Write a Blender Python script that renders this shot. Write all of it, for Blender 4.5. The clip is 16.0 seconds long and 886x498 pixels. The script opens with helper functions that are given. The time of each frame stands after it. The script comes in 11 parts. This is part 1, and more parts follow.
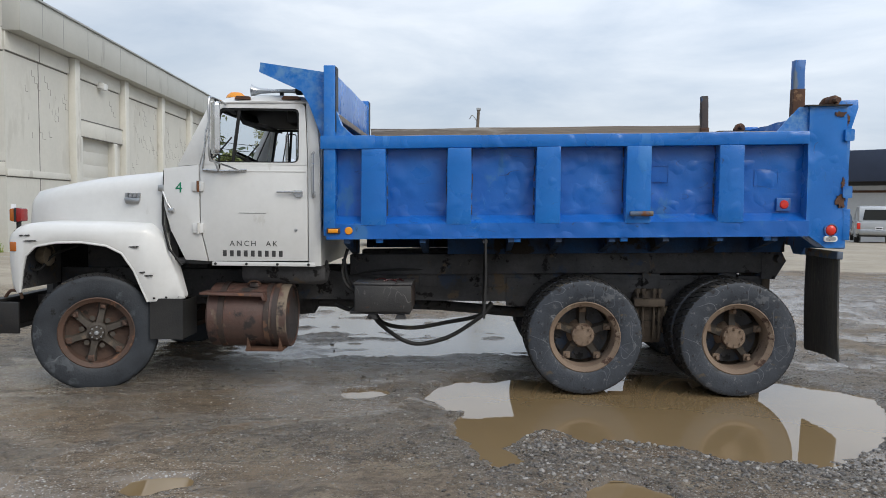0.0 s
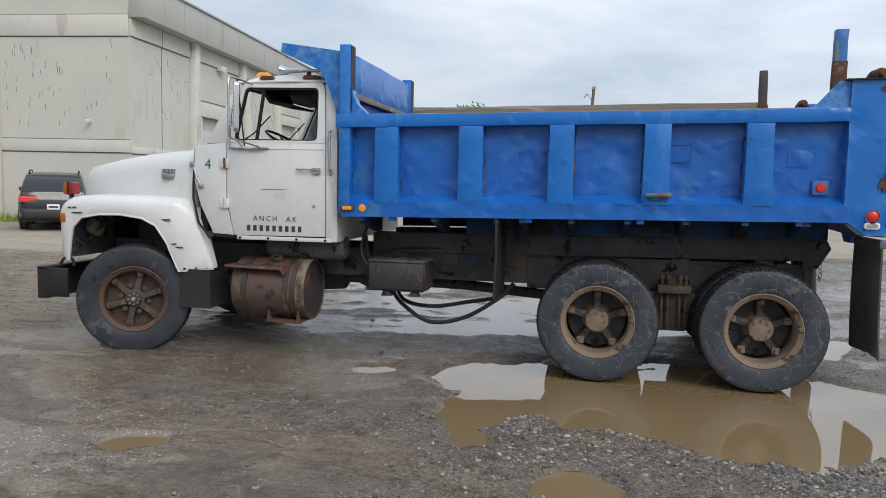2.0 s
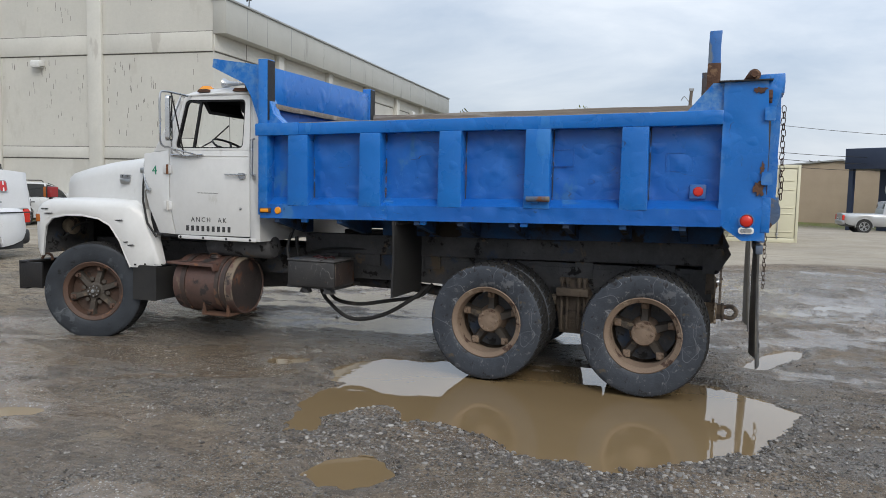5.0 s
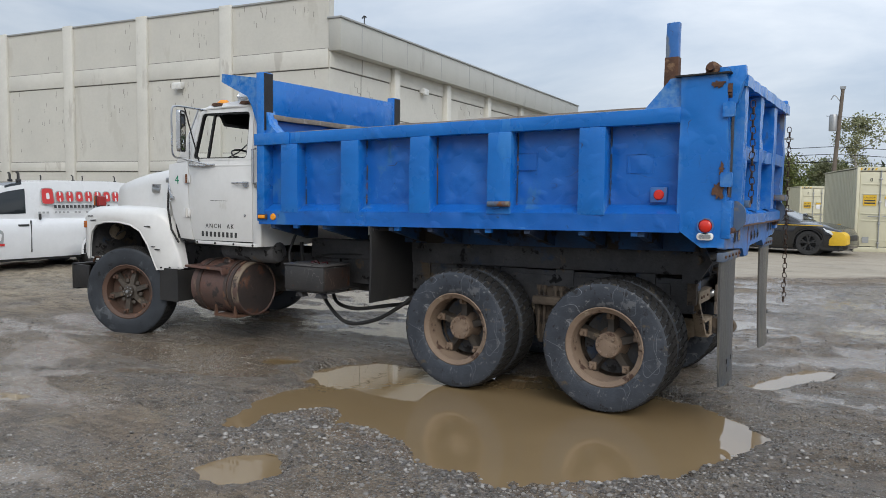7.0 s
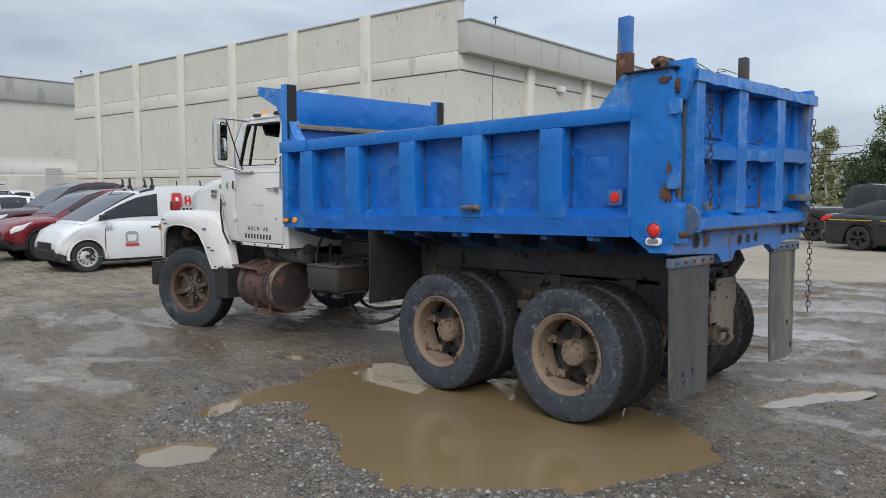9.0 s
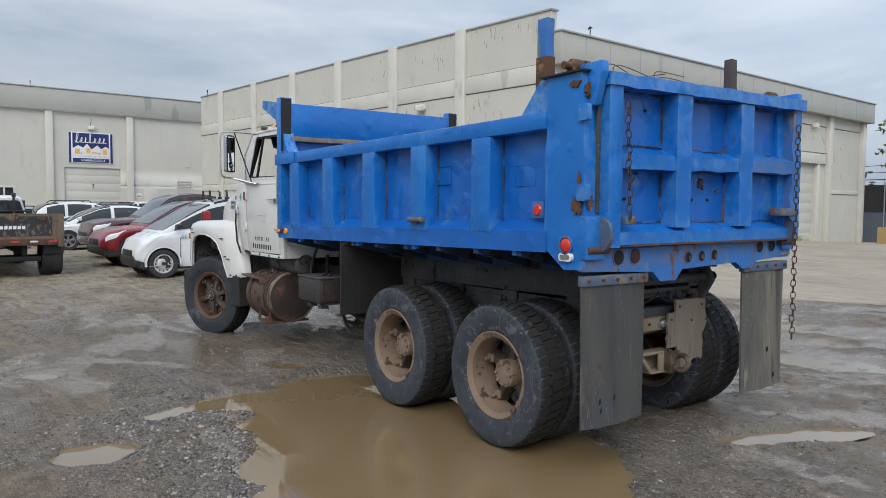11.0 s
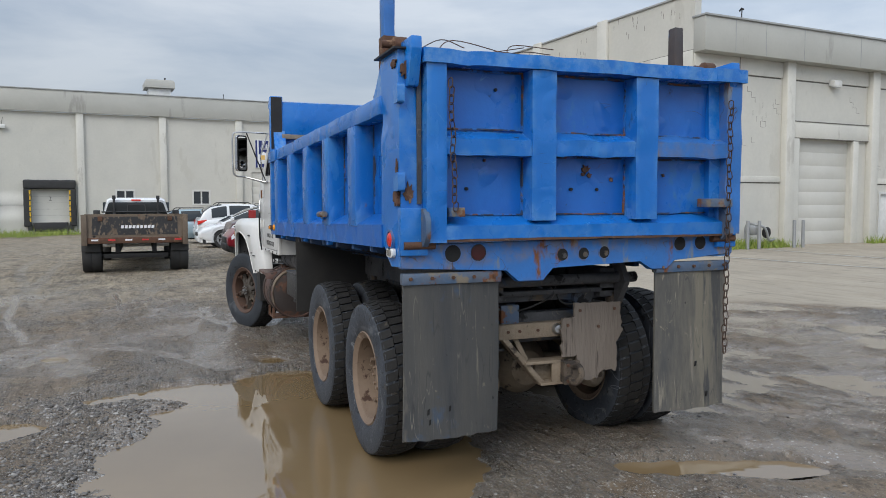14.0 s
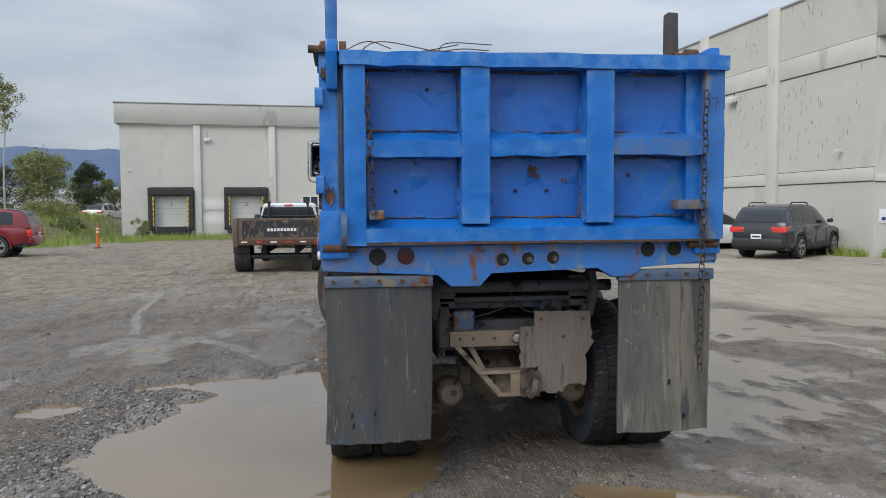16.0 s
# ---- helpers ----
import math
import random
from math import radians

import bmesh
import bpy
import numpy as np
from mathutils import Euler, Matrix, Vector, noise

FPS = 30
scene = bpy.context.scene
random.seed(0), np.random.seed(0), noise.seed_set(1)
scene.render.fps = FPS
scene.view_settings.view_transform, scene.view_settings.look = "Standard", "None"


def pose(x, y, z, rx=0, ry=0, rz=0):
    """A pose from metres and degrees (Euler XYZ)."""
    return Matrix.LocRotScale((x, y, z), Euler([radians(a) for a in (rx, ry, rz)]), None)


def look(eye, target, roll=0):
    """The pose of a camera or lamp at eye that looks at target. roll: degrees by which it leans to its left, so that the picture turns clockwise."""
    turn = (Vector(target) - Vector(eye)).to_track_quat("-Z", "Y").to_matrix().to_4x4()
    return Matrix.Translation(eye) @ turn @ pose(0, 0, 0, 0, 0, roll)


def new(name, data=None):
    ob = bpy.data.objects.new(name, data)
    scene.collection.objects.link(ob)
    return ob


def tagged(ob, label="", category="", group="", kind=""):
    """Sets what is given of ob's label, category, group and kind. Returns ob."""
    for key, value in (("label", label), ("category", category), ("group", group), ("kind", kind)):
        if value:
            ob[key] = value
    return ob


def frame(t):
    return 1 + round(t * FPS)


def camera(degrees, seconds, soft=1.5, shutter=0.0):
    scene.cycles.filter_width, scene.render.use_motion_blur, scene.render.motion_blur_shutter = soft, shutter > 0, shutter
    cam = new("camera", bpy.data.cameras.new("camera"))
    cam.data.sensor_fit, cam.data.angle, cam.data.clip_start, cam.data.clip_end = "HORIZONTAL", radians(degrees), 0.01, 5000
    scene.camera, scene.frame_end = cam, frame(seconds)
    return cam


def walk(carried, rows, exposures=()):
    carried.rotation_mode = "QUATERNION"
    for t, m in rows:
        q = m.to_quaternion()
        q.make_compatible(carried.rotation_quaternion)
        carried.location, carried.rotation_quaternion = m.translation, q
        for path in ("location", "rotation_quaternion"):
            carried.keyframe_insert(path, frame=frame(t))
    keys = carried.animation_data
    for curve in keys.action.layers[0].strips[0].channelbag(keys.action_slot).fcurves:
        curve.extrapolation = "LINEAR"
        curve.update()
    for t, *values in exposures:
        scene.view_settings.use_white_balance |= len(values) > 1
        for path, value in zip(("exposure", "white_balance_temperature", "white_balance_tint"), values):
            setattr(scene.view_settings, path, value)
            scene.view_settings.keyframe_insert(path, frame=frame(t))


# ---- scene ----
cam = camera(61.17, 16.0, soft=0.9)
PATH = [
    (0, (0.454, -0.351, 1.603), (0.397, 1.644, 1.486), 0.57),
    (0.5, (0.697, -0.318, 1.610), (0.586, 1.674, 1.467), 1.06),
    (1, (0.897, -0.264, 1.602), (0.744, 1.722, 1.417), 1.46),
    (1.5, (1.118, -0.207, 1.612), (0.785, 1.756, 1.423), 1.57),
    (2, (1.399, -0.224, 1.604), (1.018, 1.731, 1.430), 1.28),
    (2.5, (1.742, -0.250, 1.612), (1.316, 1.696, 1.441), 0.95),
    (3, (2.040, -0.200, 1.602), (1.574, 1.738, 1.437), 1.09),
    (3.5, (2.313, -0.142, 1.604), (1.806, 1.787, 1.451), 1.63),
    (4, (2.662, -0.108, 1.622), (2.107, 1.808, 1.473), 1.74),
    (4.2, (2.788, -0.093, 1.636), (2.219, 1.818, 1.481), 1.72),
    (6.3, (4.189, 0.380, 1.624), (3.226, 2.126, 1.472), 0.72),
    (6.5, (4.331, 0.489, 1.622), (3.331, 2.214, 1.473), 0.81),
    (7, (4.636, 0.656, 1.628), (3.599, 2.360, 1.479), 0.78),
    (7.5, (5.009, 0.842, 1.654), (3.897, 2.498, 1.509), 0.59),
    (8, (5.285, 1.057, 1.650), (4.117, 2.675, 1.504), 0.67),
    (8.5, (5.557, 1.297, 1.651), (4.284, 2.832, 1.505), 0.73),
    (8.7, (5.703, 1.397, 1.667), (4.378, 2.888, 1.516), 0.44),
    (10.8, (6.654, 2.604, 1.717), (5.053, 3.795, 1.586), 0.23),
    (11, (6.710, 2.713, 1.675), (5.098, 3.891, 1.553), 0.40),
    (11.5, (6.866, 3.041, 1.690), (5.221, 4.172, 1.560), 0.66),
    (12, (7.011, 3.341, 1.668), (5.331, 4.417, 1.541), 0.76),
    (12.5, (7.166, 3.658, 1.664), (5.434, 4.650, 1.535), 0.72),
    (13, (7.267, 4.000, 1.647), (5.503, 4.932, 1.515), 0.48),
    (13.5, (7.364, 4.340, 1.645), (5.564, 5.203, 1.514), 0.13),
    (14, (7.471, 4.706, 1.629), (5.617, 5.446, 1.507), -0.11),
    (14.5, (7.539, 5.054, 1.606), (5.655, 5.716, 1.490), -0.05),
    (15, (7.615, 5.396, 1.621), (5.699, 5.956, 1.508), 0.15),
    (15.5, (7.725, 5.741, 1.618), (5.767, 6.139, 1.516), 0.13),
    (16, (7.751, 6.113, 1.615), (5.771, 6.375, 1.506), -0.34),
]
walk(cam, [(t, look(eye, target, roll)) for t, eye, target, roll in PATH], [(0, 0.45, 6750, 8), (7, 0.45, 6650, 8), (16, 0.45, 6550, 8)])

# ---- world and light ----
SUN_AZ, SUN_EL = radians(138), radians(44)
world = bpy.data.worlds.new("overcast_sky")
scene.world = world
world.use_nodes = True
wn, wl = world.node_tree.nodes, world.node_tree.links
wn.clear()


def wnode(kind, **inputs):
    n = wn.new(kind)
    for k, v in inputs.items():
        n.inputs[k.replace("_", " ")].default_value = v
    return n


w_out = wn.new("ShaderNodeOutputWorld")
w_bg = wnode("ShaderNodeBackground", Strength=1.0)
w_sky = wn.new("ShaderNodeTexSky")
w_sky.sky_type, w_sky.sun_disc = "NISHITA", False
w_sky.sun_elevation, w_sky.sun_rotation = SUN_EL, SUN_AZ
w_sky.air_density, w_sky.dust_density = 1.2, 2.5
w_dim = wn.new("ShaderNodeVectorMath")
w_dim.operation = "SCALE"
w_dim.inputs["Scale"].default_value = 0.10
wl.new(w_sky.outputs["Color"], w_dim.inputs[0])
w_tc = wn.new("ShaderNodeTexCoord")
w_map = wn.new("ShaderNodeMapping")
w_map.inputs["Scale"].default_value = (1.0, 1.0, 3.6)
w_map.inputs["Rotation"].default_value = (0.05, 0.08, 0.6)
wl.new(w_tc.outputs["Generated"], w_map.inputs["Vector"])
w_n = wnode("ShaderNodeTexNoise", Scale=2.6, Detail=8.0, Roughness=0.56, Distortion=0.35)
wl.new(w_map.outputs["Vector"], w_n.inputs["Vector"])
w_ramp = wn.new("ShaderNodeValToRGB")
w_ramp.color_ramp.elements[0].position, w_ramp.color_ramp.elements[0].color = 0.33, (0.41, 0.495, 0.64, 1)
w_ramp.color_ramp.elements[1].position, w_ramp.color_ramp.elements[1].color = 0.66, (0.695, 0.75, 0.85, 1)
wl.new(w_n.outputs["Fac"], w_ramp.inputs["Fac"])
# the cloud deck is thinner and brighter on the sun's side, heavier opposite
w_dot = wn.new("ShaderNodeVectorMath")
w_dot.operation = "DOT_PRODUCT"
w_dot.inputs[1].default_value = (0.80, 0.35, 0.10)
wl.new(w_tc.outputs["Generated"], w_dot.inputs[0])
w_rng = wn.new("ShaderNodeMapRange")
for k, v in (("From Min", -1.0), ("From Max", 1.0), ("To Min", 0.58), ("To Max", 1.12)):
    w_rng.inputs[k].default_value = v
wl.new(w_dot.outputs["Value"], w_rng.inputs["Value"])
# an overcast sky is brighter overhead than near the horizon
w_sep = wn.new("ShaderNodeSeparateXYZ")
wl.new(w_tc.outputs["Generated"], w_sep.inputs[0])
w_zen = wn.new("ShaderNodeMapRange")
for k, v in (("From Min", 0.0), ("From Max", 1.0), ("To Min", 0.84), ("To Max", 1.75)):
    w_zen.inputs[k].default_value = v
wl.new(w_sep.outputs["Z"], w_zen.inputs["Value"])
w_both = wn.new("ShaderNodeMath")
w_both.operation = "MULTIPLY"
wl.new(w_zen.outputs["Result"], w_both.inputs[0])
w_mul = wn.new("ShaderNodeVectorMath")
w_mul.operation = "SCALE"
wl.new(w_ramp.outputs["Color"], w_mul.inputs[0])
wl.new(w_rng.outputs["Result"], w_both.inputs[1])
wl.new(w_both.outputs[0], w_mul.inputs["Scale"])
w_mix = wn.new("ShaderNodeMix")
w_mix.data_type = "RGBA"
w_mix.inputs["Factor"].default_value = 0.86
wl.new(w_dim.outputs[0], w_mix.inputs["A"])
wl.new(w_mul.outputs[0], w_mix.inputs["B"])
wl.new(w_mix.outputs["Result"], w_bg.inputs["Color"])
wl.new(w_bg.outputs["Background"], w_out.inputs["Surface"])

sun = new("sun", bpy.data.lights.new("sun", "SUN"))
sun.data.energy, sun.data.angle, sun.data.color = 1.25, radians(36), (1.0, 0.95, 0.88)
sun.matrix_world = look((40 * math.sin(SUN_AZ), 40 * math.cos(SUN_AZ), 32), (0, 0, 0))

# ---- helpers of this scene ----
rnd = random.Random(7)


def mat(name, c1, c2=None, scale=3.0, rough=0.6, metal=0.0, bump=0.0, bscale=60.0, spots=(), rvar=0.08, coat=0.0, fine=0.25, spec=0.5, stretch=(1, 1, 1), lines=(), dents=None, edge=None):
    """A surface with two scales of variation. spots: (colour, noise scale, threshold, roughness, stretch) laid over one another.
    lines: (colour, noise scale, width, share) for thin wandering scratches; dents: (depth, noise scale) for broad soft relief."""
    m = bpy.data.materials.new(name)
    m.use_nodes = True
    n, l = m.node_tree.nodes, m.node_tree.links
    b = n["Principled BSDF"]
    c2 = c2 or tuple(min(1, v * 0.75) for v in c1)
    tc = n.new("ShaderNodeTexCoord")

    def noise_fac(sc, detail, st=(1, 1, 1), off=0.0):
        mp = n.new("ShaderNodeMapping")
        mp.inputs["Scale"].default_value = st
        mp.inputs["Location"].default_value = (off, off * 1.7, off * 0.3)
        l.new(tc.outputs["Object"], mp.inputs["Vector"])
        t = n.new("ShaderNodeTexNoise")
        t.inputs["Scale"].default_value, t.inputs["Detail"].default_value, t.inputs["Roughness"].default_value = sc, detail, 0.62
        l.new(mp.outputs["Vector"], t.inputs["Vector"])
        return t.outputs["Fac"]

    def ramp(fac, lo, hi):
        r = n.new("ShaderNodeMapRange")
        r.inputs["From Min"].default_value, r.inputs["From Max"].default_value = lo, hi
        l.new(fac, r.inputs["Value"])
        return r.outputs["Result"]

    def mixc(fac, a, bb):
        x = n.new("ShaderNodeMix")
        x.data_type = "RGBA"
        l.new(fac, x.inputs["Factor"])
        for sock, v in (("A", a), ("B", bb)):
            if isinstance(v, tuple):
                x.inputs[sock].default_value = (*v, 1)
            else:
                l.new(v, x.inputs[sock])
        return x.outputs["Result"]

    def mixf(fac, a, bb):
        x = n.new("ShaderNodeMix")
        l.new(fac, x.inputs["Factor"])
        for sock, v in (("A", a), ("B", bb)):
            if isinstance(v, (int, float)):
                x.inputs[sock].default_value = v
            else:
                l.new(v, x.inputs[sock])
        return x.outputs["Result"]

    big = noise_fac(scale, 5, stretch)
    small = noise_fac(scale * 14, 4, stretch, 3.1)
    col = mixc(ramp(big, 0.3, 0.7), c1, c2)
    darker = tuple(v * 0.72 for v in c2)
    f = n.new("ShaderNodeMath")
    f.operation = "MULTIPLY"
    f.inputs[1].default_value = fine
    l.new(ramp(small, 0.4, 0.75), f.inputs[0])
    col = mixc(f.outputs[0], col, darker)
    ro = mixf(big, max(0.02, rough - rvar), min(1, rough + rvar))
    me = metal
    for i, (sc_col, sc, th, sr, st) in enumerate(spots):
        k = ramp(noise_fac(sc, 8, st, 5.3 + 7 * i), th, th + 0.05)
        col = mixc(k, col, sc_col)
        ro = mixf(k, ro, sr)
        if metal:
            me = mixf(k, me, 0.0)
    for i, (sc_col, sc, wd, share, st) in enumerate(lines):
        f0 = noise_fac(sc, 1.5, st, 11.7 + 3 * i)
        d = n.new("ShaderNodeMath")
        d.operation = "SUBTRACT"
        d.inputs[1].default_value = 0.5
        l.new(f0, d.inputs[0])
        a = n.new("ShaderNodeMath")
        a.operation = "ABSOLUTE"
        l.new(d.outputs[0], a.inputs[0])
        k = n.new("ShaderNodeMath")
        k.operation = "MULTIPLY"
        l.new(ramp(a.outputs[0], wd, wd * 0.3), k.inputs[0])
        l.new(ramp(noise_fac(sc * 0.7, 3, (1, 1, 1), 31.0 + 5 * i), 1 - share, 1 - share + 0.12), k.inputs[1])
        col = mixc(k.outputs[0], col, sc_col)
    if edge:
        # paint rubbed thin along the corners
        geo = n.new("ShaderNodeNewGeometry")
        k = n.new("ShaderNodeMath")
        k.operation = "MULTIPLY"
        l.new(ramp(geo.outputs["Pointiness"], 0.545, 0.66), k.inputs[0])
        l.new(ramp(noise_fac(11.0, 6, (1, 1, 1), 41.0), 0.42, 0.62), k.inputs[1])
        col = mixc(k.outputs[0], col, edge)
    l.new(col, b.inputs["Base Color"])
    l.new(ro, b.inputs["Roughness"])
    if isinstance(me, (int, float)):
        b.inputs["Metallic"].default_value = me
    else:
        l.new(me, b.inputs["Metallic"])
    b.inputs["Coat Weight"].default_value = coat
    b.inputs["Coat Roughness"].default_value = 0.12
    b.inputs["Specular IOR Level"].default_value = spec
    if bump:
        bp = n.new("ShaderNodeBump")
        bp.inputs["Strength"].default_value = 1.0
        bp.inputs["Distance"].default_value = bump
        l.new(noise_fac(bscale, 5, stretch, 1.3), bp.inputs["Height"])
        if dents:
            b2 = n.new("ShaderNodeBump")
            b2.inputs["Distance"].default_value = dents[0]
            l.new(ramp(noise_fac(dents[1], 1.0, (1, 1, 1), 8.8), 0.56, 0.82), b2.inputs["Height"])
            l.new(b2.outputs["Normal"], bp.inputs["Normal"])
        l.new(bp.outputs["Normal"], b.inputs["Normal"])
    return m


def glow(name, col, strength):
    m = bpy.data.materials.new(name)
    m.use_nodes = True
    b = m.node_tree.nodes["Principled BSDF"]
    b.inputs["Base Color"].default_value = (*col, 1)
    b.inputs["Emission Color"].default_value = (*col, 1)
    b.inputs["Emission Strength"].default_value = strength
    return m


def lens(name, col, rough=0.15, trans=0.0, ior=1.45):
    m = bpy.data.materials.new(name)
    m.use_nodes = True
    b = m.node_tree.nodes["Principled BSDF"]
    b.inputs["Base Color"].default_value = (*col, 1)
    b.inputs["Roughness"].default_value = rough
    b.inputs["Transmission Weight"].default_value = trans
    b.inputs["IOR"].default_value = ior
    b.inputs["Coat Weight"].default_value = 0.3
    return m


RUST, MUD = (0.16, 0.065, 0.03), (0.17, 0.13, 0.09)
M = {}
SCUFF, CHIP = (0.020, 0.180, 0.52), (0.045, 0.03, 0.024)
M["blue"] = mat("blue_paint", (0.006, 0.158, 0.535), (0.006, 0.124, 0.445), 1.2, 0.27, 0, 0.0010, 40.0,
                [(SCUFF, 2.6, 0.62, 0.5, (1, 1, 0.4)), ((0.024, 0.080, 0.19), 9.0, 0.68, 0.75, (1, 1, 0.35)), (RUST, 9.0, 0.725, 0.9, (1, 1, 0.6)), (CHIP, 34.0, 0.73, 0.9, (1, 1, 0.6))], 0.1, fine=0.12,
                lines=[((0.07, 0.25, 0.56), 6.0, 0.0035, 0.42, (1, 1, 1)), (CHIP, 7.0, 0.004, 0.42, (0.5, 0.5, 1))], dents=(0.009, 5.0), edge=(0.10, 0.25, 0.50))
M["blue_sheet"] = mat("dented_blue_sheet", (0.007, 0.130, 0.48), (0.006, 0.095, 0.385), 1.4, 0.30, 0, 0.0012, 32.0,
                      [((0.03, 0.145, 0.38), 3.2, 0.61, 0.55, (1, 1, 0.6)), ((0.020, 0.060, 0.14), 8.0, 0.655, 0.8, (1, 1, 1.6)), (RUST, 10.0, 0.71, 0.9, (1, 1, 1)), (CHIP, 28.0, 0.715, 0.9, (1.6, 1.6, 0.5))], 0.1, fine=0.15,
                      lines=[((0.06, 0.21, 0.48), 5.0, 0.0035, 0.42, (1, 1, 1)), (CHIP, 5.0, 0.005, 0.45, (0.4, 0.4, 1.4))], dents=(0.010, 6.0))
M["blue_worn"] = mat("worn_blue_paint", (0.025, 0.165, 0.50), (0.03, 0.13, 0.38), 3.0, 0.45, 0, 0.002, 26.0,
                     [((0.15, 0.19, 0.24), 5.0, 0.57, 0.7, (1, 1, 0.3)), (RUST, 5.0, 0.60, 0.9, (1, 1, 0.4)), ((0.23, 0.17, 0.12), 8.0, 0.64, 0.9, (1, 1, 0.3)), (CHIP, 22.0, 0.68, 0.9, (1, 1, 0.5))], 0.1,
                     lines=[(CHIP, 6.0, 0.006, 0.5, (1, 1, 1))], dents=(0.003, 6.0), edge=(0.17, 0.14, 0.11))
# seam colour of rust and grime that also paints contact shade
M["seam"] = mat("seam_grime_and_shade", (0.022, 0.055, 0.13), (0.035, 0.032, 0.035), 5.0, 0.8, 0, 0.003, 40, [((0.016, 0.135, 0.43), 7.0, 0.50, 0.5, (1, 1, 1)), (RUST, 6.0, 0.55, 0.9, (1, 1, 1)), ((0.20, 0.13, 0.08), 9.0, 0.62, 0.9, (1, 1, 1))])
# body blue with underside shade painted in, and grime spots over it
M["under_blue"] = mat("grimy_shaded_blue_underside", (0.020, 0.075, 0.19), (0.035, 0.042, 0.058), 3.0, 0.75, 0, 0.004, 40, [((0.03, 0.025, 0.02), 4.0, 0.55, 0.9, (1, 1, 1))], spec=0.22)
M["grime"] = mat("grimy_frame_steel", (0.100, 0.098, 0.100), (0.042, 0.042, 0.045), 2.6, 0.7, 0, 0.008, 30, [((0.125, 0.098, 0.072), 4.0, 0.60, 0.95, (1, 1, 1)), ((0.045, 0.062, 0.095), 3.0, 0.60, 0.7, (1, 1, 1)), ((0.014, 0.013, 0.013), 7.0, 0.585, 0.9, (1, 1, 1)), ((0.17, 0.155, 0.135), 24.0, 0.67, 0.9, (1, 1, 1))], spec=0.35, lines=[((0.15, 0.13, 0.11), 7.0, 0.006, 0.45, (1, 1, 1))])
M["mudbrown"] = mat("mud_stained_bracket", (0.125, 0.098, 0.073), (0.075, 0.058, 0.045), 6.0, 0.9, 0, 0.01, 30, [((0.035, 0.028, 0.024), 6.0, 0.58, 0.9, (1, 1, 1))])
M["postrust"] = mat("rusty_blue_post", (0.075, 0.052, 0.042), (0.055, 0.055, 0.062), 4.0, 0.75, 0, 0.006, 30, [((0.03, 0.085, 0.19), 4.0, 0.55, 0.6, (1, 1, 0.4)), (RUST, 6.0, 0.60, 0.9, (1, 1, 0.5))])
M["mudsteel"] = mat("mud_caked_steel", (0.285, 0.228, 0.165), (0.20, 0.155, 0.11), 5.0, 0.9, 0, 0.01, 30, [((0.04, 0.03, 0.025), 6.0, 0.6, 0.9, (1, 1, 1))])
M["white"] = mat("white_paint", (0.70, 0.70, 0.69), (0.60, 0.60, 0.59), 1.4, 0.32, 0, 0.0, 40,
                 [((0.50, 0.49, 0.46), 2.4, 0.62, 0.45, (1, 1, 0.5)), ((0.06, 0.05, 0.045), 9.0, 0.755, 0.8, (0.35, 1, 2.0))], 0.06, 0.25, 0.12)
M["rustwhite"] = mat("rust_bitten_white", (0.66, 0.65, 0.63), (0.5, 0.48, 0.45), 3.0, 0.5, 0, 0.002, 40, [(RUST, 5.0, 0.53, 0.9, (1, 1, 1))])
M["black"] = mat("black_rubber", (0.018, 0.018, 0.019), (0.03, 0.029, 0.028), 6.0, 0.6, 0, 0.002, 60, [((0.07, 0.06, 0.05), 5.0, 0.64, 0.9, (1, 1, 0.3))], spec=0.4)
M["blacksteel"] = mat("black_painted_steel", (0.02, 0.02, 0.022), (0.032, 0.03, 0.028), 5.0, 0.5, 0, 0.003, 40, [(RUST, 7.0, 0.67, 0.9, (1, 1, 1))], spec=0.25)
SCRAPE = (0.20, 0.21, 0.23)
M["tyre"] = mat("weathered_tyre_rubber", (0.022, 0.027, 0.036), (0.052, 0.060, 0.075), 4.0, 0.55, 0, 0.003, 50,
                [((0.090, 0.096, 0.106), 9.0, 0.585, 0.75, (1, 1, 1)), ((0.10, 0.082, 0.060), 7.0, 0.64, 0.95, (1, 1, 1)), ((0.13, 0.135, 0.14), 26.0, 0.62, 0.8, (1, 1, 1)), ((0.016, 0.016, 0.018), 15.0, 0.60, 0.6, (1, 1, 1))],
                lines=[(SCRAPE, 1.9, 0.0020, 0.50, (1.8, 1, 0.6)), (SCRAPE, 2.1, 0.0020, 0.50, (0.6, 1, 1.8)), (SCRAPE, 1.5, 0.0016, 0.50, (1.3, 1, 1.2)), ((0.12, 0.13, 0.145), 2.7, 0.0034, 0.6, (1.0, 1, 0.8))], spec=0.4)
M["tyrefront"] = mat("dark_tyre_rubber", (0.020, 0.023, 0.028), (0.042, 0.048, 0.057), 2.6, 0.55, 0, 0.003, 50,
                     [((0.068, 0.075, 0.084), 5.0, 0.60, 0.75, (1, 1, 1)), ((0.085, 0.072, 0.055), 3.0, 0.66, 0.95, (1, 1, 1)), ((0.012, 0.012, 0.013), 8.0, 0.62, 0.6, (1, 1, 1))],
                     lines=[((0.11, 0.12, 0.13), 2.6, 0.004, 0.5, (1, 1, 1))], spec=0.3)
M["tread"] = mat("tyre_tread_rubber", (0.018, 0.018, 0.019), (0.030, 0.029, 0.028), 9.0, 0.7, 0, 0.004, 50, [((0.10, 0.085, 0.065), 6.0, 0.63, 0.95, (1, 1, 1))], spec=0.22)
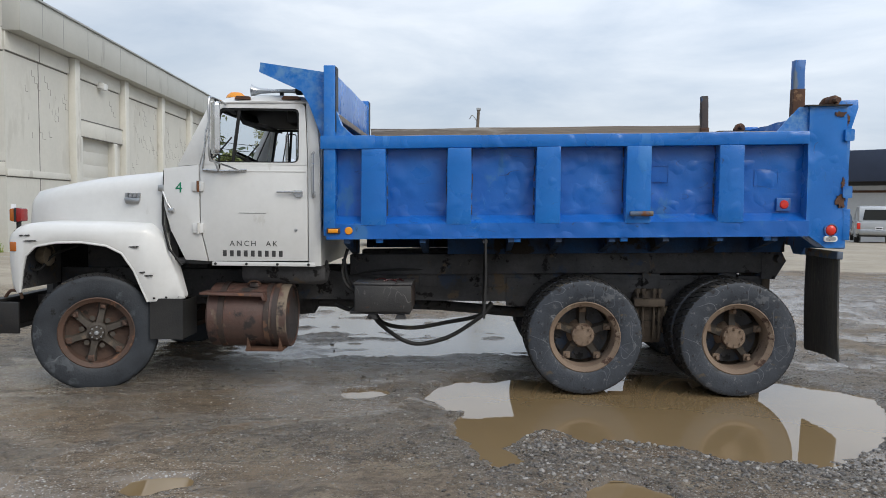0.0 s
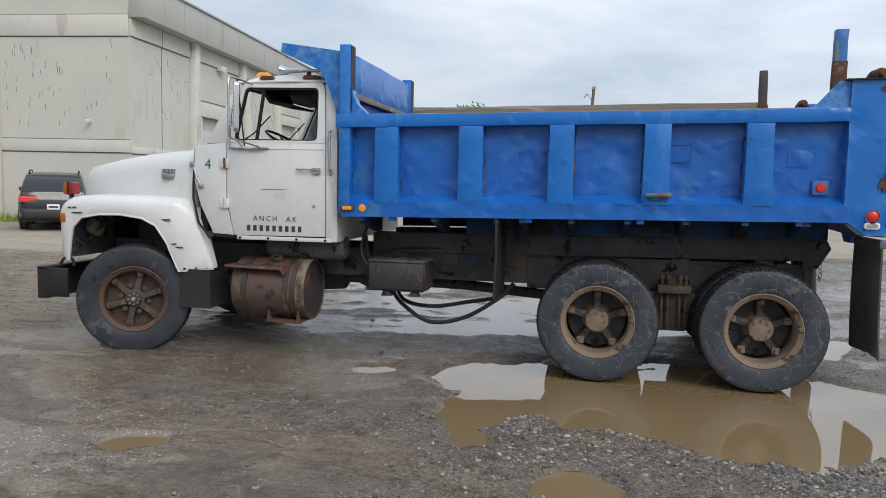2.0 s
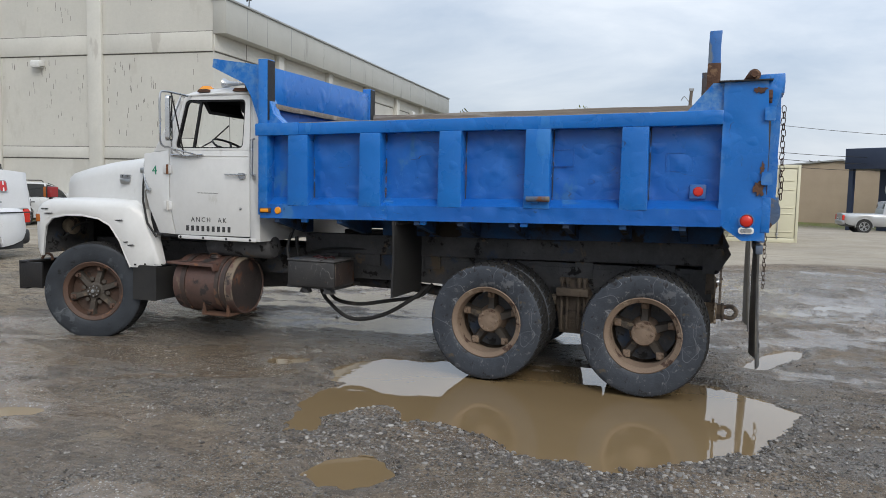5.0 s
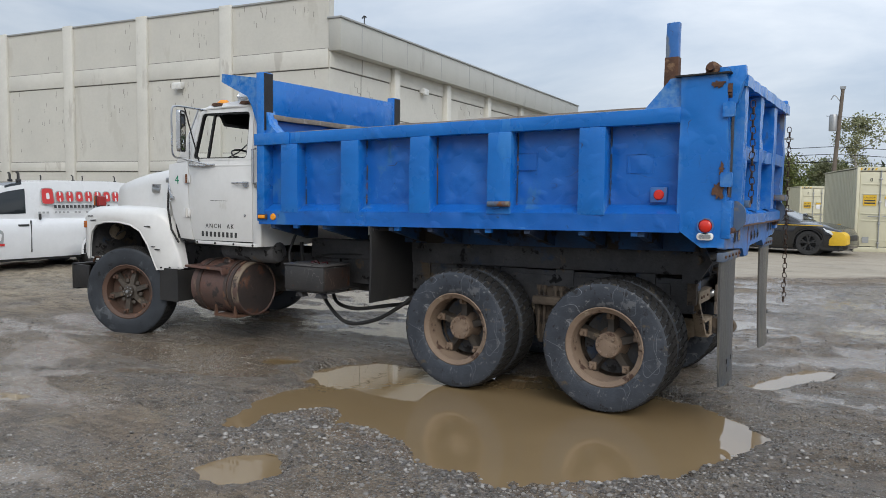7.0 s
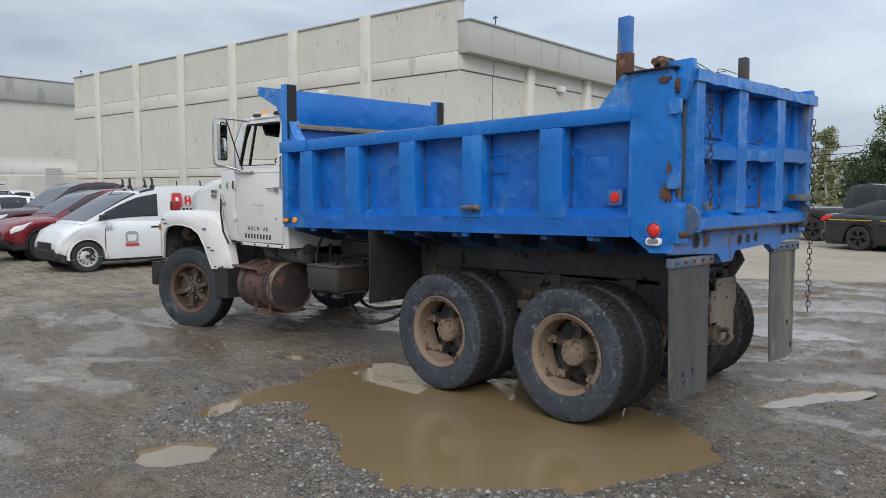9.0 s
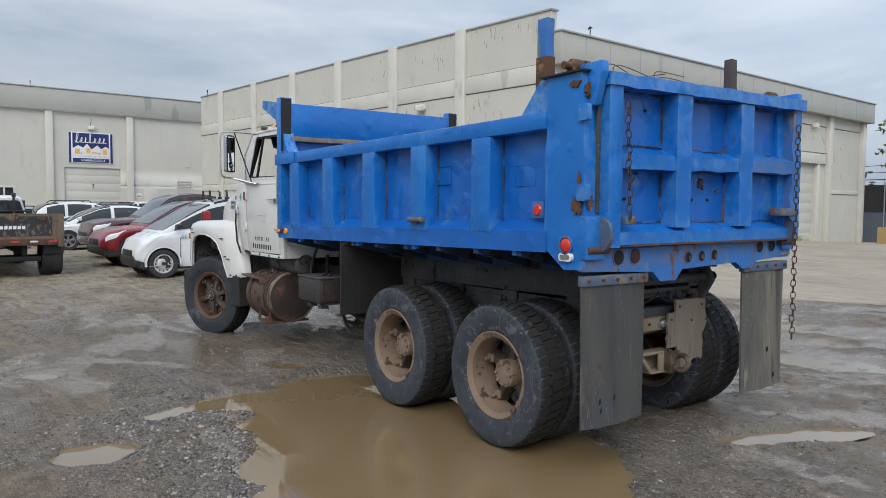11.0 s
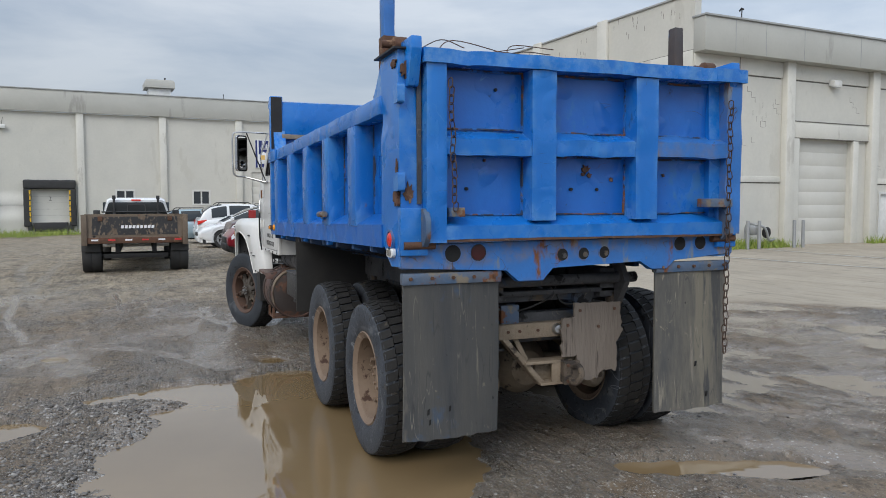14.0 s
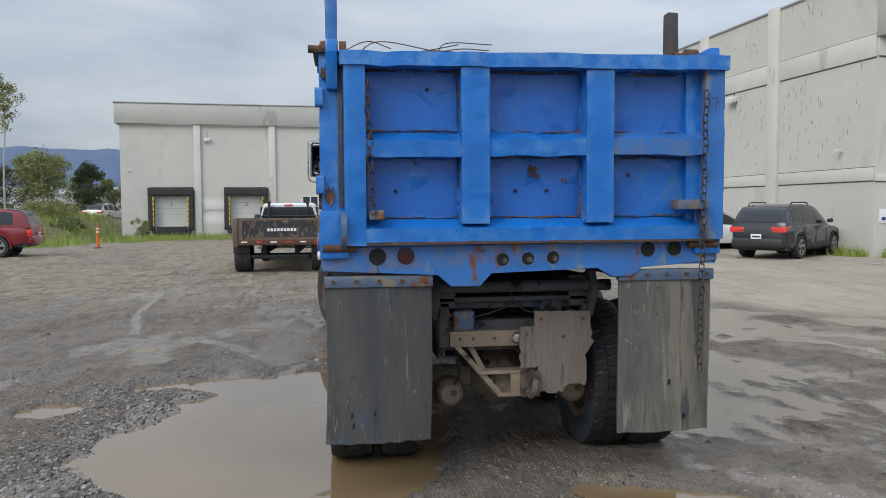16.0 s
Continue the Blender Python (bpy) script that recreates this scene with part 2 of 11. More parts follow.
M["rim"] = mat("muddy_rusty_rim", (0.165, 0.115, 0.082), (0.225, 0.165, 0.12), 4.0, 0.8, 0, 0.004, 45, [((0.06, 0.032, 0.022), 7.0, 0.58, 0.9, (1, 1, 1)), ((0.29, 0.23, 0.175), 9.0, 0.64, 0.9, (1, 1, 1))], lines=[((0.05, 0.03, 0.02), 12.0, 0.01, 0.5, (1, 1, 1))])
M["rimdark"] = mat("dark_rusty_rim", (0.105, 0.055, 0.036), (0.055, 0.036, 0.028), 5.0, 0.7, 0, 0.004, 45, [((0.19, 0.095, 0.055), 8.0, 0.60, 0.85, (1, 1, 1)), ((0.03, 0.024, 0.02), 12.0, 0.62, 0.85, (1, 1, 1))])
M["spoke"] = mat("grimy_cast_spoke", (0.075, 0.062, 0.05), (0.045, 0.038, 0.032), 8.0, 0.7, 0, 0.004, 45, [((0.14, 0.11, 0.08), 9.0, 0.60, 0.9, (1, 1, 1))])
M["tank"] = mat("rusty_brown_tank", (0.115, 0.058, 0.044), (0.065, 0.042, 0.036), 3.0, 0.5, 0.0, 0.004, 30, [((0.19, 0.15, 0.11), 3.2, 0.60, 0.9, (1, 1, 0.4)), ((0.030, 0.024, 0.023), 5.0, 0.57, 0.8, (1, 1, 1)), ((0.20, 0.09, 0.05), 11.0, 0.64, 0.85, (1, 1, 0.5)), ((0.26, 0.22, 0.18), 22.0, 0.70, 0.9, (1, 1, 0.3))], lines=[((0.25, 0.21, 0.17), 7.0, 0.006, 0.45, (1, 1, 0.3))])
M["strap"] = mat("rusty_strap_steel", (0.060, 0.038, 0.030), (0.036, 0.028, 0.026), 5.0, 0.6, 0, 0.003, 40, [((0.13, 0.07, 0.045), 6.0, 0.58, 0.85, (1, 1, 1)), ((0.20, 0.165, 0.125), 9.0, 0.64, 0.9, (1, 1, 1))])
M["tankend"] = mat("dark_rusty_tank_end", (0.050, 0.034, 0.030), (0.030, 0.025, 0.025), 3.0, 0.55, 0, 0.004, 30, [((0.115, 0.055, 0.036), 4.0, 0.57, 0.85, (1, 1, 1)), ((0.17, 0.135, 0.10), 3.0, 0.62, 0.9, (1, 1, 0.6)), ((0.020, 0.018, 0.018), 9.0, 0.60, 0.6, (1, 1, 1))], lines=[((0.16, 0.12, 0.09), 6.0, 0.006, 0.45, (1, 1, 1))])
M["boxside"] = mat("scuffed_black_box", (0.024, 0.024, 0.026), (0.040, 0.038, 0.037), 4.0, 0.5, 0, 0.003, 40, [((0.10, 0.095, 0.09), 9.0, 0.64, 0.85, (1, 1, 0.5)), ((0.09, 0.05, 0.035), 11.0, 0.66, 0.85, (1, 1, 1))], lines=[((0.17, 0.165, 0.155), 8.0, 0.007, 0.5, (1, 1, 0.6))])
M["chrome"] = mat("dull_chrome", (0.55, 0.56, 0.57), (0.42, 0.43, 0.44), 6.0, 0.28, 0.9, 0, 40, [((0.15, 0.09, 0.06), 12.0, 0.72, 0.8, (1, 1, 1))])
M["mirror"] = mat("mirror_glass", (0.85, 0.86, 0.87), (0.82, 0.83, 0.84), 1.0, 0.03, 1.0, rvar=0.01, fine=0.0)
M["wood"] = mat("grey_weathered_plank", (0.25, 0.21, 0.17), (0.15, 0.125, 0.10), 2.0, 0.85, 0, 0.006, 20, [((0.33, 0.30, 0.26), 4.0, 0.6, 0.9, (0.15, 1, 1))], stretch=(0.2, 3, 3))
M["flap"] = mat("muddy_rubber_flap", (0.026, 0.031, 0.040), (0.088, 0.084, 0.076), 1.1, 0.40, 0, 0.004, 14,
                [((0.045, 0.075, 0.125), 0.9, 0.60, 0.5, (1.5, 1.5, 1.2)), ((0.115, 0.106, 0.088), 1.2, 0.60, 0.55, (3, 3, 0.6)), ((0.155, 0.143, 0.118), 5.0, 0.615, 0.7, (4, 4, 0.22)), ((0.044, 0.046, 0.049), 2.0, 0.575, 0.42, (4, 4, 0.4)), ((0.16, 0.145, 0.115), 20.0, 0.65, 0.8, (1, 1, 0.8)), ((0.026, 0.026, 0.026), 26.0, 0.67, 0.8, (1, 1, 0.6))], stretch=(2.5, 2.5, 0.5), spec=0.4, fine=0.55, lines=[((0.155, 0.145, 0.12), 6.0, 0.006, 0.5, (2.5, 2.5, 0.15)), ((0.038, 0.038, 0.04), 5.0, 0.006, 0.5, (1.5, 1.5, 0.2))])
M["flappale"] = mat("pale_muddy_rubber_flap", (0.185, 0.165, 0.130), (0.062, 0.064, 0.066), 1.1, 0.45, 0, 0.004, 14,
                    [((0.055, 0.08, 0.115), 0.9, 0.61, 0.5, (1.5, 1.5, 1.2)), ((0.165, 0.150, 0.118), 1.2, 0.55, 0.65, (3, 3, 0.5)), ((0.21, 0.19, 0.155), 5.0, 0.615, 0.8, (4, 4, 0.22)), ((0.058, 0.058, 0.058), 2.0, 0.58, 0.5, (4, 4, 0.4)), ((0.22, 0.195, 0.155), 20.0, 0.65, 0.8, (1, 1, 0.8)), ((0.03, 0.03, 0.03), 26.0, 0.67, 0.8, (1, 1, 0.6))], stretch=(2.5, 2.5, 0.5), spec=0.4, fine=0.55, lines=[((0.22, 0.20, 0.16), 6.0, 0.006, 0.5, (2.5, 2.5, 0.15)), ((0.048, 0.048, 0.048), 5.0, 0.006, 0.5, (1.5, 1.5, 0.2))])
M["board"] = mat("mud_grey_splash_wood", (0.205, 0.172, 0.145), (0.14, 0.115, 0.095), 2.0, 0.9, 0, 0.01, 26, [((0.06, 0.048, 0.04), 6.0, 0.60, 0.9, (2, 2, 0.2)), ((0.21, 0.18, 0.15), 9.0, 0.63, 0.9, (2, 2, 0.3))], stretch=(2, 2, 0.25))
M["flapblue"] = mat("scuffed_flap_clamp", (0.13, 0.14, 0.16), (0.06, 0.12, 0.22), 5.0, 0.55, 0.2, 0.004, 25, [(RUST, 6.0, 0.57, 0.9, (1, 1, 1)), ((0.2, 0.17, 0.13), 4.0, 0.55, 0.9, (1, 1, 1))])
M["chain"] = mat("rusty_chain_steel", (0.035, 0.028, 0.024), (0.085, 0.045, 0.028), 18.0, 0.75, 0.3, 0.003, 60)
M["rust"] = mat("bare_rusty_steel", (0.13, 0.062, 0.035), (0.07, 0.038, 0.026), 8.0, 0.85, 0.1, 0.006, 40, [((0.20, 0.12, 0.07), 9.0, 0.6, 0.9, (1, 1, 1))])
M["red"] = lens("red_lens", (0.62, 0.03, 0.018), 0.22)
M["darkred"] = lens("dark_red_lens", (0.045, 0.006, 0.007), 0.25)
M["redlens"] = lens("deep_red_lens", (0.24, 0.012, 0.012), 0.22)
M["dullamber"] = lens("dull_amber_lens", (0.36, 0.10, 0.015), 0.25)
M["amber"] = lens("amber_lens", (0.80, 0.30, 0.02), 0.22)
M["clear"] = lens("clear_lens", (0.75, 0.76, 0.74), 0.12)
M["green"] = mat("green_paint", (0.0, 0.24, 0.12), (0.0, 0.2, 0.1), 6.0, 0.5)
M["ink"] = mat("black_stencil_ink", (0.025, 0.025, 0.028), (0.05, 0.05, 0.05), 40.0, 0.6)
# one near-black for cab lining, small dark marks and the dump pickup's underside
M["dark"] = mat("near_black", (0.014, 0.014, 0.015), (0.022, 0.022, 0.022), 5.0, 0.75, spec=0.22)
M["seal"] = mat("black_window_seal", (0.012, 0.012, 0.013), (0.02, 0.02, 0.02), 9.0, 0.5, spec=0.22)
M["seat"] = mat("grey_vinyl", (0.10, 0.10, 0.11), (0.07, 0.07, 0.075), 6.0, 0.6)


def thing(name, at=(0, 0, 0), label="", category="", group="", kind="", turn=0.0):
    e = new(name)
    e.empty_display_size = 0.1
    e.matrix_world = pose(*at, 0, 0, turn)
    return tagged(e, label, category, group, kind)


def part(name, bm, material, parent, label="", sharp=38, kind=""):
    me = bpy.data.meshes.new(name)
    bmesh.ops.recalc_face_normals(bm, faces=bm.faces)
    bm.to_mesh(me)
    bm.free()
    for p in me.polygons:
        p.use_smooth = True
    me.set_sharp_from_angle(angle=radians(sharp))
    me.materials.append(M[material] if isinstance(material, str) else material)
    ob = new(name, me)
    if parent is not None:
        ob.parent = parent
    return tagged(ob, label, kind=kind)


def again(ob, parent, m=None):
    """Another part on the same mesh."""
    o = ob.copy()
    scene.collection.objects.link(o)
    o.parent = parent
    if m is not None:
        o.matrix_basis = m
    return o


def bmx():
    return bmesh.new()


def bev(bm, geom_faces, w, seg=2):
    edges = {e for f in geom_faces for e in f.edges}
    bmesh.ops.bevel(bm, geom=list(edges), offset=w, segments=seg, affect="EDGES", profile=0.5, clamp_overlap=True)


def box(bm, x0, x1, y0, y1, z0, z1, b=0.0, seg=2):
    v = [bm.verts.new((x, y, z)) for x in (x0, x1) for y in (y0, y1) for z in (z0, z1)]
    f = [bm.faces.new([v[i] for i in q]) for q in ((0, 1, 3, 2), (4, 6, 7, 5), (0, 4, 5, 1), (2, 3, 7, 6), (0, 2, 6, 4), (1, 5, 7, 3))]
    if b:
        bev(bm, f, b, seg)
    return bm


def prism(bm, pts, a, c, plane="xz", b=0.0, seg=2):
    """A polygon in a plane, drawn out from a to c across it."""
    put = {"xz": lambda p, k: (p[0], k, p[1]), "yz": lambda p, k: (k, p[0], p[1]), "xy": lambda p, k: (p[0], p[1], k)}[plane]
    lo, hi = [bm.verts.new(put(p, a)) for p in pts], [bm.verts.new(put(p, c)) for p in pts]
    n = len(pts)
    f = [bm.faces.new(lo), bm.faces.new(hi[::-1])]
    f += [bm.faces.new((lo[i], hi[i], hi[(i + 1) % n], lo[(i + 1) % n])) for i in range(n)]
    if b:
        bev(bm, f, b, seg)
    return bm


def ring(bm, outer, inner, a, c, plane="xz"):
    """A frame between two polygons of as many corners each."""
    put = {"xz": lambda p, k: (p[0], k, p[1]), "yz": lambda p, k: (k, p[0], p[1]), "xy": lambda p, k: (p[0], p[1], k)}[plane]
    n = len(outer)
    L = [[bm.verts.new(put(p, k)) for p in q] for q in (outer, inner) for k in (a, c)]
    for i in range(n):
        j = (i + 1) % n
        bm.faces.new((L[0][i], L[0][j], L[2][j], L[2][i]))
        bm.faces.new((L[1][i], L[3][i], L[3][j], L[1][j]))
        bm.faces.new((L[0][i], L[1][i], L[1][j], L[0][j]))
        bm.faces.new((L[2][i], L[2][j], L[3][j], L[3][i]))
    return bm


def rounded(pts, r, n=4):
    """The polygon with its corners rounded; r may be one radius or one for each corner."""
    out, k = [], len(pts)
    for i in range(k):
        p, a, c = Vector(pts[i]), Vector(pts[i - 1]), Vector(pts[(i + 1) % k])
        rr = r[i] if isinstance(r, (list, tuple)) else r
        u, w = (a - p).normalized(), (c - p).normalized()
        d = min(rr, (a - p).length * 0.49, (c - p).length * 0.49)
        s, e = p + u * d, p + w * d
        for j in range(n + 1):
            t = j / n
            q = s * (1 - t) ** 2 + p * 2 * t * (1 - t) + e * t * t
            out.append((q.x, q.y))
    return out


def cyl(bm, p0, p1, r0, r1=None, seg=16):
    r1 = r0 if r1 is None else r1
    p0, p1 = Vector(p0), Vector(p1)
    q = (p1 - p0).to_track_quat("Z", "Y")
    rings = []
    for p, r in ((p0, r0), (p1, r1)):
        rings.append([bm.verts.new(p + q @ Vector((r * math.cos(2 * math.pi * i / seg), r * math.sin(2 * math.pi * i / seg), 0))) for i in range(seg)])
    for i in range(seg):
        j = (i + 1) % seg
        bm.faces.new((rings[0][i], rings[0][j], rings[1][j], rings[1][i]))
    bm.faces.new(rings[0][::-1]), bm.faces.new(rings[1])
    return bm


def lathe(bm, prof, c=(0, 0, 0), axis="y", seg=36, closed=False):
    """prof: (radius, place along the axis)."""
    put = {"y": lambda r, a, h: (r * math.cos(a), h, r * math.sin(a)), "z": lambda r, a, h: (r * math.cos(a), r * math.sin(a), h), "x": lambda r, a, h: (h, r * math.cos(a), r * math.sin(a))}[axis]
    c = Vector(c)
    rings = []
    for r, h in prof:
        if r < 1e-5:
            rings.append([bm.verts.new(c + Vector(put(0, 0, h)))])
        else:
            rings.append([bm.verts.new(c + Vector(put(r, 2 * math.pi * i / seg, h))) for i in range(seg)])
    pairs = list(zip(rings, rings[1:])) + ([(rings[-1], rings[0])] if closed else [])
    for a, b in pairs:
        for i in range(seg):
            j = (i + 1) % seg
            q = [a[i % len(a)], a[j % len(a)], b[j % len(b)], b[i % len(b)]]
            q = list(dict.fromkeys(q))
            if len(q) > 2:
                bm.faces.new(q)
    return bm


def curve_pts(pts, n=6):
    """Catmull-Rom through the points."""
    P = [Vector(p) for p in pts]
    P = [P[0] * 2 - P[1]] + P + [P[-1] * 2 - P[-2]]
    out = []
    for i in range(1, len(P) - 2):
        for k in range(n):
            t = k / n
            out.append(0.5 * (2 * P[i] + (P[i + 1] - P[i - 1]) * t + (2 * P[i - 1] - 5 * P[i] + 4 * P[i + 1] - P[i + 2]) * t * t + (3 * P[i] - P[i - 1] - 3 * P[i + 1] + P[i + 2]) * t ** 3))
    return out + [P[-2]]


def tube(bm, pts, r, seg=8):
    pts = [Vector(p) for p in pts]
    rings, ref = [], None
    for i, p in enumerate(pts):
        d = (pts[min(i + 1, len(pts) - 1)] - pts[max(i - 1, 0)]).normalized()
        if ref is None:
            ref = d.orthogonal().normalized()
        ref = (ref - d * ref.dot(d)).normalized()
        s = d.cross(ref)
        rr = r[i] if isinstance(r, (list, tuple)) else r
        rings.append([bm.verts.new(p + (ref * math.cos(2 * math.pi * k / seg) + s * math.sin(2 * math.pi * k / seg)) * rr) for k in range(seg)])
    for a, b in zip(rings, rings[1:]):
        for i in range(seg):
            j = (i + 1) % seg
            bm.faces.new((a[i], a[j], b[j], b[i]))
    bm.faces.new(rings[0][::-1]), bm.faces.new(rings[-1])
    return bm


def loft(bm, rings, cap=True):
    R = [[bm.verts.new(p) for p in q] for q in rings]
    n = len(R[0])
    for a, b in zip(R, R[1:]):
        for i in range(n):
            j = (i + 1) % n
            bm.faces.new((a[i], a[j], b[j], b[i]))
    if cap:
        bm.faces.new(R[0][::-1]), bm.faces.new(R[-1])
    return bm


def words(name, body, size, material, parent, m, align="CENTER", wide=1.0, label=""):
    """Lettering as a flat mesh."""
    cu = bpy.data.curves.new(name, "FONT")
    cu.body, cu.size, cu.align_x, cu.align_y, cu.extrude, cu.resolution_u = body, size, align, "CENTER", 0.001, 2
    cu.space_character = wide
    tmp = bpy.data.objects.new(name, cu)
    scene.collection.objects.link(tmp)
    me = bpy.data.meshes.new_from_object(tmp.evaluated_get(bpy.context.evaluated_depsgraph_get()))
    bpy.data.objects.remove(tmp)
    me.materials.clear()
    me.materials.append(M[material])
    ob = new(name, me)
    ob.parent = parent
    ob.matrix_basis = m
    return tagged(ob, label)

def dent(bm, amount, scale=3.0, seed=0.0, axes=(1, 1, 1)):
    """Bends a mesh out of true by smooth noise."""
    for v in bm.verts:
        n = noise.noise_vector(v.co * scale + Vector((seed, seed * 2, seed * 3)))
        v.co += Vector((n.x * axes[0], n.y * axes[1], n.z * axes[2])) * amount
    return bm


def cut(bm, axis, step):
    """Slices a mesh along an axis, so that it can bend."""
    cs = [v.co[axis] for v in bm.verts]
    k = min(cs) + step
    no = [0, 0, 0]
    no[axis] = 1
    while k < max(cs) - step * 0.3:
        co = [0, 0, 0]
        co[axis] = k
        bmesh.ops.bisect_plane(bm, geom=bm.verts[:] + bm.edges[:] + bm.faces[:], plane_co=co, plane_no=no)
        k += step
    return bm


# ---- the ground ----
def vnoise(x, y, seed):
    xi, yi = np.floor(x), np.floor(y)
    fx, fy = x - xi, y - yi
    fx, fy = fx * fx * (3 - 2 * fx), fy * fy * (3 - 2 * fy)

    def h(a, b):
        v = np.sin(a * 127.1 + b * 311.7 + seed * 74.7) * 43758.5453
        return v - np.floor(v)

    return (h(xi, yi) * (1 - fx) + h(xi + 1, yi) * fx) * (1 - fy) + (h(xi, yi + 1) * (1 - fx) + h(xi + 1, yi + 1) * fx) * fy - 0.5


def fbm(x, y, seed, octaves=4):
    return sum(vnoise(x * 2 ** k, y * 2 ** k, seed + k) / 2 ** k for k in range(octaves))


def sstep(a, b, v):
    t = np.clip((v - a) / (b - a), 0, 1)
    return t * t * (3 - 2 * t)


def poly_dist(x, y, pts):
    """Distance to a polygon, negative inside."""
    d, inside = np.full(np.shape(x), 1e9), np.zeros(np.shape(x), bool)
    for (ax, ay), (bx, by) in zip(pts, pts[1:] + pts[:1]):
        ex, ey = bx - ax, by - ay
        t = np.clip(((x - ax) * ex + (y - ay) * ey) / (ex * ex + ey * ey), 0, 1)
        d = np.minimum(d, np.hypot(x - ax - t * ex, y - ay - t * ey))
        inside ^= ((ay > y) != (by > y)) & (x < (bx - ax) * (y - ay) / (by - ay + 1e-12) + ax)
    return np.where(inside, -d, d)


def oval(cx, cy, rx, ry, turn=0, n=10):
    c, s = math.cos(radians(turn)), math.sin(radians(turn))
    return [(cx + rx * math.cos(a) * c - ry * math.sin(a) * s, cy + rx * math.cos(a) * s + ry * math.sin(a) * c) for a in (2 * math.pi * i / n for i in range(n))]


MAIN = [(0.08, 5.92), (0.35, 6.5), (0.97, 6.62), (1.6, 6.75), (2.4, 6.85), (3.1, 6.72), (3.62, 6.5), (4.02, 6.06), (3.66, 5.3), (3.30, 4.76), (2.76, 4.40), (2.21, 4.47), (1.75, 4.76), (1.32, 4.80), (1.03, 5.07), (0.95, 4.93), (0.76, 4.6), (0.95, 4.27), (0.66, 4.20), (0.46, 4.60), (0.42, 5.04), (0.43, 5.38)]
PUDDLES = [MAIN, [(1.15, 3.54), (1.15, 3.8), (1.33, 4.07), (1.5, 4.04), (1.70, 3.75), (1.55, 3.5)], oval(-1.30, 3.79, 0.15, 0.11, 30),
           [(3.58, 7.42), (3.72, 7.9), (3.98, 8.5), (4.18, 8.58), (4.08, 8.1), (3.86, 7.6), (3.72, 7.38)], oval(1.0, 13.7, 0.55, 1.5, 25), oval(5.2, 9.9, 0.5, 0.25, 35), oval(4.6, 12.2, 1.1, 0.35, 12), oval(6.6, 8.2, 0.4, 0.2, 60),
           [(-0.56, 6.0), (-0.23, 6.12), (-0.12, 5.95), (-0.3, 5.80), (-0.5, 5.84)], [(0.6, 12.6), (0.2, 13.6), (-0.3, 15.0), (0.3, 15.4), (0.9, 14.2), (1.2, 12.9)], oval(3.4, 11.7, 0.55, 0.16, 20), oval(0.9, 14.9, 0.3, 0.14, 40)]
PUDDLES = [p if k == 0 else rounded(p, 0.3, 4) for k, p in enumerate(PUDDLES)]
# smooth wet mud that tyres have pressed: lines with their half widths, and patches
SLICK = [([(-4.6, 5.55), (-3.43, 5.48), (-2.66, 5.75)], 0.10), ([(-2.66, 5.75), (-1.6, 5.50), (-0.65, 5.13)], 0.07), ([(-2.1, 4.15), (-1.3, 4.70), (-0.6, 5.10), (-0.1, 5.5)], 0.10),
         ([(-1.85, 3.7), (-0.5, 4.05)], 0.22), ([(0.2, 2.9), (0.7, 3.0)], 0.14), ([(-1.95, 3.79), (-1.6, 3.79)], 0.09), ([(-7.5, 2.6), (-4.4, 2.9), (-2.4, 3.4)], 0.07), ([(-7.0, 4.2), (-4.8, 4.4)], 0.06)]
SHALLOW = [(-3.4, 8.2), (-1.6, 7.5), (2.0, 7.7), (4.6, 9.5), (9.0, 10.6), (12.5, 15.5), (7.0, 17.4), (0.8, 16.2), (-3.4, 12.6)]
DAMP = [(-2.7, 5.3), (-2.0, 5.85), (-1.1, 6.2), (-0.4, 6.15), (0.0, 5.4), (-0.55, 5.0), (-1.1, 5.1), (-1.9, 5.15)]
FILM = [(-3.6, 2.8), (-2.2, 5.2), (0.2, 4.0), (0.6, 1.5), (-2.0, 0.6), (-5.5, 1.2), (-8.0, 3.2), (-6.0, 4.6)]
SMEAR = [(3.6, 7.2), (4.6, 6.4), (6.0, 6.6), (7.5, 8.0), (9.0, 12.0), (6.0, 15.0), (2.5, 15.5), (3.2, 11.5), (2.6, 9.0)]
PAVED = [(-60, 12.5), (-10.0, 13.6), (-5.2, 12.5), (-3.2, 12.7), (-1.3, 14.8), (0.6, 16.2), (2.8, 17.3), (5.0, 19.0), (9.0, 19.2), (40, 17), (300, 10), (300, 300), (-60, 300)]


def line_dist(x, y, pts):
    """Distance to an open line."""
    d = np.full(np.shape(x), 1e9)
    for (ax, ay), (bx, by) in zip(pts, pts[1:]):
        ex, ey = bx - ax, by - ay
        t = np.clip(((x - ax) * ex + (y - ay) * ey) / (ex * ex + ey * ey), 0, 1)
        d = np.minimum(d, np.hypot(x - ax - t * ex, y - ay - t * ey))
    return d


GRASS = [[(-29, -8.5), (-40, -9.5), (-47, -3.0), (-51.5, 1.5), (-54, 1.0), (-53.6, -11), (-56, -11), (-110, -60), (-60, -60), (-30, -20)], [(-60, 62), (80, 62), (80, 300), (-60, 300)]]


def slope(x, y):
    bank = sstep(-33.0, -47.0, x) * sstep(-10.0, -14.0, y)
    return -0.5 * sstep(-19.0, -48.0, x) * sstep(25, 15, y) - 0.8 * sstep(33, 60, y) + 1.7 * bank


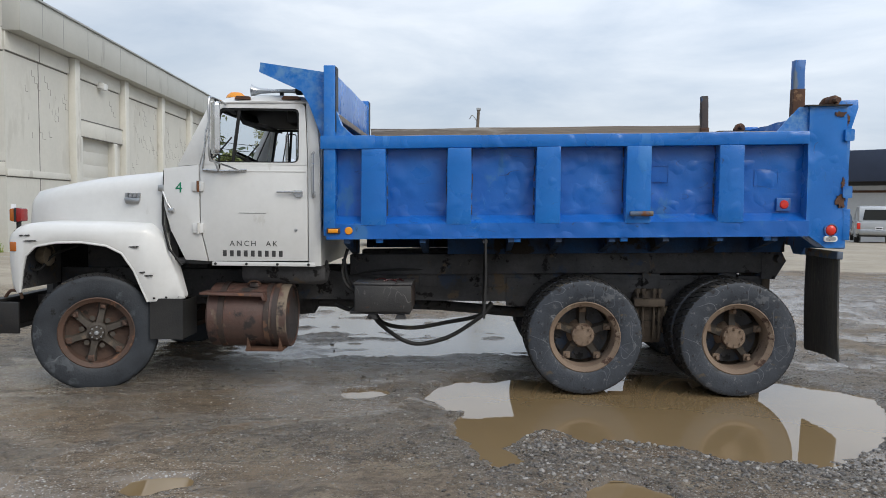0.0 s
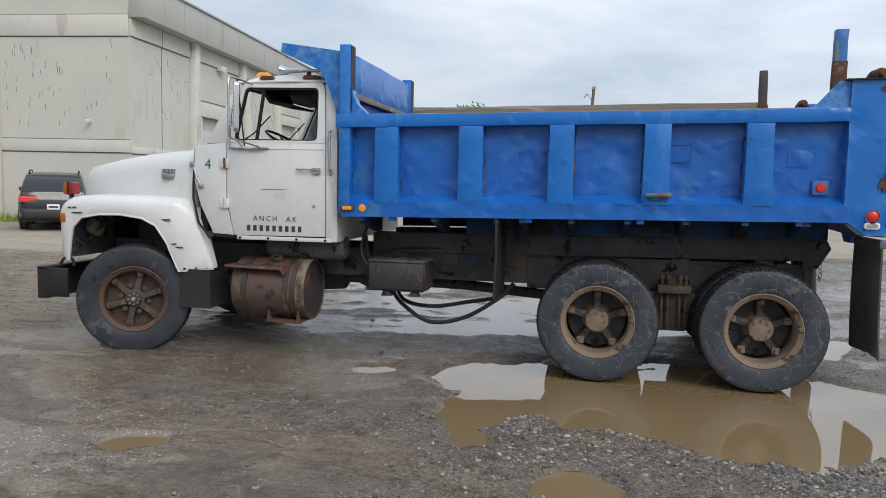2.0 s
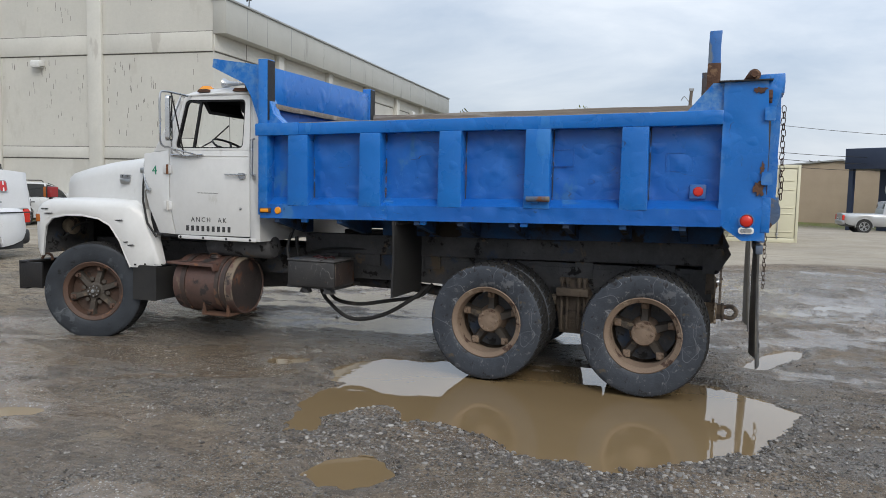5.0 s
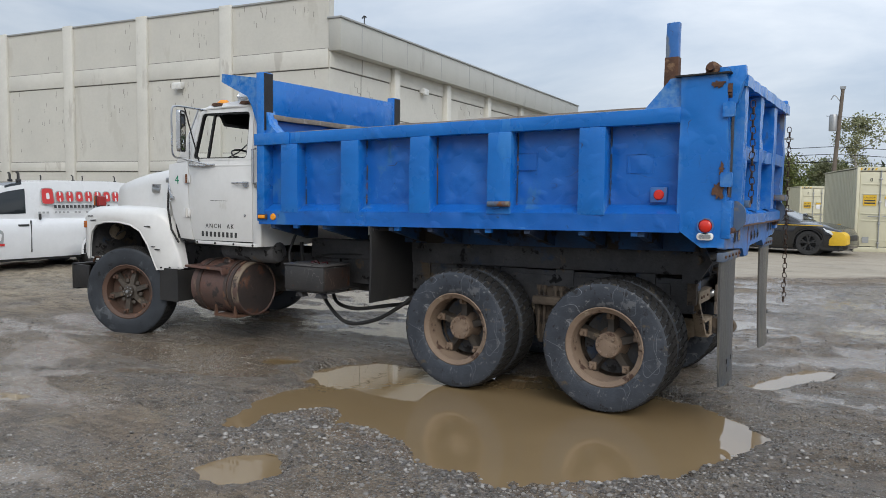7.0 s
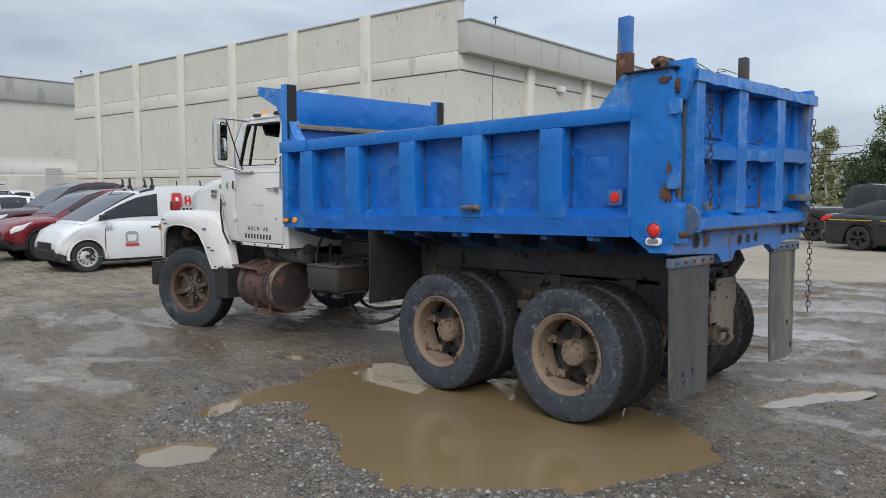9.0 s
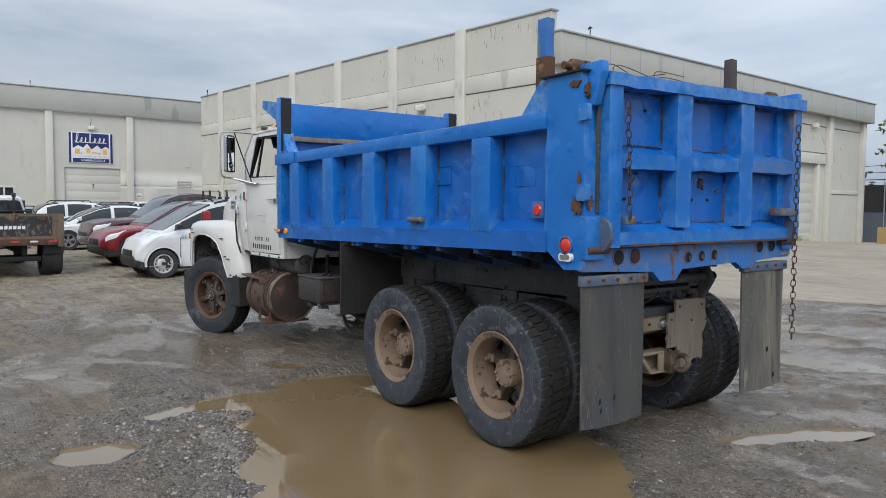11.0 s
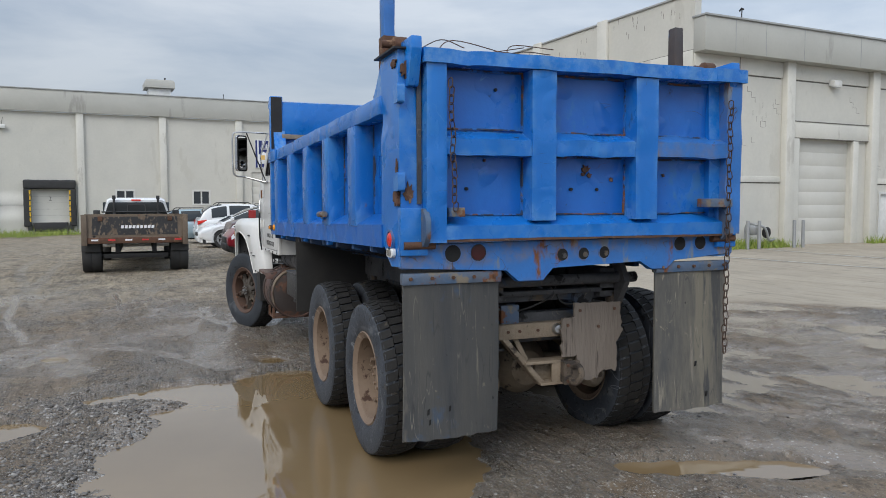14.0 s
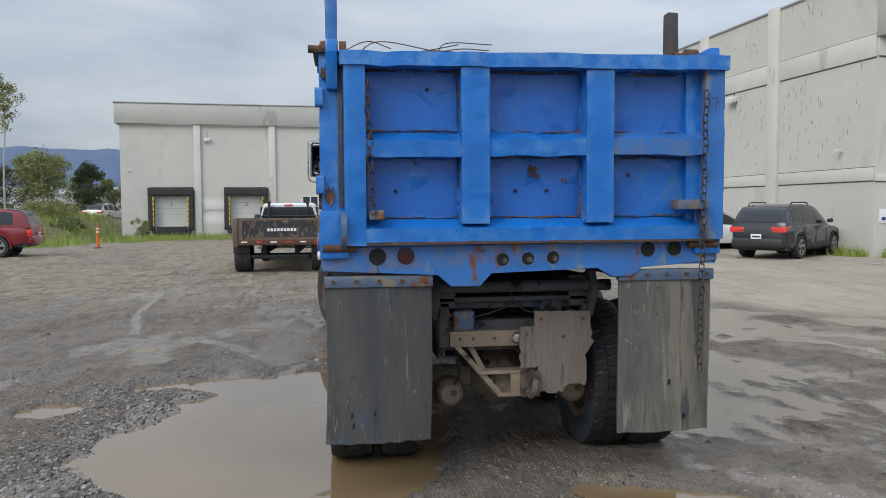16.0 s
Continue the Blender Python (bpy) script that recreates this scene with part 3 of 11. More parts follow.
def terrain(x, y):
    near = sstep(40, 18, np.hypot(x, y - 8))
    close = sstep(14, 9, np.hypot(x - 0.5, y - 6))
    n1, n2, n3, n4 = fbm(x * 0.35, y * 0.35, 1), fbm(x * 1.7, y * 2.6, 5), fbm(x * 9, y * 9, 9, 3), fbm(x * 11, y * 11, 13, 3)
    pave = sstep(0.5, -0.5, poly_dist(x, y, PAVED) + 0.6 * fbm(x * 0.9, y * 0.9, 31))
    z = slope(x, y) + near * (1 - 0.9 * pave) * (0.016 + 0.018 * n1 + 0.022 * n2 + 0.010 * n3)
    crumbs = sstep(0.0, 0.5, fbm(x * 0.9 + 4, y * 1.3, 23) + 0.25)
    z = z + close * (1 - pave) * (0.006 + 0.012 * crumbs) * np.abs(n4)
    wob = 0.22 * fbm(x * 2.2, y * 2.2, 17) + 0.12 * fbm(x * 9, y * 9, 19, 3)
    wet, slick = np.zeros(np.shape(x)), np.zeros(np.shape(x))
    for k, p in enumerate(PUDDLES):
        size = 1.0 if k == 0 else 0.38
        d = poly_dist(x, y, p) + wob * (0.8 if k == 0 else 0.55)
        m = sstep(0.16 * size, -0.14 * size, d)
        z = z * (1 - 0.75 * m) - 0.052 * m
        wet = np.maximum(wet, sstep(0.55 * size, 0.0, d))
    d = poly_dist(x, y, SHALLOW)
    m = sstep(0.8, -0.6, d) * (1 - pave)
    ruts = fbm(x * 0.55 + 3, y * 2.1 - 0.8 * x, 41) + 0.5 * fbm(x * 2.5, y * 6, 43) + 0.25 * fbm(x * 9, y * 14, 45)
    z = z * (1 - 0.6 * m) + m * (0.080 * ruts - 0.026 + 0.044 * sstep(2.2, 4.2, x) + 0.036 * sstep(10.2, 11.6, y) * sstep(-1.5, 0.3, x) * sstep(4.2, 2.2, x))
    wet = np.maximum(wet, m * sstep(0.5, 0.0, ruts))
    slick = np.maximum(slick, m * sstep(0.32, 0.02, ruts) * (1 - 0.55 * sstep(2.2, 4.2, x)))
    d = poly_dist(x, y, FILM)
    m = sstep(1.0, -0.6, d)
    z = z + m * (0.016 * fbm(x * 0.7 + 0.4 * y, y * 1.9, 61) - 0.010)
    wet = np.maximum(wet, m * 0.55 * sstep(-0.3, 0.25, fbm(x * 0.8, y * 1.7, 63)))
    # a dark wet lane that water has run along, from the front wheel to the puddle
    m = sstep(0.22, -0.12, poly_dist(x, y, DAMP) + 0.25 * fbm(x * 2.4, y * 3.0, 65))
    wet, slick = np.maximum(wet, m), np.maximum(slick, 0.75 * m)
    z = z * (1 - 0.6 * m) - 0.006 * m
    # wet mask raised over the truck's footprint, which darkens and glosses the mud
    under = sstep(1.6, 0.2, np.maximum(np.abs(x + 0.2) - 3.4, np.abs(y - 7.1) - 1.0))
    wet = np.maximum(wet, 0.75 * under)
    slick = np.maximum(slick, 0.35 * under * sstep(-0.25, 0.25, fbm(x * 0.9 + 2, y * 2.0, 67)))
    damp = near * sstep(-9.5, -5.5, x)
    wet = np.maximum(wet, damp * 0.8 * sstep(0.05, 0.4, fbm(x * 0.45 + 9, y * 0.8, 71)))
    slick = np.maximum(slick, damp * 0.9 * sstep(0.12, 0.38, fbm(x * 0.5 + 1.7, y * 1.5 + 0.5 * x, 73) + 0.15 * fbm(x * 4, y * 7, 75)))
    for pts, half in SLICK:
        m = sstep(half * 1.5, half * 0.4, line_dist(x, y, pts) + 0.5 * half * fbm(x * 3, y * 3, 77) + 0.35 * half * fbm(x * 12, y * 12, 79, 2))
        slick, wet = np.maximum(slick, m), np.maximum(wet, 0.8 * m)
        z = z - 0.005 * m
    # ruts that vehicles left, running along the yard and turning in towards the loading docks
    for k, (ax, ay, dx, dy) in enumerate(((-3, 2.2, -1, 0.05), (-3, 3.9, -1, 0.16), (-5, 3.0, -1, -0.1), (4.8, 8.6, 0.35, 1), (6.3, 9.2, 0.3, 1), (4.4, 9.4, 0.8, 0.55), (-6, 10.6, -1, 0.1), (0.8, 2.4, -1, 0.32), (-2, 1.6, -1, 0.3))):
        ln = math.hypot(dx, dy)
        u, v = ((x - ax) * dx + (y - ay) * dy) / ln, (-(x - ax) * dy + (y - ay) * dx) / ln
        v = v + 0.25 * np.sin(u * 0.35 + k) + 0.04 * fbm(u * 2, v * 2, 85 + k)
        m = sstep(0.18, 0.05, np.abs(v)) * sstep(-0.5, 0.6, u) * sstep(16, 9, u) * (1 - pave)
        lug = np.sign(np.sin(u * 42 + 6 * np.abs(v) / 0.18)) * sstep(0.16, 0.02, np.abs(v))
        lip = sstep(0.10, 0.0, np.abs(np.abs(v) - 0.22)) * sstep(-0.5, 0.6, u) * sstep(16, 9, u) * (1 - pave)
        z = z - 0.018 * m * (0.6 + 0.4 * lug) + 0.012 * lip * (0.5 + n4)
        wet = np.maximum(wet, 0.5 * m)
    # bright wet smears between the puddle and the pavement
    m = sstep(0.7, -0.5, poly_dist(x, y, SMEAR)) * (1 - pave)
    sm = fbm(x * 0.8 + 0.5 * y, y * 1.3 - 1.1 * x, 33) + 0.6 * fbm(x * 3.1 + y, y * 4.0, 35) + 0.35 * fbm(x * 10, y * 10, 37, 3)
    slick = np.maximum(slick, m * sstep(-0.10, 0.30, sm))
    wet = np.maximum(wet, m * sstep(-0.35, 0.1, sm))
    z = z - 0.014 * m * sm
    churned = sstep(0.5, 0.0, np.maximum(np.abs(x - 2.1) - 1.3, np.abs(y - 7.25) - 0.55))
    slick = slick * (1 - churned)
    z = z + 0.012 * churned * (0.5 + np.abs(n4))
    # earth heaped in uneven scrapes where wheels have spun
    heap = np.maximum(0.0, fbm(x * 1.1 + 0.6 * y, y * 4.2 - 1.4 * x, 87) - 0.10)
    z = z + near * (1 - pave) * (0.05 + 0.07 * sstep(-5, -9, x)) * heap * (0.7 + n4) * (1 - slick)
    gravel = sstep(0.05, 0.35, fbm(x * 0.8, y * 0.8, 51) + 0.5 * sstep(1.3, 0.1, np.abs(poly_dist(x, y, MAIN) - 0.45)) * sstep(5.6, 4.6, y))
    lawn = np.minimum(poly_dist(x, y, GRASS[0]), poly_dist(x, y, GRASS[1]))
    grass = sstep(0.8, -0.8, lawn + 2.4 * fbm(x * 0.4, y * 0.4, 81) + 1.2 * fbm(x * 1.6, y * 1.6, 83))
    dry = (1 - pave) * (1 - grass)
    # mask that turns the mud paler beyond the truck's front end
    far_pale = sstep(-3.0, -8.5, x + 1.5 * fbm(x * 0.4, y * 0.4, 89)) * dry
    return z, wet * dry, pave * (1 - grass), gravel * (1 - pave) * (1 - 0.7 * slick), grass, slick * dry, far_pale


def axis_lines(lo, hi, mid, step, coarse_lo, coarse_hi, cstep):
    a = list(np.arange(lo, hi, step))
    a = list(np.arange(coarse_lo, lo, cstep)) + a + list(np.arange(hi, coarse_hi, cstep))
    d, left, right = cstep, [], []
    x0, x1 = coarse_lo, coarse_hi
    while x1 < 1500:
        d *= 1.22
        x0, x1 = x0 - d, x1 + d
        left.append(x0), right.append(x1)
    return np.array(left[::-1] + a + right)


gx, gy = axis_lines(-5.0, 7.0, 0, 0.034, -26, 18, 0.2), axis_lines(1.6, 10.4, 0, 0.034, -8, 26, 0.2)
X, Y = np.meshgrid(gx, gy, indexing="ij")
Z, WET, PAVE, GRAV, TURF, SLEEK, FAR_PALE = terrain(X, Y)
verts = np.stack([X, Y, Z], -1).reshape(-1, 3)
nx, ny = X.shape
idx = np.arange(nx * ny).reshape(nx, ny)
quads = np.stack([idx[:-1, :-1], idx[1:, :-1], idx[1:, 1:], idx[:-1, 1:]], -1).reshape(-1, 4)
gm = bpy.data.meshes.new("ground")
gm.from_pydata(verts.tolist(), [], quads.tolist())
for key, val in (("wet", WET), ("pave", PAVE), ("gravel", GRAV), ("turf", TURF), ("slick", SLEEK), ("far_pale", FAR_PALE)):
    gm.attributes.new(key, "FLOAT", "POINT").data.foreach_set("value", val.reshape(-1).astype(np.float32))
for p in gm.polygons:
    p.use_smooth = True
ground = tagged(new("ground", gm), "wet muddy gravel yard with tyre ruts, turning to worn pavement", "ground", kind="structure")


def ground_material():
    m = bpy.data.materials.new("wet_muddy_gravel")
    m.use_nodes = True
    n, l = m.node_tree.nodes, m.node_tree.links
    b = n["Principled BSDF"]
    tc = n.new("ShaderNodeTexCoord")

    def noise_at(sc, detail=6, rough=0.62):
        t = n.new("ShaderNodeTexNoise")
        t.inputs["Scale"].default_value, t.inputs["Detail"].default_value, t.inputs["Roughness"].default_value = sc, detail, rough
        l.new(tc.outputs["Object"], t.inputs["Vector"])
        return t.outputs["Fac"]

    def rng(v, a, c, lo=0.0, hi=1.0):
        r = n.new("ShaderNodeMapRange")
        for k, q in (("From Min", a), ("From Max", c), ("To Min", lo), ("To Max", hi)):
            r.inputs[k].default_value = q
        l.new(v, r.inputs["Value"])
        return r.outputs["Result"]

    def mix(f, a, c, kind="RGBA"):
        x = n.new("ShaderNodeMix")
        x.data_type = kind
        l.new(f, x.inputs["Factor"])
        for s, v in (("A", a), ("B", c)):
            if isinstance(v, (tuple, float, int)):
                x.inputs[s].default_value = (*v, 1) if isinstance(v, tuple) else v
            else:
                l.new(v, x.inputs[s])
        return x.outputs["Result"]

    def mul(a, c):
        x = n.new("ShaderNodeMath")
        x.operation = "MULTIPLY"
        for i, v in enumerate((a, c)):
            if isinstance(v, (float, int)):
                x.inputs[i].default_value = v
            else:
                l.new(v, x.inputs[i])
        return x.outputs[0]

    def attr(name):
        a = n.new("ShaderNodeAttribute")
        a.attribute_name = name
        return a.outputs["Fac"]

    def voronoi(sc, feature="F1"):
        v = n.new("ShaderNodeTexVoronoi")
        v.feature = feature
        v.inputs["Scale"].default_value = sc
        l.new(tc.outputs["Object"], v.inputs["Vector"])
        return v

    def add(a, c):
        x = n.new("ShaderNodeMath")
        x.operation = "ADD"
        for i, v in enumerate((a, c)):
            if isinstance(v, (float, int)):
                x.inputs[i].default_value = v
            else:
                l.new(v, x.inputs[i])
        return x.outputs[0]

    def streaks(sc, turn, ratio, detail=5):
        """Noise drawn out into lines that run one way, as wheels smear mud."""
        mp = n.new("ShaderNodeMapping")
        mp.inputs["Rotation"].default_value = (0, 0, radians(turn))
        mp.inputs["Scale"].default_value = (1, ratio, 1)
        l.new(tc.outputs["Object"], mp.inputs["Vector"])
        t = n.new("ShaderNodeTexNoise")
        t.inputs["Scale"].default_value, t.inputs["Detail"].default_value, t.inputs["Roughness"].default_value = sc, detail, 0.68
        l.new(mp.outputs["Vector"], t.inputs["Vector"])
        return t.outputs["Fac"]

    vor, vor2 = voronoi(46), voronoi(105)
    tracks = mix(rng(noise_at(0.25, 2), 0.42, 0.58), streaks(1.6, 8, 7), streaks(1.4, 62, 6), "FLOAT")
    mud = mix(rng(noise_at(0.8), 0.35, 0.65), (0.292, 0.230, 0.166), (0.198, 0.153, 0.110))
    mud = mix(mul(attr("far_pale"), 0.85), mud, (0.46, 0.395, 0.29))
    mud = mix(rng(tracks, 0.48, 0.62, 0, 0.62), mud, (0.098, 0.076, 0.057))
    mud = mix(rng(noise_at(1.1, 10, 0.74), 0.525, 0.575, 0, 0.55), mud, (0.085, 0.067, 0.050))
    mud = mix(rng(noise_at(2.9, 10, 0.74), 0.53, 0.57, 0, 0.62), mud, (0.070, 0.055, 0.041))
    mud = mix(rng(noise_at(1.9, 10, 0.72), 0.55, 0.61, 0, 0.5), mud, (0.34, 0.285, 0.205))
    mud = mix(rng(noise_at(6, 8, 0.7), 0.44, 0.64, 0, 0.6), mud, (0.315, 0.252, 0.188))
    mud = mix(rng(noise_at(26, 8, 0.78), 0.50, 0.64, 0, 0.7), mud, (0.070, 0.055, 0.042))
    mud = mix(rng(noise_at(90, 5, 0.7), 0.54, 0.66, 0, 0.55), mud, (0.055, 0.044, 0.034))
    stone, stone2 = n.new("ShaderNodeSeparateColor"), n.new("ShaderNodeSeparateColor")
    l.new(vor.outputs["Color"], stone.inputs["Color"])
    l.new(vor2.outputs["Color"], stone2.inputs["Color"])
    grav = attr("gravel")
    pebble = mix(stone.outputs["Red"], (0.075, 0.066, 0.058), (0.42, 0.395, 0.36))
    grit = mix(stone2.outputs["Red"], (0.055, 0.047, 0.040), (0.46, 0.43, 0.39))
    few = rng(noise_at(1.1, 4), 0.40, 0.62, 0.03, 0.22)
    share = add(few, mul(grav, 0.42))
    # a stone shows where its cell's chance falls under the share, and only near the cell's middle
    def pick(chance, dist, reach):
        less = n.new("ShaderNodeMath")
        less.operation = "LESS_THAN"
        l.new(chance, less.inputs[0])
        l.new(share, less.inputs[1])
        return mul(less.outputs[0], rng(dist, reach, reach * 0.75))

    peb_mask, grit_mask = pick(stone.outputs["Green"], vor.outputs["Distance"], 0.46), pick(stone2.outputs["Green"], vor2.outputs["Distance"], 0.5)
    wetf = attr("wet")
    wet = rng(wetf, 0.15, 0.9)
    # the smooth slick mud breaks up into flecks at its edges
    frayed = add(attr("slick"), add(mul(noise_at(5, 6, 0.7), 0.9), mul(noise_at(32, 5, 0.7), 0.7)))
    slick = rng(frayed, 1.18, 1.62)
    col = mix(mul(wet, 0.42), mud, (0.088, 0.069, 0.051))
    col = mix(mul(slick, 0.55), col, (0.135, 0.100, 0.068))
    col = mix(grit_mask, col, grit)
    col = mix(peb_mask, col, pebble)
    paved = mix(rng(noise_at(0.35), 0.35, 0.65), (0.40, 0.350, 0.278), (0.315, 0.275, 0.218))
    paved = mix(rng(noise_at(60, 3), 0.45, 0.7, 0, 0.5), paved, (0.18, 0.168, 0.148))
    paved = mix(rng(noise_at(1.3, 7, 0.7), 0.57, 0.66, 0, 0.55), paved, (0.165, 0.148, 0.122))
    paved = mix(rng(streaks(0.5, 12, 9), 0.50, 0.62, 0, 0.45), paved, (0.19, 0.17, 0.142))
    col = mix(attr("pave"), col, paved)
    turf = mix(rng(noise_at(1.2), 0.35, 0.65), (0.105, 0.165, 0.030), (0.20, 0.20, 0.062))
    turf = mix(rng(noise_at(9), 0.5, 0.7, 0, 0.6), turf, (0.13, 0.10, 0.06))
    turf = mix(rng(noise_at(0.45, 6, 0.66), 0.46, 0.54, 0, 0.85), turf, (0.17, 0.125, 0.085))
    col = mix(attr("turf"), col, turf)
    l.new(col, b.inputs["Base Color"])
    l.new(mul(rng(wetf, 0.1, 0.9, 0.25, 0.9), rng(attr("pave"), 0, 1, 1.0, 0.45)), b.inputs["Specular IOR Level"])
    damp = mul(wet, rng(add(mul(noise_at(3.2), 0.6), mul(tracks, 0.5)), 0.42, 0.62))
    ro = mix(damp, rng(noise_at(2.0), 0.3, 0.7, 0.50, 0.82), 0.16, "FLOAT")
    ro = mix(attr("pave"), ro, rng(noise_at(0.8), 0.35, 0.65, 0.62, 0.90), "FLOAT")
    ro = mix(slick, ro, 0.09, "FLOAT")
    l.new(ro, b.inputs["Roughness"])
    pave_low, slick_low = rng(attr("pave"), 0, 1, 1.0, 0.12), rng(slick, 0, 1, 1.0, 0.16)
    coarse = n.new("ShaderNodeBump")
    coarse.inputs["Distance"].default_value = 0.15
    l.new(mul(pave_low, slick_low), coarse.inputs["Strength"])
    l.new(add(mul(tracks, 0.8), mul(noise_at(4.5, 6, 0.66), 0.7)), coarse.inputs["Height"])
    fine_h = add(mul(noise_at(30, 8, 0.72), 0.9), mul(noise_at(110, 4, 0.7), 0.25))
    lumps = add(mul(peb_mask, rng(vor.outputs["Distance"], 0.46, 0.0)), mul(mul(grit_mask, rng(vor2.outputs["Distance"], 0.5, 0.0)), 0.45))
    bp = n.new("ShaderNodeBump")
    bp.inputs["Distance"].default_value = 0.020
    l.new(mul(pave_low, slick_low), bp.inputs["Strength"])
    l.new(add(fine_h, mul(lumps, 0.8)), bp.inputs["Height"])
    l.new(coarse.outputs["Normal"], bp.inputs["Normal"])
    l.new(bp.outputs["Normal"], b.inputs["Normal"])
    return m


gm.materials.append(ground_material())


def water_material(name, col, rough, ior, ripple=0.0012):
    m = bpy.data.materials.new(name)
    m.use_nodes = True
    n, l = m.node_tree.nodes, m.node_tree.links
    b = n["Principled BSDF"]
    b.inputs["Roughness"].default_value, b.inputs["IOR"].default_value = rough, ior
    tc = n.new("ShaderNodeTexCoord")
    t = n.new("ShaderNodeTexNoise")
    t.inputs["Scale"].default_value, t.inputs["Detail"].default_value = 1.6, 5
    l.new(tc.outputs["Object"], t.inputs["Vector"])
    x = n.new("ShaderNodeMix")
    x.data_type = "RGBA"
    l.new(t.outputs["Fac"], x.inputs["Factor"])
    x.inputs["A"].default_value, x.inputs["B"].default_value = (*col, 1), (*(v * 0.8 for v in col), 1)
    l.new(x.outputs["Result"], b.inputs["Base Color"])
    bp = n.new("ShaderNodeBump")
    bp.inputs["Distance"].default_value, bp.inputs["Strength"].default_value = ripple, 0.35
    t2 = n.new("ShaderNodeTexNoise")
    t2.inputs["Scale"].default_value, t2.inputs["Detail"].default_value = 7, 2
    l.new(tc.outputs["Object"], t2.inputs["Vector"])
    l.new(t2.outputs["Fac"], bp.inputs["Height"])
    l.new(bp.outputs["Normal"], b.inputs["Normal"])
    return m


M["water"] = water_material("muddy_water", (0.235, 0.165, 0.088), 0.015, 1.85)
M["film"] = water_material("thin_rain_water", (0.25, 0.205, 0.155), 0.16, 1.75, 0.005)


def puddle(pts, level, grow, material, label):
    c = Vector((sum(p[0] for p in pts) / len(pts), sum(p[1] for p in pts) / len(pts)))
    bm = bmx()
    vs = []
    for p in rounded(pts, 0.3, 3):
        d = Vector(p) - c
        q = c + d * (1 + grow / max(d.length, 0.05))
        vs.append(bm.verts.new((q.x, q.y, level)))
    bm.faces.new(vs)
    ob = part("puddle", bm, material, None)
    return tagged(ob, label, "puddle", "puddles in the yard", "structure")


MAIN_WATER = [(-0.3, 5.3), (0.1, 4.1), (1.0, 3.98), (2.2, 4.1), (2.9, 4.0), (3.7, 4.7), (4.4, 6.1), (3.8, 6.75), (2.4, 6.85), (0.2, 6.8)]
for k, p in enumerate([MAIN_WATER] + PUDDLES[1:]):
    puddle(p, -0.014 if k == 0 else -0.0185, 0.02 if k == 0 else 0.12, "water", "wide brown muddy puddle round the rear wheels" if k == 0 else "small muddy rain puddle in the gravel")
puddle(SHALLOW, -0.011, 0.2, "film", "shallow sheet of rainwater between tyre ruts")

# ---- buildings ----
M["wallA"] = mat("painted_concrete_block", (0.56, 0.545, 0.495), (0.50, 0.49, 0.45), 0.5, 0.75, 0, 0.006, 9, [((0.48, 0.465, 0.42), 0.8, 0.60, 0.8, (1, 1, 0.35)), ((0.41, 0.395, 0.36), 2.5, 0.72, 0.85, (1.5, 1.5, 0.25))], fine=0.15)
M["trimA"] = mat("painted_concrete_pilaster", (0.60, 0.585, 0.535), (0.53, 0.52, 0.475), 0.8, 0.75, 0, 0.004, 20, [((0.45, 0.43, 0.39), 1.2, 0.62, 0.8, (1, 1, 0.3))], fine=0.15)
M["fascia"] = mat("grey_metal_fascia", (0.42, 0.415, 0.38), (0.38, 0.375, 0.345), 0.7, 0.5, 0.1, 0.001, 9, [((0.30, 0.295, 0.27), 0.7, 0.62, 0.6, (1, 1, 0.25))], fine=0.1)
M["coping"] = mat("grey_coping", (0.33, 0.34, 0.34), (0.27, 0.28, 0.28), 1.0, 0.5)
# dark of bare block joints, also used for strips painted as shade
M["crack_and_shade"] = mat("bare_mark_and_shade_line", (0.115, 0.109, 0.098), (0.20, 0.19, 0.172), 6.0, 0.9)
M["door"] = mat("painted_overhead_door", (0.56, 0.55, 0.51), (0.50, 0.49, 0.45), 0.8, 0.6, fine=0.1)
M["roofing"] = mat("flat_roof_felt", (0.12, 0.12, 0.12), (0.09, 0.09, 0.09), 1.0, 0.9)
M["lampbox"] = mat("white_lamp_housing", (0.72, 0.72, 0.70), (0.6, 0.6, 0.58), 5.0, 0.5)
M["glassdark"] = lens("dark_window_glass", (0.02, 0.024, 0.028), 0.05)
M["frame"] = mat("white_window_frame", (0.62, 0.62, 0.6), (0.55, 0.55, 0.53), 6, 0.5)
M["bumper"] = mat("black_dock_pad", (0.02, 0.02, 0.022), (0.035, 0.035, 0.036), 3.0, 0.7, 0, 0.01, 8)
M["yellow"] = mat("yellow_paint", (0.72, 0.45, 0.02), (0.6, 0.38, 0.03), 5.0, 0.5)
M["navy"] = mat("navy_sign_paint", (0.012, 0.025, 0.14), (0.01, 0.02, 0.11), 5.0, 0.45)
M["signwhite"] = mat("white_sign_paint", (0.75, 0.76, 0.78), (0.7, 0.7, 0.72), 5.0, 0.45)
M["signgold"] = mat("gold_sign_paint", (0.72, 0.46, 0.14), (0.65, 0.42, 0.13), 5.0, 0.45)
M["signred"] = mat("red_sign_paint", (0.55, 0.03, 0.03), (0.5, 0.03, 0.03), 5.0, 0.45)

BX, BY, BT = -13.755, 22.561, 4.55
shed = thing("warehouse", (BX, BY, 0), "large off-white painted block warehouse with grey metal fascia", "building", turn=BT)
DEEP, LONG, TOP = 29.6, 31.8, 8.84
BAY0, BAY = 4.935, 4.712  # pilasters of the south wall
EBAY0, EBAY = 4.62, 4.93  # and of the east wall
bm = bmx()
box(bm, -LONG, 0, 0.0, 0.3, -1.2, TOP)
part("wall_south", bm, "wallA", shed)
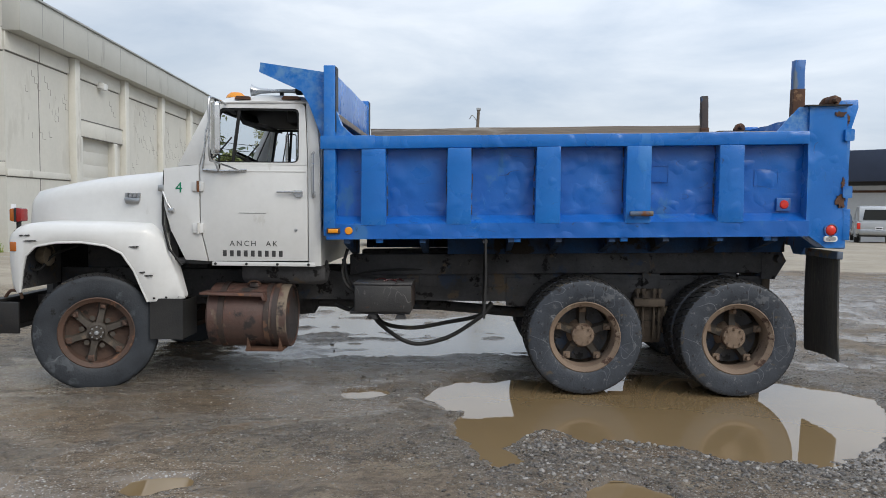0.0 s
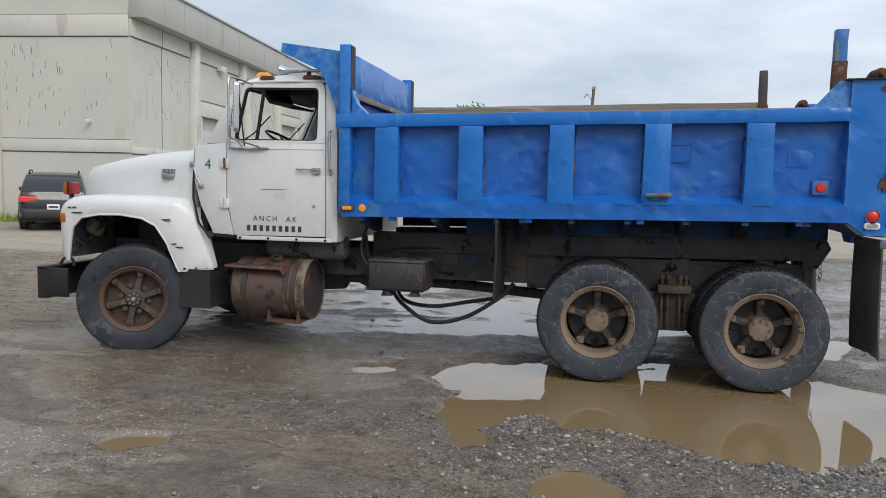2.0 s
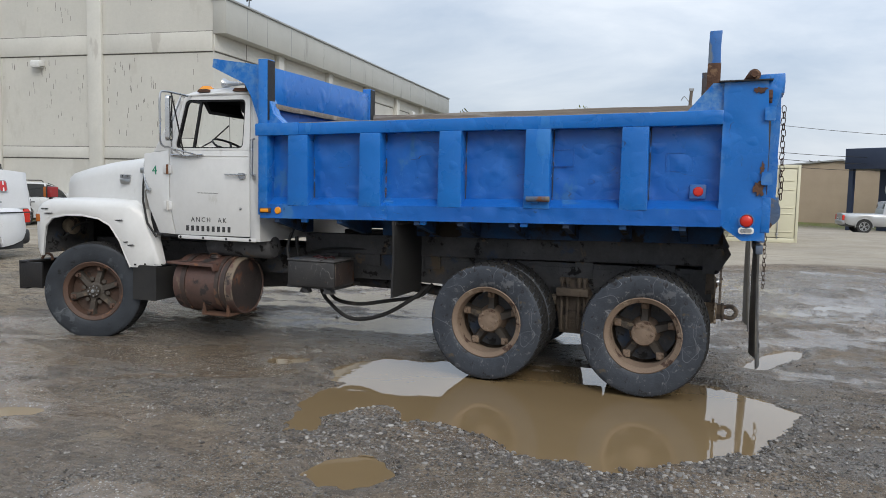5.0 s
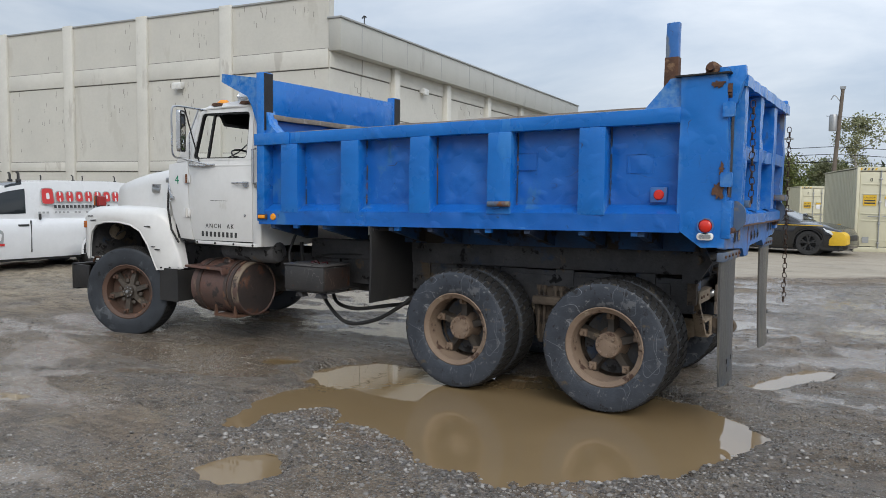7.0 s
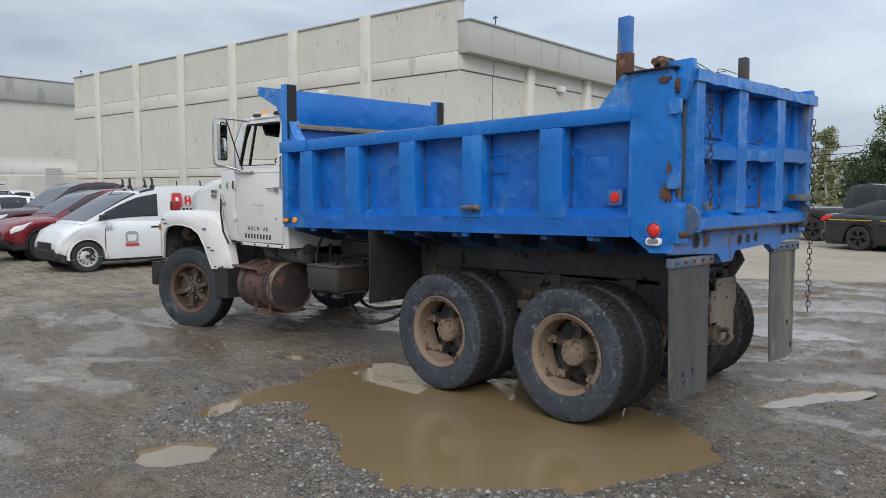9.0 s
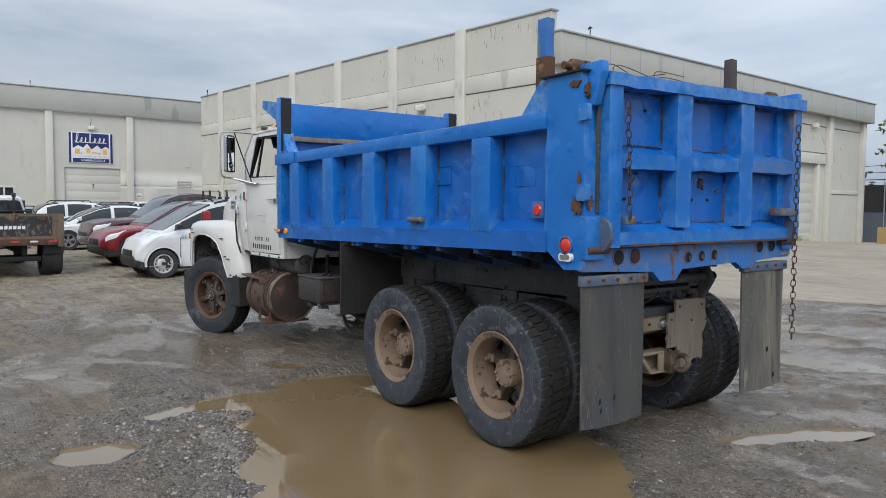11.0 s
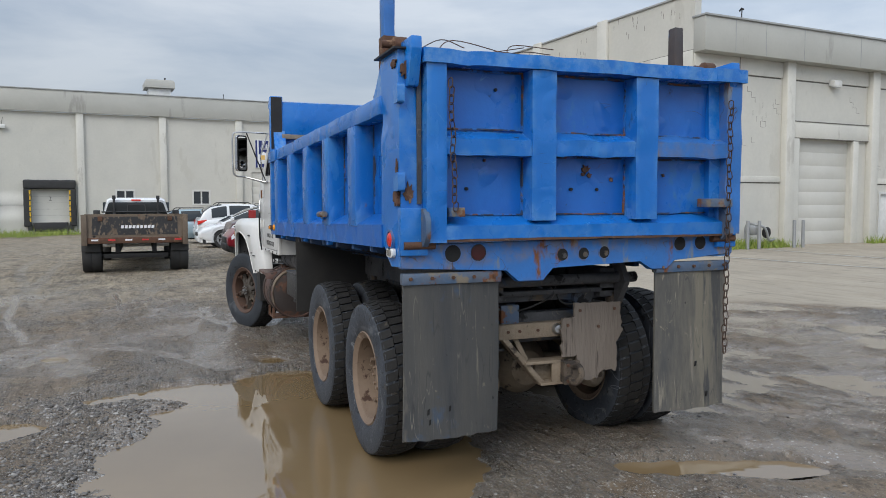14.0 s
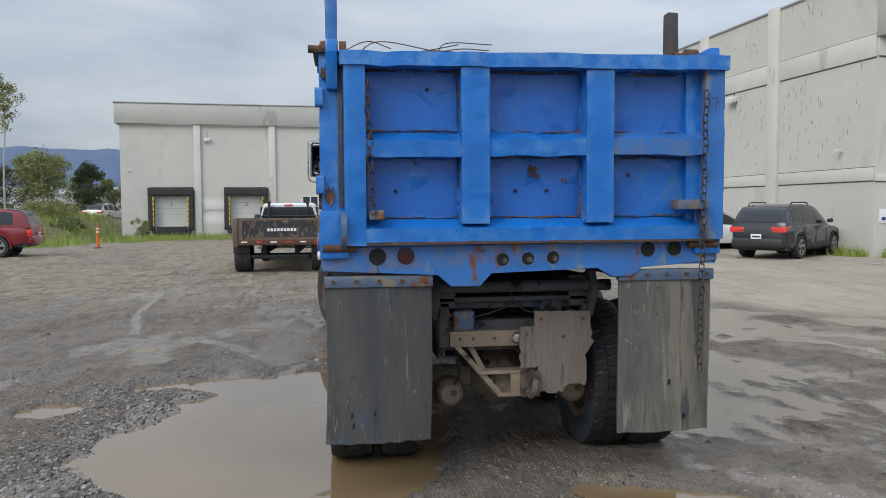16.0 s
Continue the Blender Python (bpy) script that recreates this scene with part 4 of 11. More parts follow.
bm = bmx()
# the east wall is built round its two openings
DO0, DO1, DOH = 5.30, 8.42, 4.08
FD0, FD1 = 19.85, 22.95  # the second overhead door
PD0, PD1, PDH = 10.32, 11.18, 1.96
prism(bm, [(0.3, -0.3), (DO0, -0.3), (DO0, DOH), (DO1, DOH), (DO1, -0.3), (PD0, -0.3), (PD0, PDH), (PD1, PDH), (PD1, -0.3), (FD0, -0.3), (FD0, DOH), (FD1, DOH), (FD1, -0.3), (FD1, -0.9), (DEEP, -0.9), (DEEP, 7.9), (0.3, 7.9)], -0.3, 0, "yz")
part("wall_east", bm, "wallA", shed)
bm = box(bmx(), -LONG, -0.3, DEEP - 0.3, DEEP, -0.9, 7.9)
part("wall_north", bm, "wallA", shed)
part("wall_west", box(bmx(), -LONG, -LONG + 0.3, 0.3, DEEP - 0.3, -1.2, 7.9), "wallA", shed)
bm = box(bmx(), -LONG + 0.3, -0.3, 0.3, DEEP - 0.3, 7.6, 7.75)
part("roof", bm, "roofing", shed)
bm = box(bmx(), -LONG, 0.06, -0.06, 0.36, TOP, TOP + 0.07, 0.01)
part("coping", bm, "coping", shed)
for i in range(6):
    u = -BAY0 - BAY * i
    bm = box(bmx(), u - 0.3, u + 0.3, -0.14, 0.0, -1.2, TOP + 0.1, 0.015)
    part("pilaster", bm, "trimA", shed)
for z0, z1 in ((6.23, 6.92), (2.40, 2.81)):
    for i in range(7):
        u1 = -0.02 if i == 0 else -BAY0 - BAY * (i - 1) - 0.3
        u0 = max(-LONG, -BAY0 - BAY * i + 0.3)
        part("bond_beam", box(bmx(), u0, u1, -0.05, 0.0, z0, z1, 0.012), "trimA", shed)
# thin dark strips on the beams' edges stand for their shade lines
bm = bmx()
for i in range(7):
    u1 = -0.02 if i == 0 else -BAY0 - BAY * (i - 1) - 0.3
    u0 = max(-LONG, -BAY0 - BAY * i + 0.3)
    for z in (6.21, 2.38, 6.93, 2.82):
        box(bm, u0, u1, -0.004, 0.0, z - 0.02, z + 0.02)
part("joint_shade_strip", bm, "crack_and_shade", shed, "dark joint and painted shade lines along the beams", kind="stuff")
bm = bmx()
for _ in range(850):
    u, z = -rnd.uniform(0.3, LONG - 0.4), rnd.choice((rnd.uniform(3.1, 6.0), rnd.uniform(6.95, 8.8), rnd.uniform(3.1, 6.0), rnd.uniform(4.2, 6.0)))
    k = (u + BAY0) / BAY
    if abs(k - round(k)) * BAY < 0.4 or rnd.random() > 1.15 * math.exp(u / 13) or vnoise(np.array(u * 0.6), np.array(z * 0.8), 3) < -0.08:
        continue
    h = rnd.choice((0.12, 0.17, 0.19, 0.2))
    box(bm, u - 0.008, u + 0.008, -0.003, 0.0, z, z + h)
part("bare_joint", bm, "crack_and_shade", shed, "vertical block joints where the paint has gone", kind="stuff")
for i in range(6):
    v = EBAY0 + EBAY * i
    bm = box(bmx(), 0.0, 0.26, v - 0.22, v + 0.22, -0.9, 6.83, 0.015)
    part("pilaster", bm, "trimA", shed)
for z0, z1 in ((6.25, 6.83), (2.38, 2.60)):
    for i in range(6):
        a = 0.0 if i == 0 else EBAY0 + EBAY * (i - 1) + 0.22
        c = min(DEEP, EBAY0 + EBAY * i - 0.22)
        if z0 < 5 and i in (1, 4):
            continue
        part("bond_beam", box(bmx(), 0.0, 0.05, a, c, z0, z1, 0.012), "trimA", shed)
# painted shade strips under the beams, plus one real upright joint
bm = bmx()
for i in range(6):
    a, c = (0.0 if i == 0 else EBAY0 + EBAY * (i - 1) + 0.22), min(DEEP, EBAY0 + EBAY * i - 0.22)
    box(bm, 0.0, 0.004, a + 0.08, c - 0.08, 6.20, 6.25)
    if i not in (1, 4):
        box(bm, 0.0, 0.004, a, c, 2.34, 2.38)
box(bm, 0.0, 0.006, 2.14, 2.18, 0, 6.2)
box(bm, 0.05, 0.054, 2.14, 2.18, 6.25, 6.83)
part("joint_shade_strip", bm, "crack_and_shade", shed, "dark joint and painted shade lines along the beams", kind="stuff")
bm = bmx()
for _ in range(120):
    v, z = rnd.uniform(0.3, 27), rnd.uniform(2.9, 6.1)
    if (DO0 - 0.8 < v < DO1 + 1.2 or FD0 - 0.8 < v < FD1 + 1.2) and z < 5.5:
        continue
    k = (v - EBAY0) / EBAY
    if abs(k - round(k)) * EBAY < 0.35:
        continue
    for _s in range(rnd.choice((1, 1, 2, 3, 4))):
        box(bm, 0.0, 0.004, v - 0.006, v + 0.006, z - 0.2, z)
        if rnd.random() < 0.7:
            box(bm, 0.0, 0.004, v, v + 0.2, z - 0.206, z - 0.194)
        v, z = v + 0.2, z - 0.2
        if abs((v - EBAY0) / EBAY - round((v - EBAY0) / EBAY)) * EBAY < 0.35:
            break
part("bare_joint", bm, "crack_and_shade", shed, "stepped block joints where the paint has cracked", kind="stuff")
fas = box(bmx(), 0.0, 0.54, -0.04, DEEP + 0.3, 6.83, 7.99, 0.01)
fascia = part("fascia", fas, "fascia", shed, "weathered grey sheet metal fascia")
bm = box(bmx(), -0.05, 0.60, -0.08, DEEP + 0.34, 7.99, 8.06, 0.01)
part("fascia_cap", bm, "coping", shed)
for v in (1.4, 2.9, 4.9, 8.1, 11.2, 14.3, 17.6, 20.8, 24.0, 27.0):
    part("fascia_joint", box(bmx(), 0.54, 0.546, v - 0.012, v + 0.012, 6.85, 7.97), "coping", fascia)
# drive-in door, its surround, and the small door
for d0, d1, foot in ((DO0, DO1, 0.0), (FD0, FD1, -0.45)):
    odoor = part("overhead_door", box(bmx(), -0.22, -0.19, d0, d1, foot - 0.02, DOH), "door", shed, "closed sectional overhead door")
    for k in range(8):
        h0 = foot + (DOH - foot) * k / 8
        part("door_section", box(bmx(), -0.188, -0.165, d0, d1, h0, h0 + (DOH - foot) / 8 - 0.002, 0.0012), "door", odoor)
    # a raised lintel runs over the door from pilaster to pilaster; jambs stand proud beside it
    p0, p1 = d0 - 0.46, d1 + 1.08
    part("door_lintel", box(bmx(), 0.0, 0.12, p0, p1, DOH, DOH + 0.60, 0.012), "trimA", shed)
    # dark strip below the lintel stands for the shade it throws
    part("lintel_shade_strip", box(bmx(), 0.0, 0.116, p0, p1, DOH - 0.03, DOH - 0.001), "crack_and_shade", shed)
    part("door_jamb", box(bmx(), 0.0, 0.12, p0, d0, foot - 0.3, DOH - 0.03, 0.012), "trimA", shed)
    part("door_jamb", box(bmx(), 0.0, 0.12, d1, d1 + 0.32, foot - 0.3, DOH - 0.03, 0.012), "trimA", shed)
    part("lintel_top_strip", box(bmx(), 0.0, 0.14, p0, p1, DOH + 0.60, DOH + 0.63), "crack_and_shade", shed)
bm = box(bmx(), -0.12, -0.06, PD0, PD1, 0.0, PDH, 0.01)
pdoor = part("door", bm, "lampbox", shed, "white steel side door")
bm = cyl(bmx(), (-0.06, PD1 - 0.1, 1.0), (0.02, PD1 - 0.1, 1.0), 0.03, seg=10)
part("door_handle", bm, "blacksteel", pdoor)
bm = bmx()
ring(bm, [(PD0 - 0.1, 0), (PD1 + 0.1, 0), (PD1 + 0.1, PDH + 0.1), (PD0 - 0.1, PDH + 0.1)], [(PD0, 0), (PD1, 0), (PD1, PDH), (PD0, PDH)], -0.04, 0.05, "yz")
part("door_frame", bm, "frame", shed)


def wall_light(at, turn, label="white box-shaped wall light on a bracket"):
    t = thing("wall_light", at, label, "wall light", "wall lights", turn=turn)
    part("housing", prism(bmx(), [(-0.28, 0.0), (-0.28, 0.2), (-0.2, 0.26), (0.0, 0.26), (0.0, 0.05)], -0.22, 0.22, "yz", 0.015), "lampbox", t).matrix_basis = pose(0, 0, 0)
    part("lens", box(bmx(), -0.2, 0.2, -0.27, -0.05, -0.015, 0.0), "clear", t)
    part("conduit", tube(bmx(), [(0, -0.01, 0.26), (0.02, -0.02, 0.5), (0.1, -0.02, 0.8)], 0.012, 6), "blacksteel", t)
    return t


def on_shed(u, v, z):
    c, s = math.cos(radians(BT)), math.sin(radians(BT))
    return (BX + u * c - v * s, BY + u * s + v * c, z)


wall_light(on_shed(-7.5, -0.002, 5.8), BT)
wall_light(on_shed(0.002, 7.2, 6.1), BT + 90)
wall_light(on_shed(0.002, 22.4, 6.1), BT + 90)


def small_sign(at, turn, w, h, face, bars, label):
    t = thing("wall_sign", at, label, "sign", turn=turn)
    part("board", box(bmx(), -w / 2, w / 2, -0.02, 0.0, 0, h, 0.004), face, t)
    for k, (z, bw, bh, m) in enumerate(bars):
        part("lettering_bar", box(bmx(), -bw / 2, bw / 2, -0.025, -0.02, z, z + bh), m, t)
    return t


small_sign(on_shed(0.002, 11.8, 1.4), BT + 90, 0.42, 0.36, "signwhite", [(0.18, 0.34, 0.12, "navy"), (0.06, 0.3, 0.05, "navy")], "small white wall sign with blue print")
small_sign(on_shed(0.002, 17.5, 0.75), BT + 90, 0.55, 0.95, "signwhite", [(0.64, 0.5, 0.27, "signred"), (0.4, 0.4, 0.1, "signred"), (0.12, 0.4, 0.06, "signred")], "white wall notice with red print")

# ---- the far warehouse ----
FACADE = 41.35
far = thing("loading_warehouse", on_shed(-FACADE, 0, 0), "low off-white warehouse with loading docks and grey fascia", "building", turn=BT + 90)
# in its own frame x runs along the facade towards the first warehouse and y goes into the building
FL, FN = 30.15, 9.0  # how far the facade runs on either side of the first warehouse's long wall
FB = -1.3
S_DOOR, S_D1, S_D2 = 4.44, 26.5, 20.86
WINDOWS = (15.85, 10.36)
holes = [(-S_D1 - 1.25, -S_D1 + 1.25, 0.35, 2.85), (-S_D2 - 1.25, -S_D2 + 1.25, 0.35, 2.85), *((-w - 0.65, -w + 0.65, 1.55, 2.65) for w in WINDOWS), (-S_DOOR - 2.0, -S_DOOR + 2.0, -0.6, 4.15)]
holes.sort()
bm = bmx()
gxs = sorted({-FL, FN, *(h[0] for h in holes), *(h[1] for h in holes)})
gzs = sorted({FB, 8.2, *(h[2] for h in holes), *(h[3] for h in holes)})
for x0, x1 in zip(gxs, gxs[1:]):
    for z0, z1 in zip(gzs, gzs[1:]):
        if not any(h[0] < (x0 + x1) / 2 < h[1] and h[2] < (z0 + z1) / 2 < h[3] for h in holes):
            box(bm, x0, x1, 0, 0.3, z0, z1)
bmesh.ops.remove_doubles(bm, verts=bm.verts, dist=1e-4)
bm.verts.index_update()
seen = {}
for f in bm.faces:
    seen.setdefault(frozenset(v.index for v in f.verts), []).append(f)
bmesh.ops.delete(bm, geom=[f for q in seen.values() if len(q) > 1 for f in q], context="FACES")
part("wall_east", bm, "wallA", far)
part("wall_south", box(bmx(), -FL, -FL + 0.3, 0.3, 25, FB, 8.2), "wallA", far)
part("roof", box(bmx(), -FL + 0.3, FN, 0.3, 25, 8.0, 8.2), "roofing", far)
part("fascia", box(bmx(), -FL - 0.3, FN, -0.3, 0.0, 8.22, 9.75, 0.01), "fascia", far)
part("fascia", box(bmx(), -FL - 0.3, -FL, 0.0, 25, 8.22, 9.75, 0.01), "fascia", far)
part("fascia_cap", box(bmx(), -FL - 0.36, FN, -0.36, 0.1, 9.75, 9.83, 0.01), "coping", far)
for s in (24.48, 18.8, 13.12, 7.44, 1.76):
    part("pilaster", box(bmx(), -s - 0.25, -s + 0.25, -0.2, 0.0, FB, 8.22, 0.015), "trimA", far)
for s, num in ((S_D1, "1"), (S_D2, "2")):
    dock = part("dock_door", box(bmx(), -s - 1.25, -s + 1.25, 0.12, 0.16, 0.35, 2.85), "door", far, "closed pale dock door")
    ob = words("door_number", num, 0.42, "ink", far, pose(-s, 0.112, 2.0, 90, 0, 0))
    pad = part("dock_shelter", dent(cut(cut(box(bmx(), -s - 1.68, -s + 1.68, -0.42, 0.0, 2.70, 3.35, 0.10, 3), 0, 0.16), 2, 0.2), 0.035, 3.5, s, (0.2, 1, 1)), "bumper", far, "black padded dock shelter with a bulging head pad")
    for sx in (-1, 1):
        x0, x1 = sorted((-s + sx * 1.68, -s + sx * 1.22))
        side = part("side_pad", dent(cut(box(bmx(), x0, x1, -0.40, 0.0, 0.02, 2.72, 0.07, 3), 2, 0.2), 0.025, 3.0, s + sx, (1, 1, 0.2)), "bumper", pad)
        for k in range(6):
            part("guide_stripe", box(bmx(), -s + sx * 1.27 - 0.05, -s + sx * 1.27 + 0.05, -0.425, -0.40, 0.36 + 0.39 * k, 0.66 + 0.39 * k), "yellow", side)
        part("dock_bumper", box(bmx(), -s + sx * 1.30 - 0.14, -s + sx * 1.30 + 0.14, -0.36, 0.0, -0.28, 0.06, 0.03), "bumper", far)
    part("leveller_lip", prism(bmx(), [(-s - 1.12, 0.3), (-s - 1.0, -0.38), (-s + 1.0, -0.38), (-s + 1.12, 0.3)], -0.35, 0.0, "xz", 0.03), "bumper", far)
    for k in range(5):
        part("door_groove", box(bmx(), -s - 1.22, -s + 1.22, 0.116, 0.12, 0.80 + 0.45 * k, 0.81 + 0.45 * k), "crack_and_shade", dock)
for s in WINDOWS:
    w = part("window", box(bmx(), -s - 0.6, -s + 0.6, 0.1, 0.13, 1.6, 2.6), "glassdark", far)
    part("window_frame", ring(bmx(), [(-s - 0.70, 1.51), (-s + 0.70, 1.51), (-s + 0.70, 2.72), (-s - 0.70, 2.72)], [(-s - 0.57, 1.63), (-s + 0.57, 1.63), (-s + 0.57, 2.58), (-s - 0.57, 2.58)], -0.03, 0.08), "frame", w)
    part("mullion", box(bmx(), -s - 0.05, -s + 0.05, -0.02, 0.09, 1.63, 2.58), "frame", w)
odoor = part("overhead_door", box(bmx(), -S_DOOR - 2.0, -S_DOOR + 2.0, 0.15, 0.18, -0.6, 4.15), "door", far, "closed overhead door")
for k in range(8):
    part("door_section", box(bmx(), -S_DOOR - 2.0, -S_DOOR + 2.0, 0.12, 0.148, -0.59 + k * 0.592, 0.000 + k * 0.592, 0.0012), "door", odoor)
words("door_number", "3", 0.5, "ink", far, pose(-S_DOOR, 0.1, 2.75, 90, 0, 0))
# the shop sign: a white board with a navy top that ends in mountain shapes, navy edges and a navy foot
SX, SZ = -4.58, 4.5
sgn = part("sign_board", box(bmx(), SX - 1.55, SX + 1.55, -0.08, 0.0, SZ, SZ + 2.25, 0.01), "signwhite", far, "navy and white shop sign with mountain shapes")
for x0, x1 in ((-1.54, -1.38), (1.38, 1.54)):
    part("sign_edge", box(bmx(), SX + x0, SX + x1, -0.085, -0.08, SZ + 0.02, SZ + 2.23), "navy", sgn)
part("sign_top", prism(bmx(), [(SX - 1.28, SZ + 2.2), (SX + 1.28, SZ + 2.2), (SX + 1.28, SZ + 1.12), (SX + 1.05, SZ + 1.28), (SX + 0.72, SZ + 1.06), (SX + 0.45, SZ + 1.34), (SX + 0.05, SZ + 1.02), (SX - 0.28, SZ + 1.42), (SX - 0.55, SZ + 1.12), (SX - 0.9, SZ + 1.30), (SX - 1.28, SZ + 1.05)], -0.085, -0.08), "navy", sgn)
part("sign_foot", box(bmx(), SX - 1.28, SX + 1.28, -0.085, -0.08, SZ + 0.04, SZ + 0.34), "navy", sgn)
for k, (h, w) in enumerate(((0.62, 0.2), (0.34, 0.16), (0.34, 0.1), (0.62, 0.1), (0.34, 0.16), (0.34, 0.16), (0.34, 0.12))):
    x = SX - 1.08 + k * 0.32
    part("script_stroke", tube(bmx(), curve_pts([(x - 0.04, -0.09, SZ + 1.62), (x + 0.05, -0.09, SZ + 1.50), (x + w, -0.09, SZ + 1.50 + h * 0.9), (x + w * 0.6, -0.09, SZ + 1.52 + h), (x + 0.06, -0.09, SZ + 1.56), (x + 0.26, -0.09, SZ + 1.50)], 4), 0.026, 5), "signwhite", sgn)
for k, (w, h, z) in enumerate(((0.34, 0.36, 0.66), (0.1, 0.14, 0.66), (0.30, 0.34, 0.74), (0.34, 0.12, 0.70), (0.24, 0.14, 0.66), (0.30, 0.40, 0.66))):
    x = SX - 1.12 + k * 0.39
    part("emblem_bar", box(bmx(), x, x + w, -0.085, -0.081, SZ + z, SZ + z + h), "signgold", sgn)
for k in range(7):
    part("print_bar", box(bmx(), SX - 1.15 + k * 0.34, SX - 1.05 + k * 0.34, -0.084, -0.081, SZ + 0.46, SZ + 0.50), "coping", sgn)
words("lettering", "WAREHOUSE &", 0.25, "signwhite", sgn, pose(SX + 0.15, -0.087, SZ + 0.18, 90, 0, 0))
wall_light(on_shed(-FACADE + 0.002, -4.57, 7.0), BT + 90)
wall_light(on_shed(-FACADE + 0.002, -23.73, 6.92), BT + 90)
bm = bmx()
for k in range(9):
    box(bm, 1.92, 3.12, -0.05, 0.0, 2.22 + k * 0.125, 2.30 + k * 0.125)
for k in range(6):
    box(bm, 1.92 + k * 0.23, 1.97 + k * 0.23, -0.07, -0.05, 2.2, 3.33)
part("wall_vent", bm, "frame", far, "louvred wall vent")
part("wall_hatch", box(bmx(), -0.74, 0.35, -0.03, 0.0, 0.9, 2.6, 0.01), "door", far)
part("wall_plate", prism(bmx(), rounded([(-1.32, 1.92), (-0.86, 1.92), (-0.86, 2.28), (-1.32, 2.28)], 0.12, 3), -0.02, 0.0), "signwhite", far, "small white wall plate")
part("plate_print", box(bmx(), -1.26, -0.92, -0.025, -0.02, 2.03, 2.1), "navy", far)
for x, z in ((-29.55, 4.55), (-12.9, 4.35), (2.75, 4.45)):
    part("wall_spout", box(bmx(), x - 0.08, x + 0.08, -0.14, 0.0, z, z + 0.09, 0.02), "lampbox", far)
hv = thing("roof_unit", on_shed(-FACADE - 1.6, -13.15, 8.2), "grey sheet metal roof ventilator with a flared cap", "roof vent", turn=BT + 90)
part("curb", box(bmx(), -0.8, 0.8, -0.8, 0.8, 0.0, 2.4, 0.02), "lampbox", hv)
part("hood", loft(bmx(), [[(-s, -s, z), (s, -s, z), (s, s, z), (-s, s, z)] for s, z in ((0.82, 2.25), (1.08, 2.30), (1.08, 2.72), (0.98, 2.92))]), "fascia", hv)
part("pipe_stub", tube(bmx(), [(0.45, 0, 2.85), (0.45, 0, 3.1), (0.5, 0, 3.2)], 0.06, 8), "blacksteel", hv)

# ---- the dump truck: x runs to its tail, the middle line is y = 0 ----
TY = 7.13
truck = thing("dump_truck", (0, TY, 0), "old white-cab dump truck with a dented blue steel dump body", "truck")


def lean(bm, k=0.018, x0=1.2):
    """The dump body stands a little higher at its tail."""
    for v in bm.verts:
        v.co.z += k * (v.co.x - x0)
    return bm


def knock(bm, axis, out, n, seed, depth=(0.004, 0.014), size=(0.03, 0.09)):
    """Knocks local dents and bulges into a mesh along one axis."""
    r = random.Random(seed)
    lo = [min(v.co[k] for v in bm.verts) for k in range(3)]
    hi = [max(v.co[k] for v in bm.verts) for k in range(3)]
    spots_ = [([r.uniform(lo[k], hi[k]) for k in range(3)], r.uniform(*depth) * r.choice((-1, -1, 1)) * out, r.uniform(*size)) for _ in range(n)]
    for v in bm.verts:
        d_ = 0.0
        for c, d, s in spots_:
            q = sum((v.co[k] - c[k]) ** 2 for k in range(3) if k != axis) / (s * s)
            if q < 6:
                d_ += d * math.exp(-q)
        v.co[axis] += d_
    return bm


# -- tyres and wheels --
def tyre_mesh(r, w, rim_r):
    """Side wall and shoulder of a truck tyre, its axis along y, from -w/2 to w/2."""
    h = w / 2
    p = [(rim_r, -h * 0.80), (rim_r + 0.02, -h * 0.90), (rim_r + 0.045, -h * 0.97), ((rim_r + r) / 2 - 0.015, -h), ((rim_r + r) / 2 + 0.02, -h), (r - 0.05, -h * 0.965), (r - 0.026, -h * 0.945), (r - 0.014, -h * 0.86), (r - 0.013, -h * 0.5), (r - 0.013, 0)]
    p += [(a, -b) for a, b in p[-2::-1]]
    return lathe(bmx(), p, seg=64)


def tread_mesh(r, w, bars):
    """Tread blocks round a tyre; bars: chunky lugs across, else circling ribs."""
    bm = bmx()
    n = 46 if bars else 60
    for i in range(n):
        a0, a1 = 2 * math.pi * (i + 0.10) / n, 2 * math.pi * (i + (0.86 if bars else 0.93)) / n
        if bars:
            lanes = ((-0.46, -0.20, 0.0), (-0.18, 0.18, 0.5), (0.20, 0.46, 0.0))
        else:
            lanes = ((-0.44, -0.27, 0.0), (-0.24, -0.09, 0.2), (-0.07, 0.07, 0.0), (0.09, 0.24, 0.2), (0.27, 0.44, 0.0))
        for y0, y1, sh in lanes:
            d = sh * 2 * math.pi / n
            q = []
            for rr in (r - 0.03, r):
                for a, y in ((a0 + d, y0), (a1 + d, y0), (a1 + d + 0.035, y1), (a0 + d + 0.035, y1)):
                    k = rr - (0.016 if abs(y) > 0.4 and rr == r else 0)
                    q.append(bm.verts.new((k * math.cos(a), y * w, k * math.sin(a))))
            for f in ((4, 5, 6, 7), (0, 1, 5, 4), (1, 2, 6, 5), (2, 3, 7, 6), (3, 0, 4, 7)):
                bm.faces.new([q[j] for j in f])
    return bm


TR = 0.503
STEER = 22
tyre_ob = part("tyre", tyre_mesh(TR, 0.27, 0.292), "tyre", None, "weathered grey-black truck tyre")
lug_ob = part("tread", tread_mesh(TR, 0.27, True), "tread", None)
rib_ob = part("tread", tread_mesh(TR, 0.27, False), "tread", None)
front_tyre = part("tyre", tyre_mesh(TR, 0.27, 0.292), "tyrefront", None, "smooth dark steer tyre")
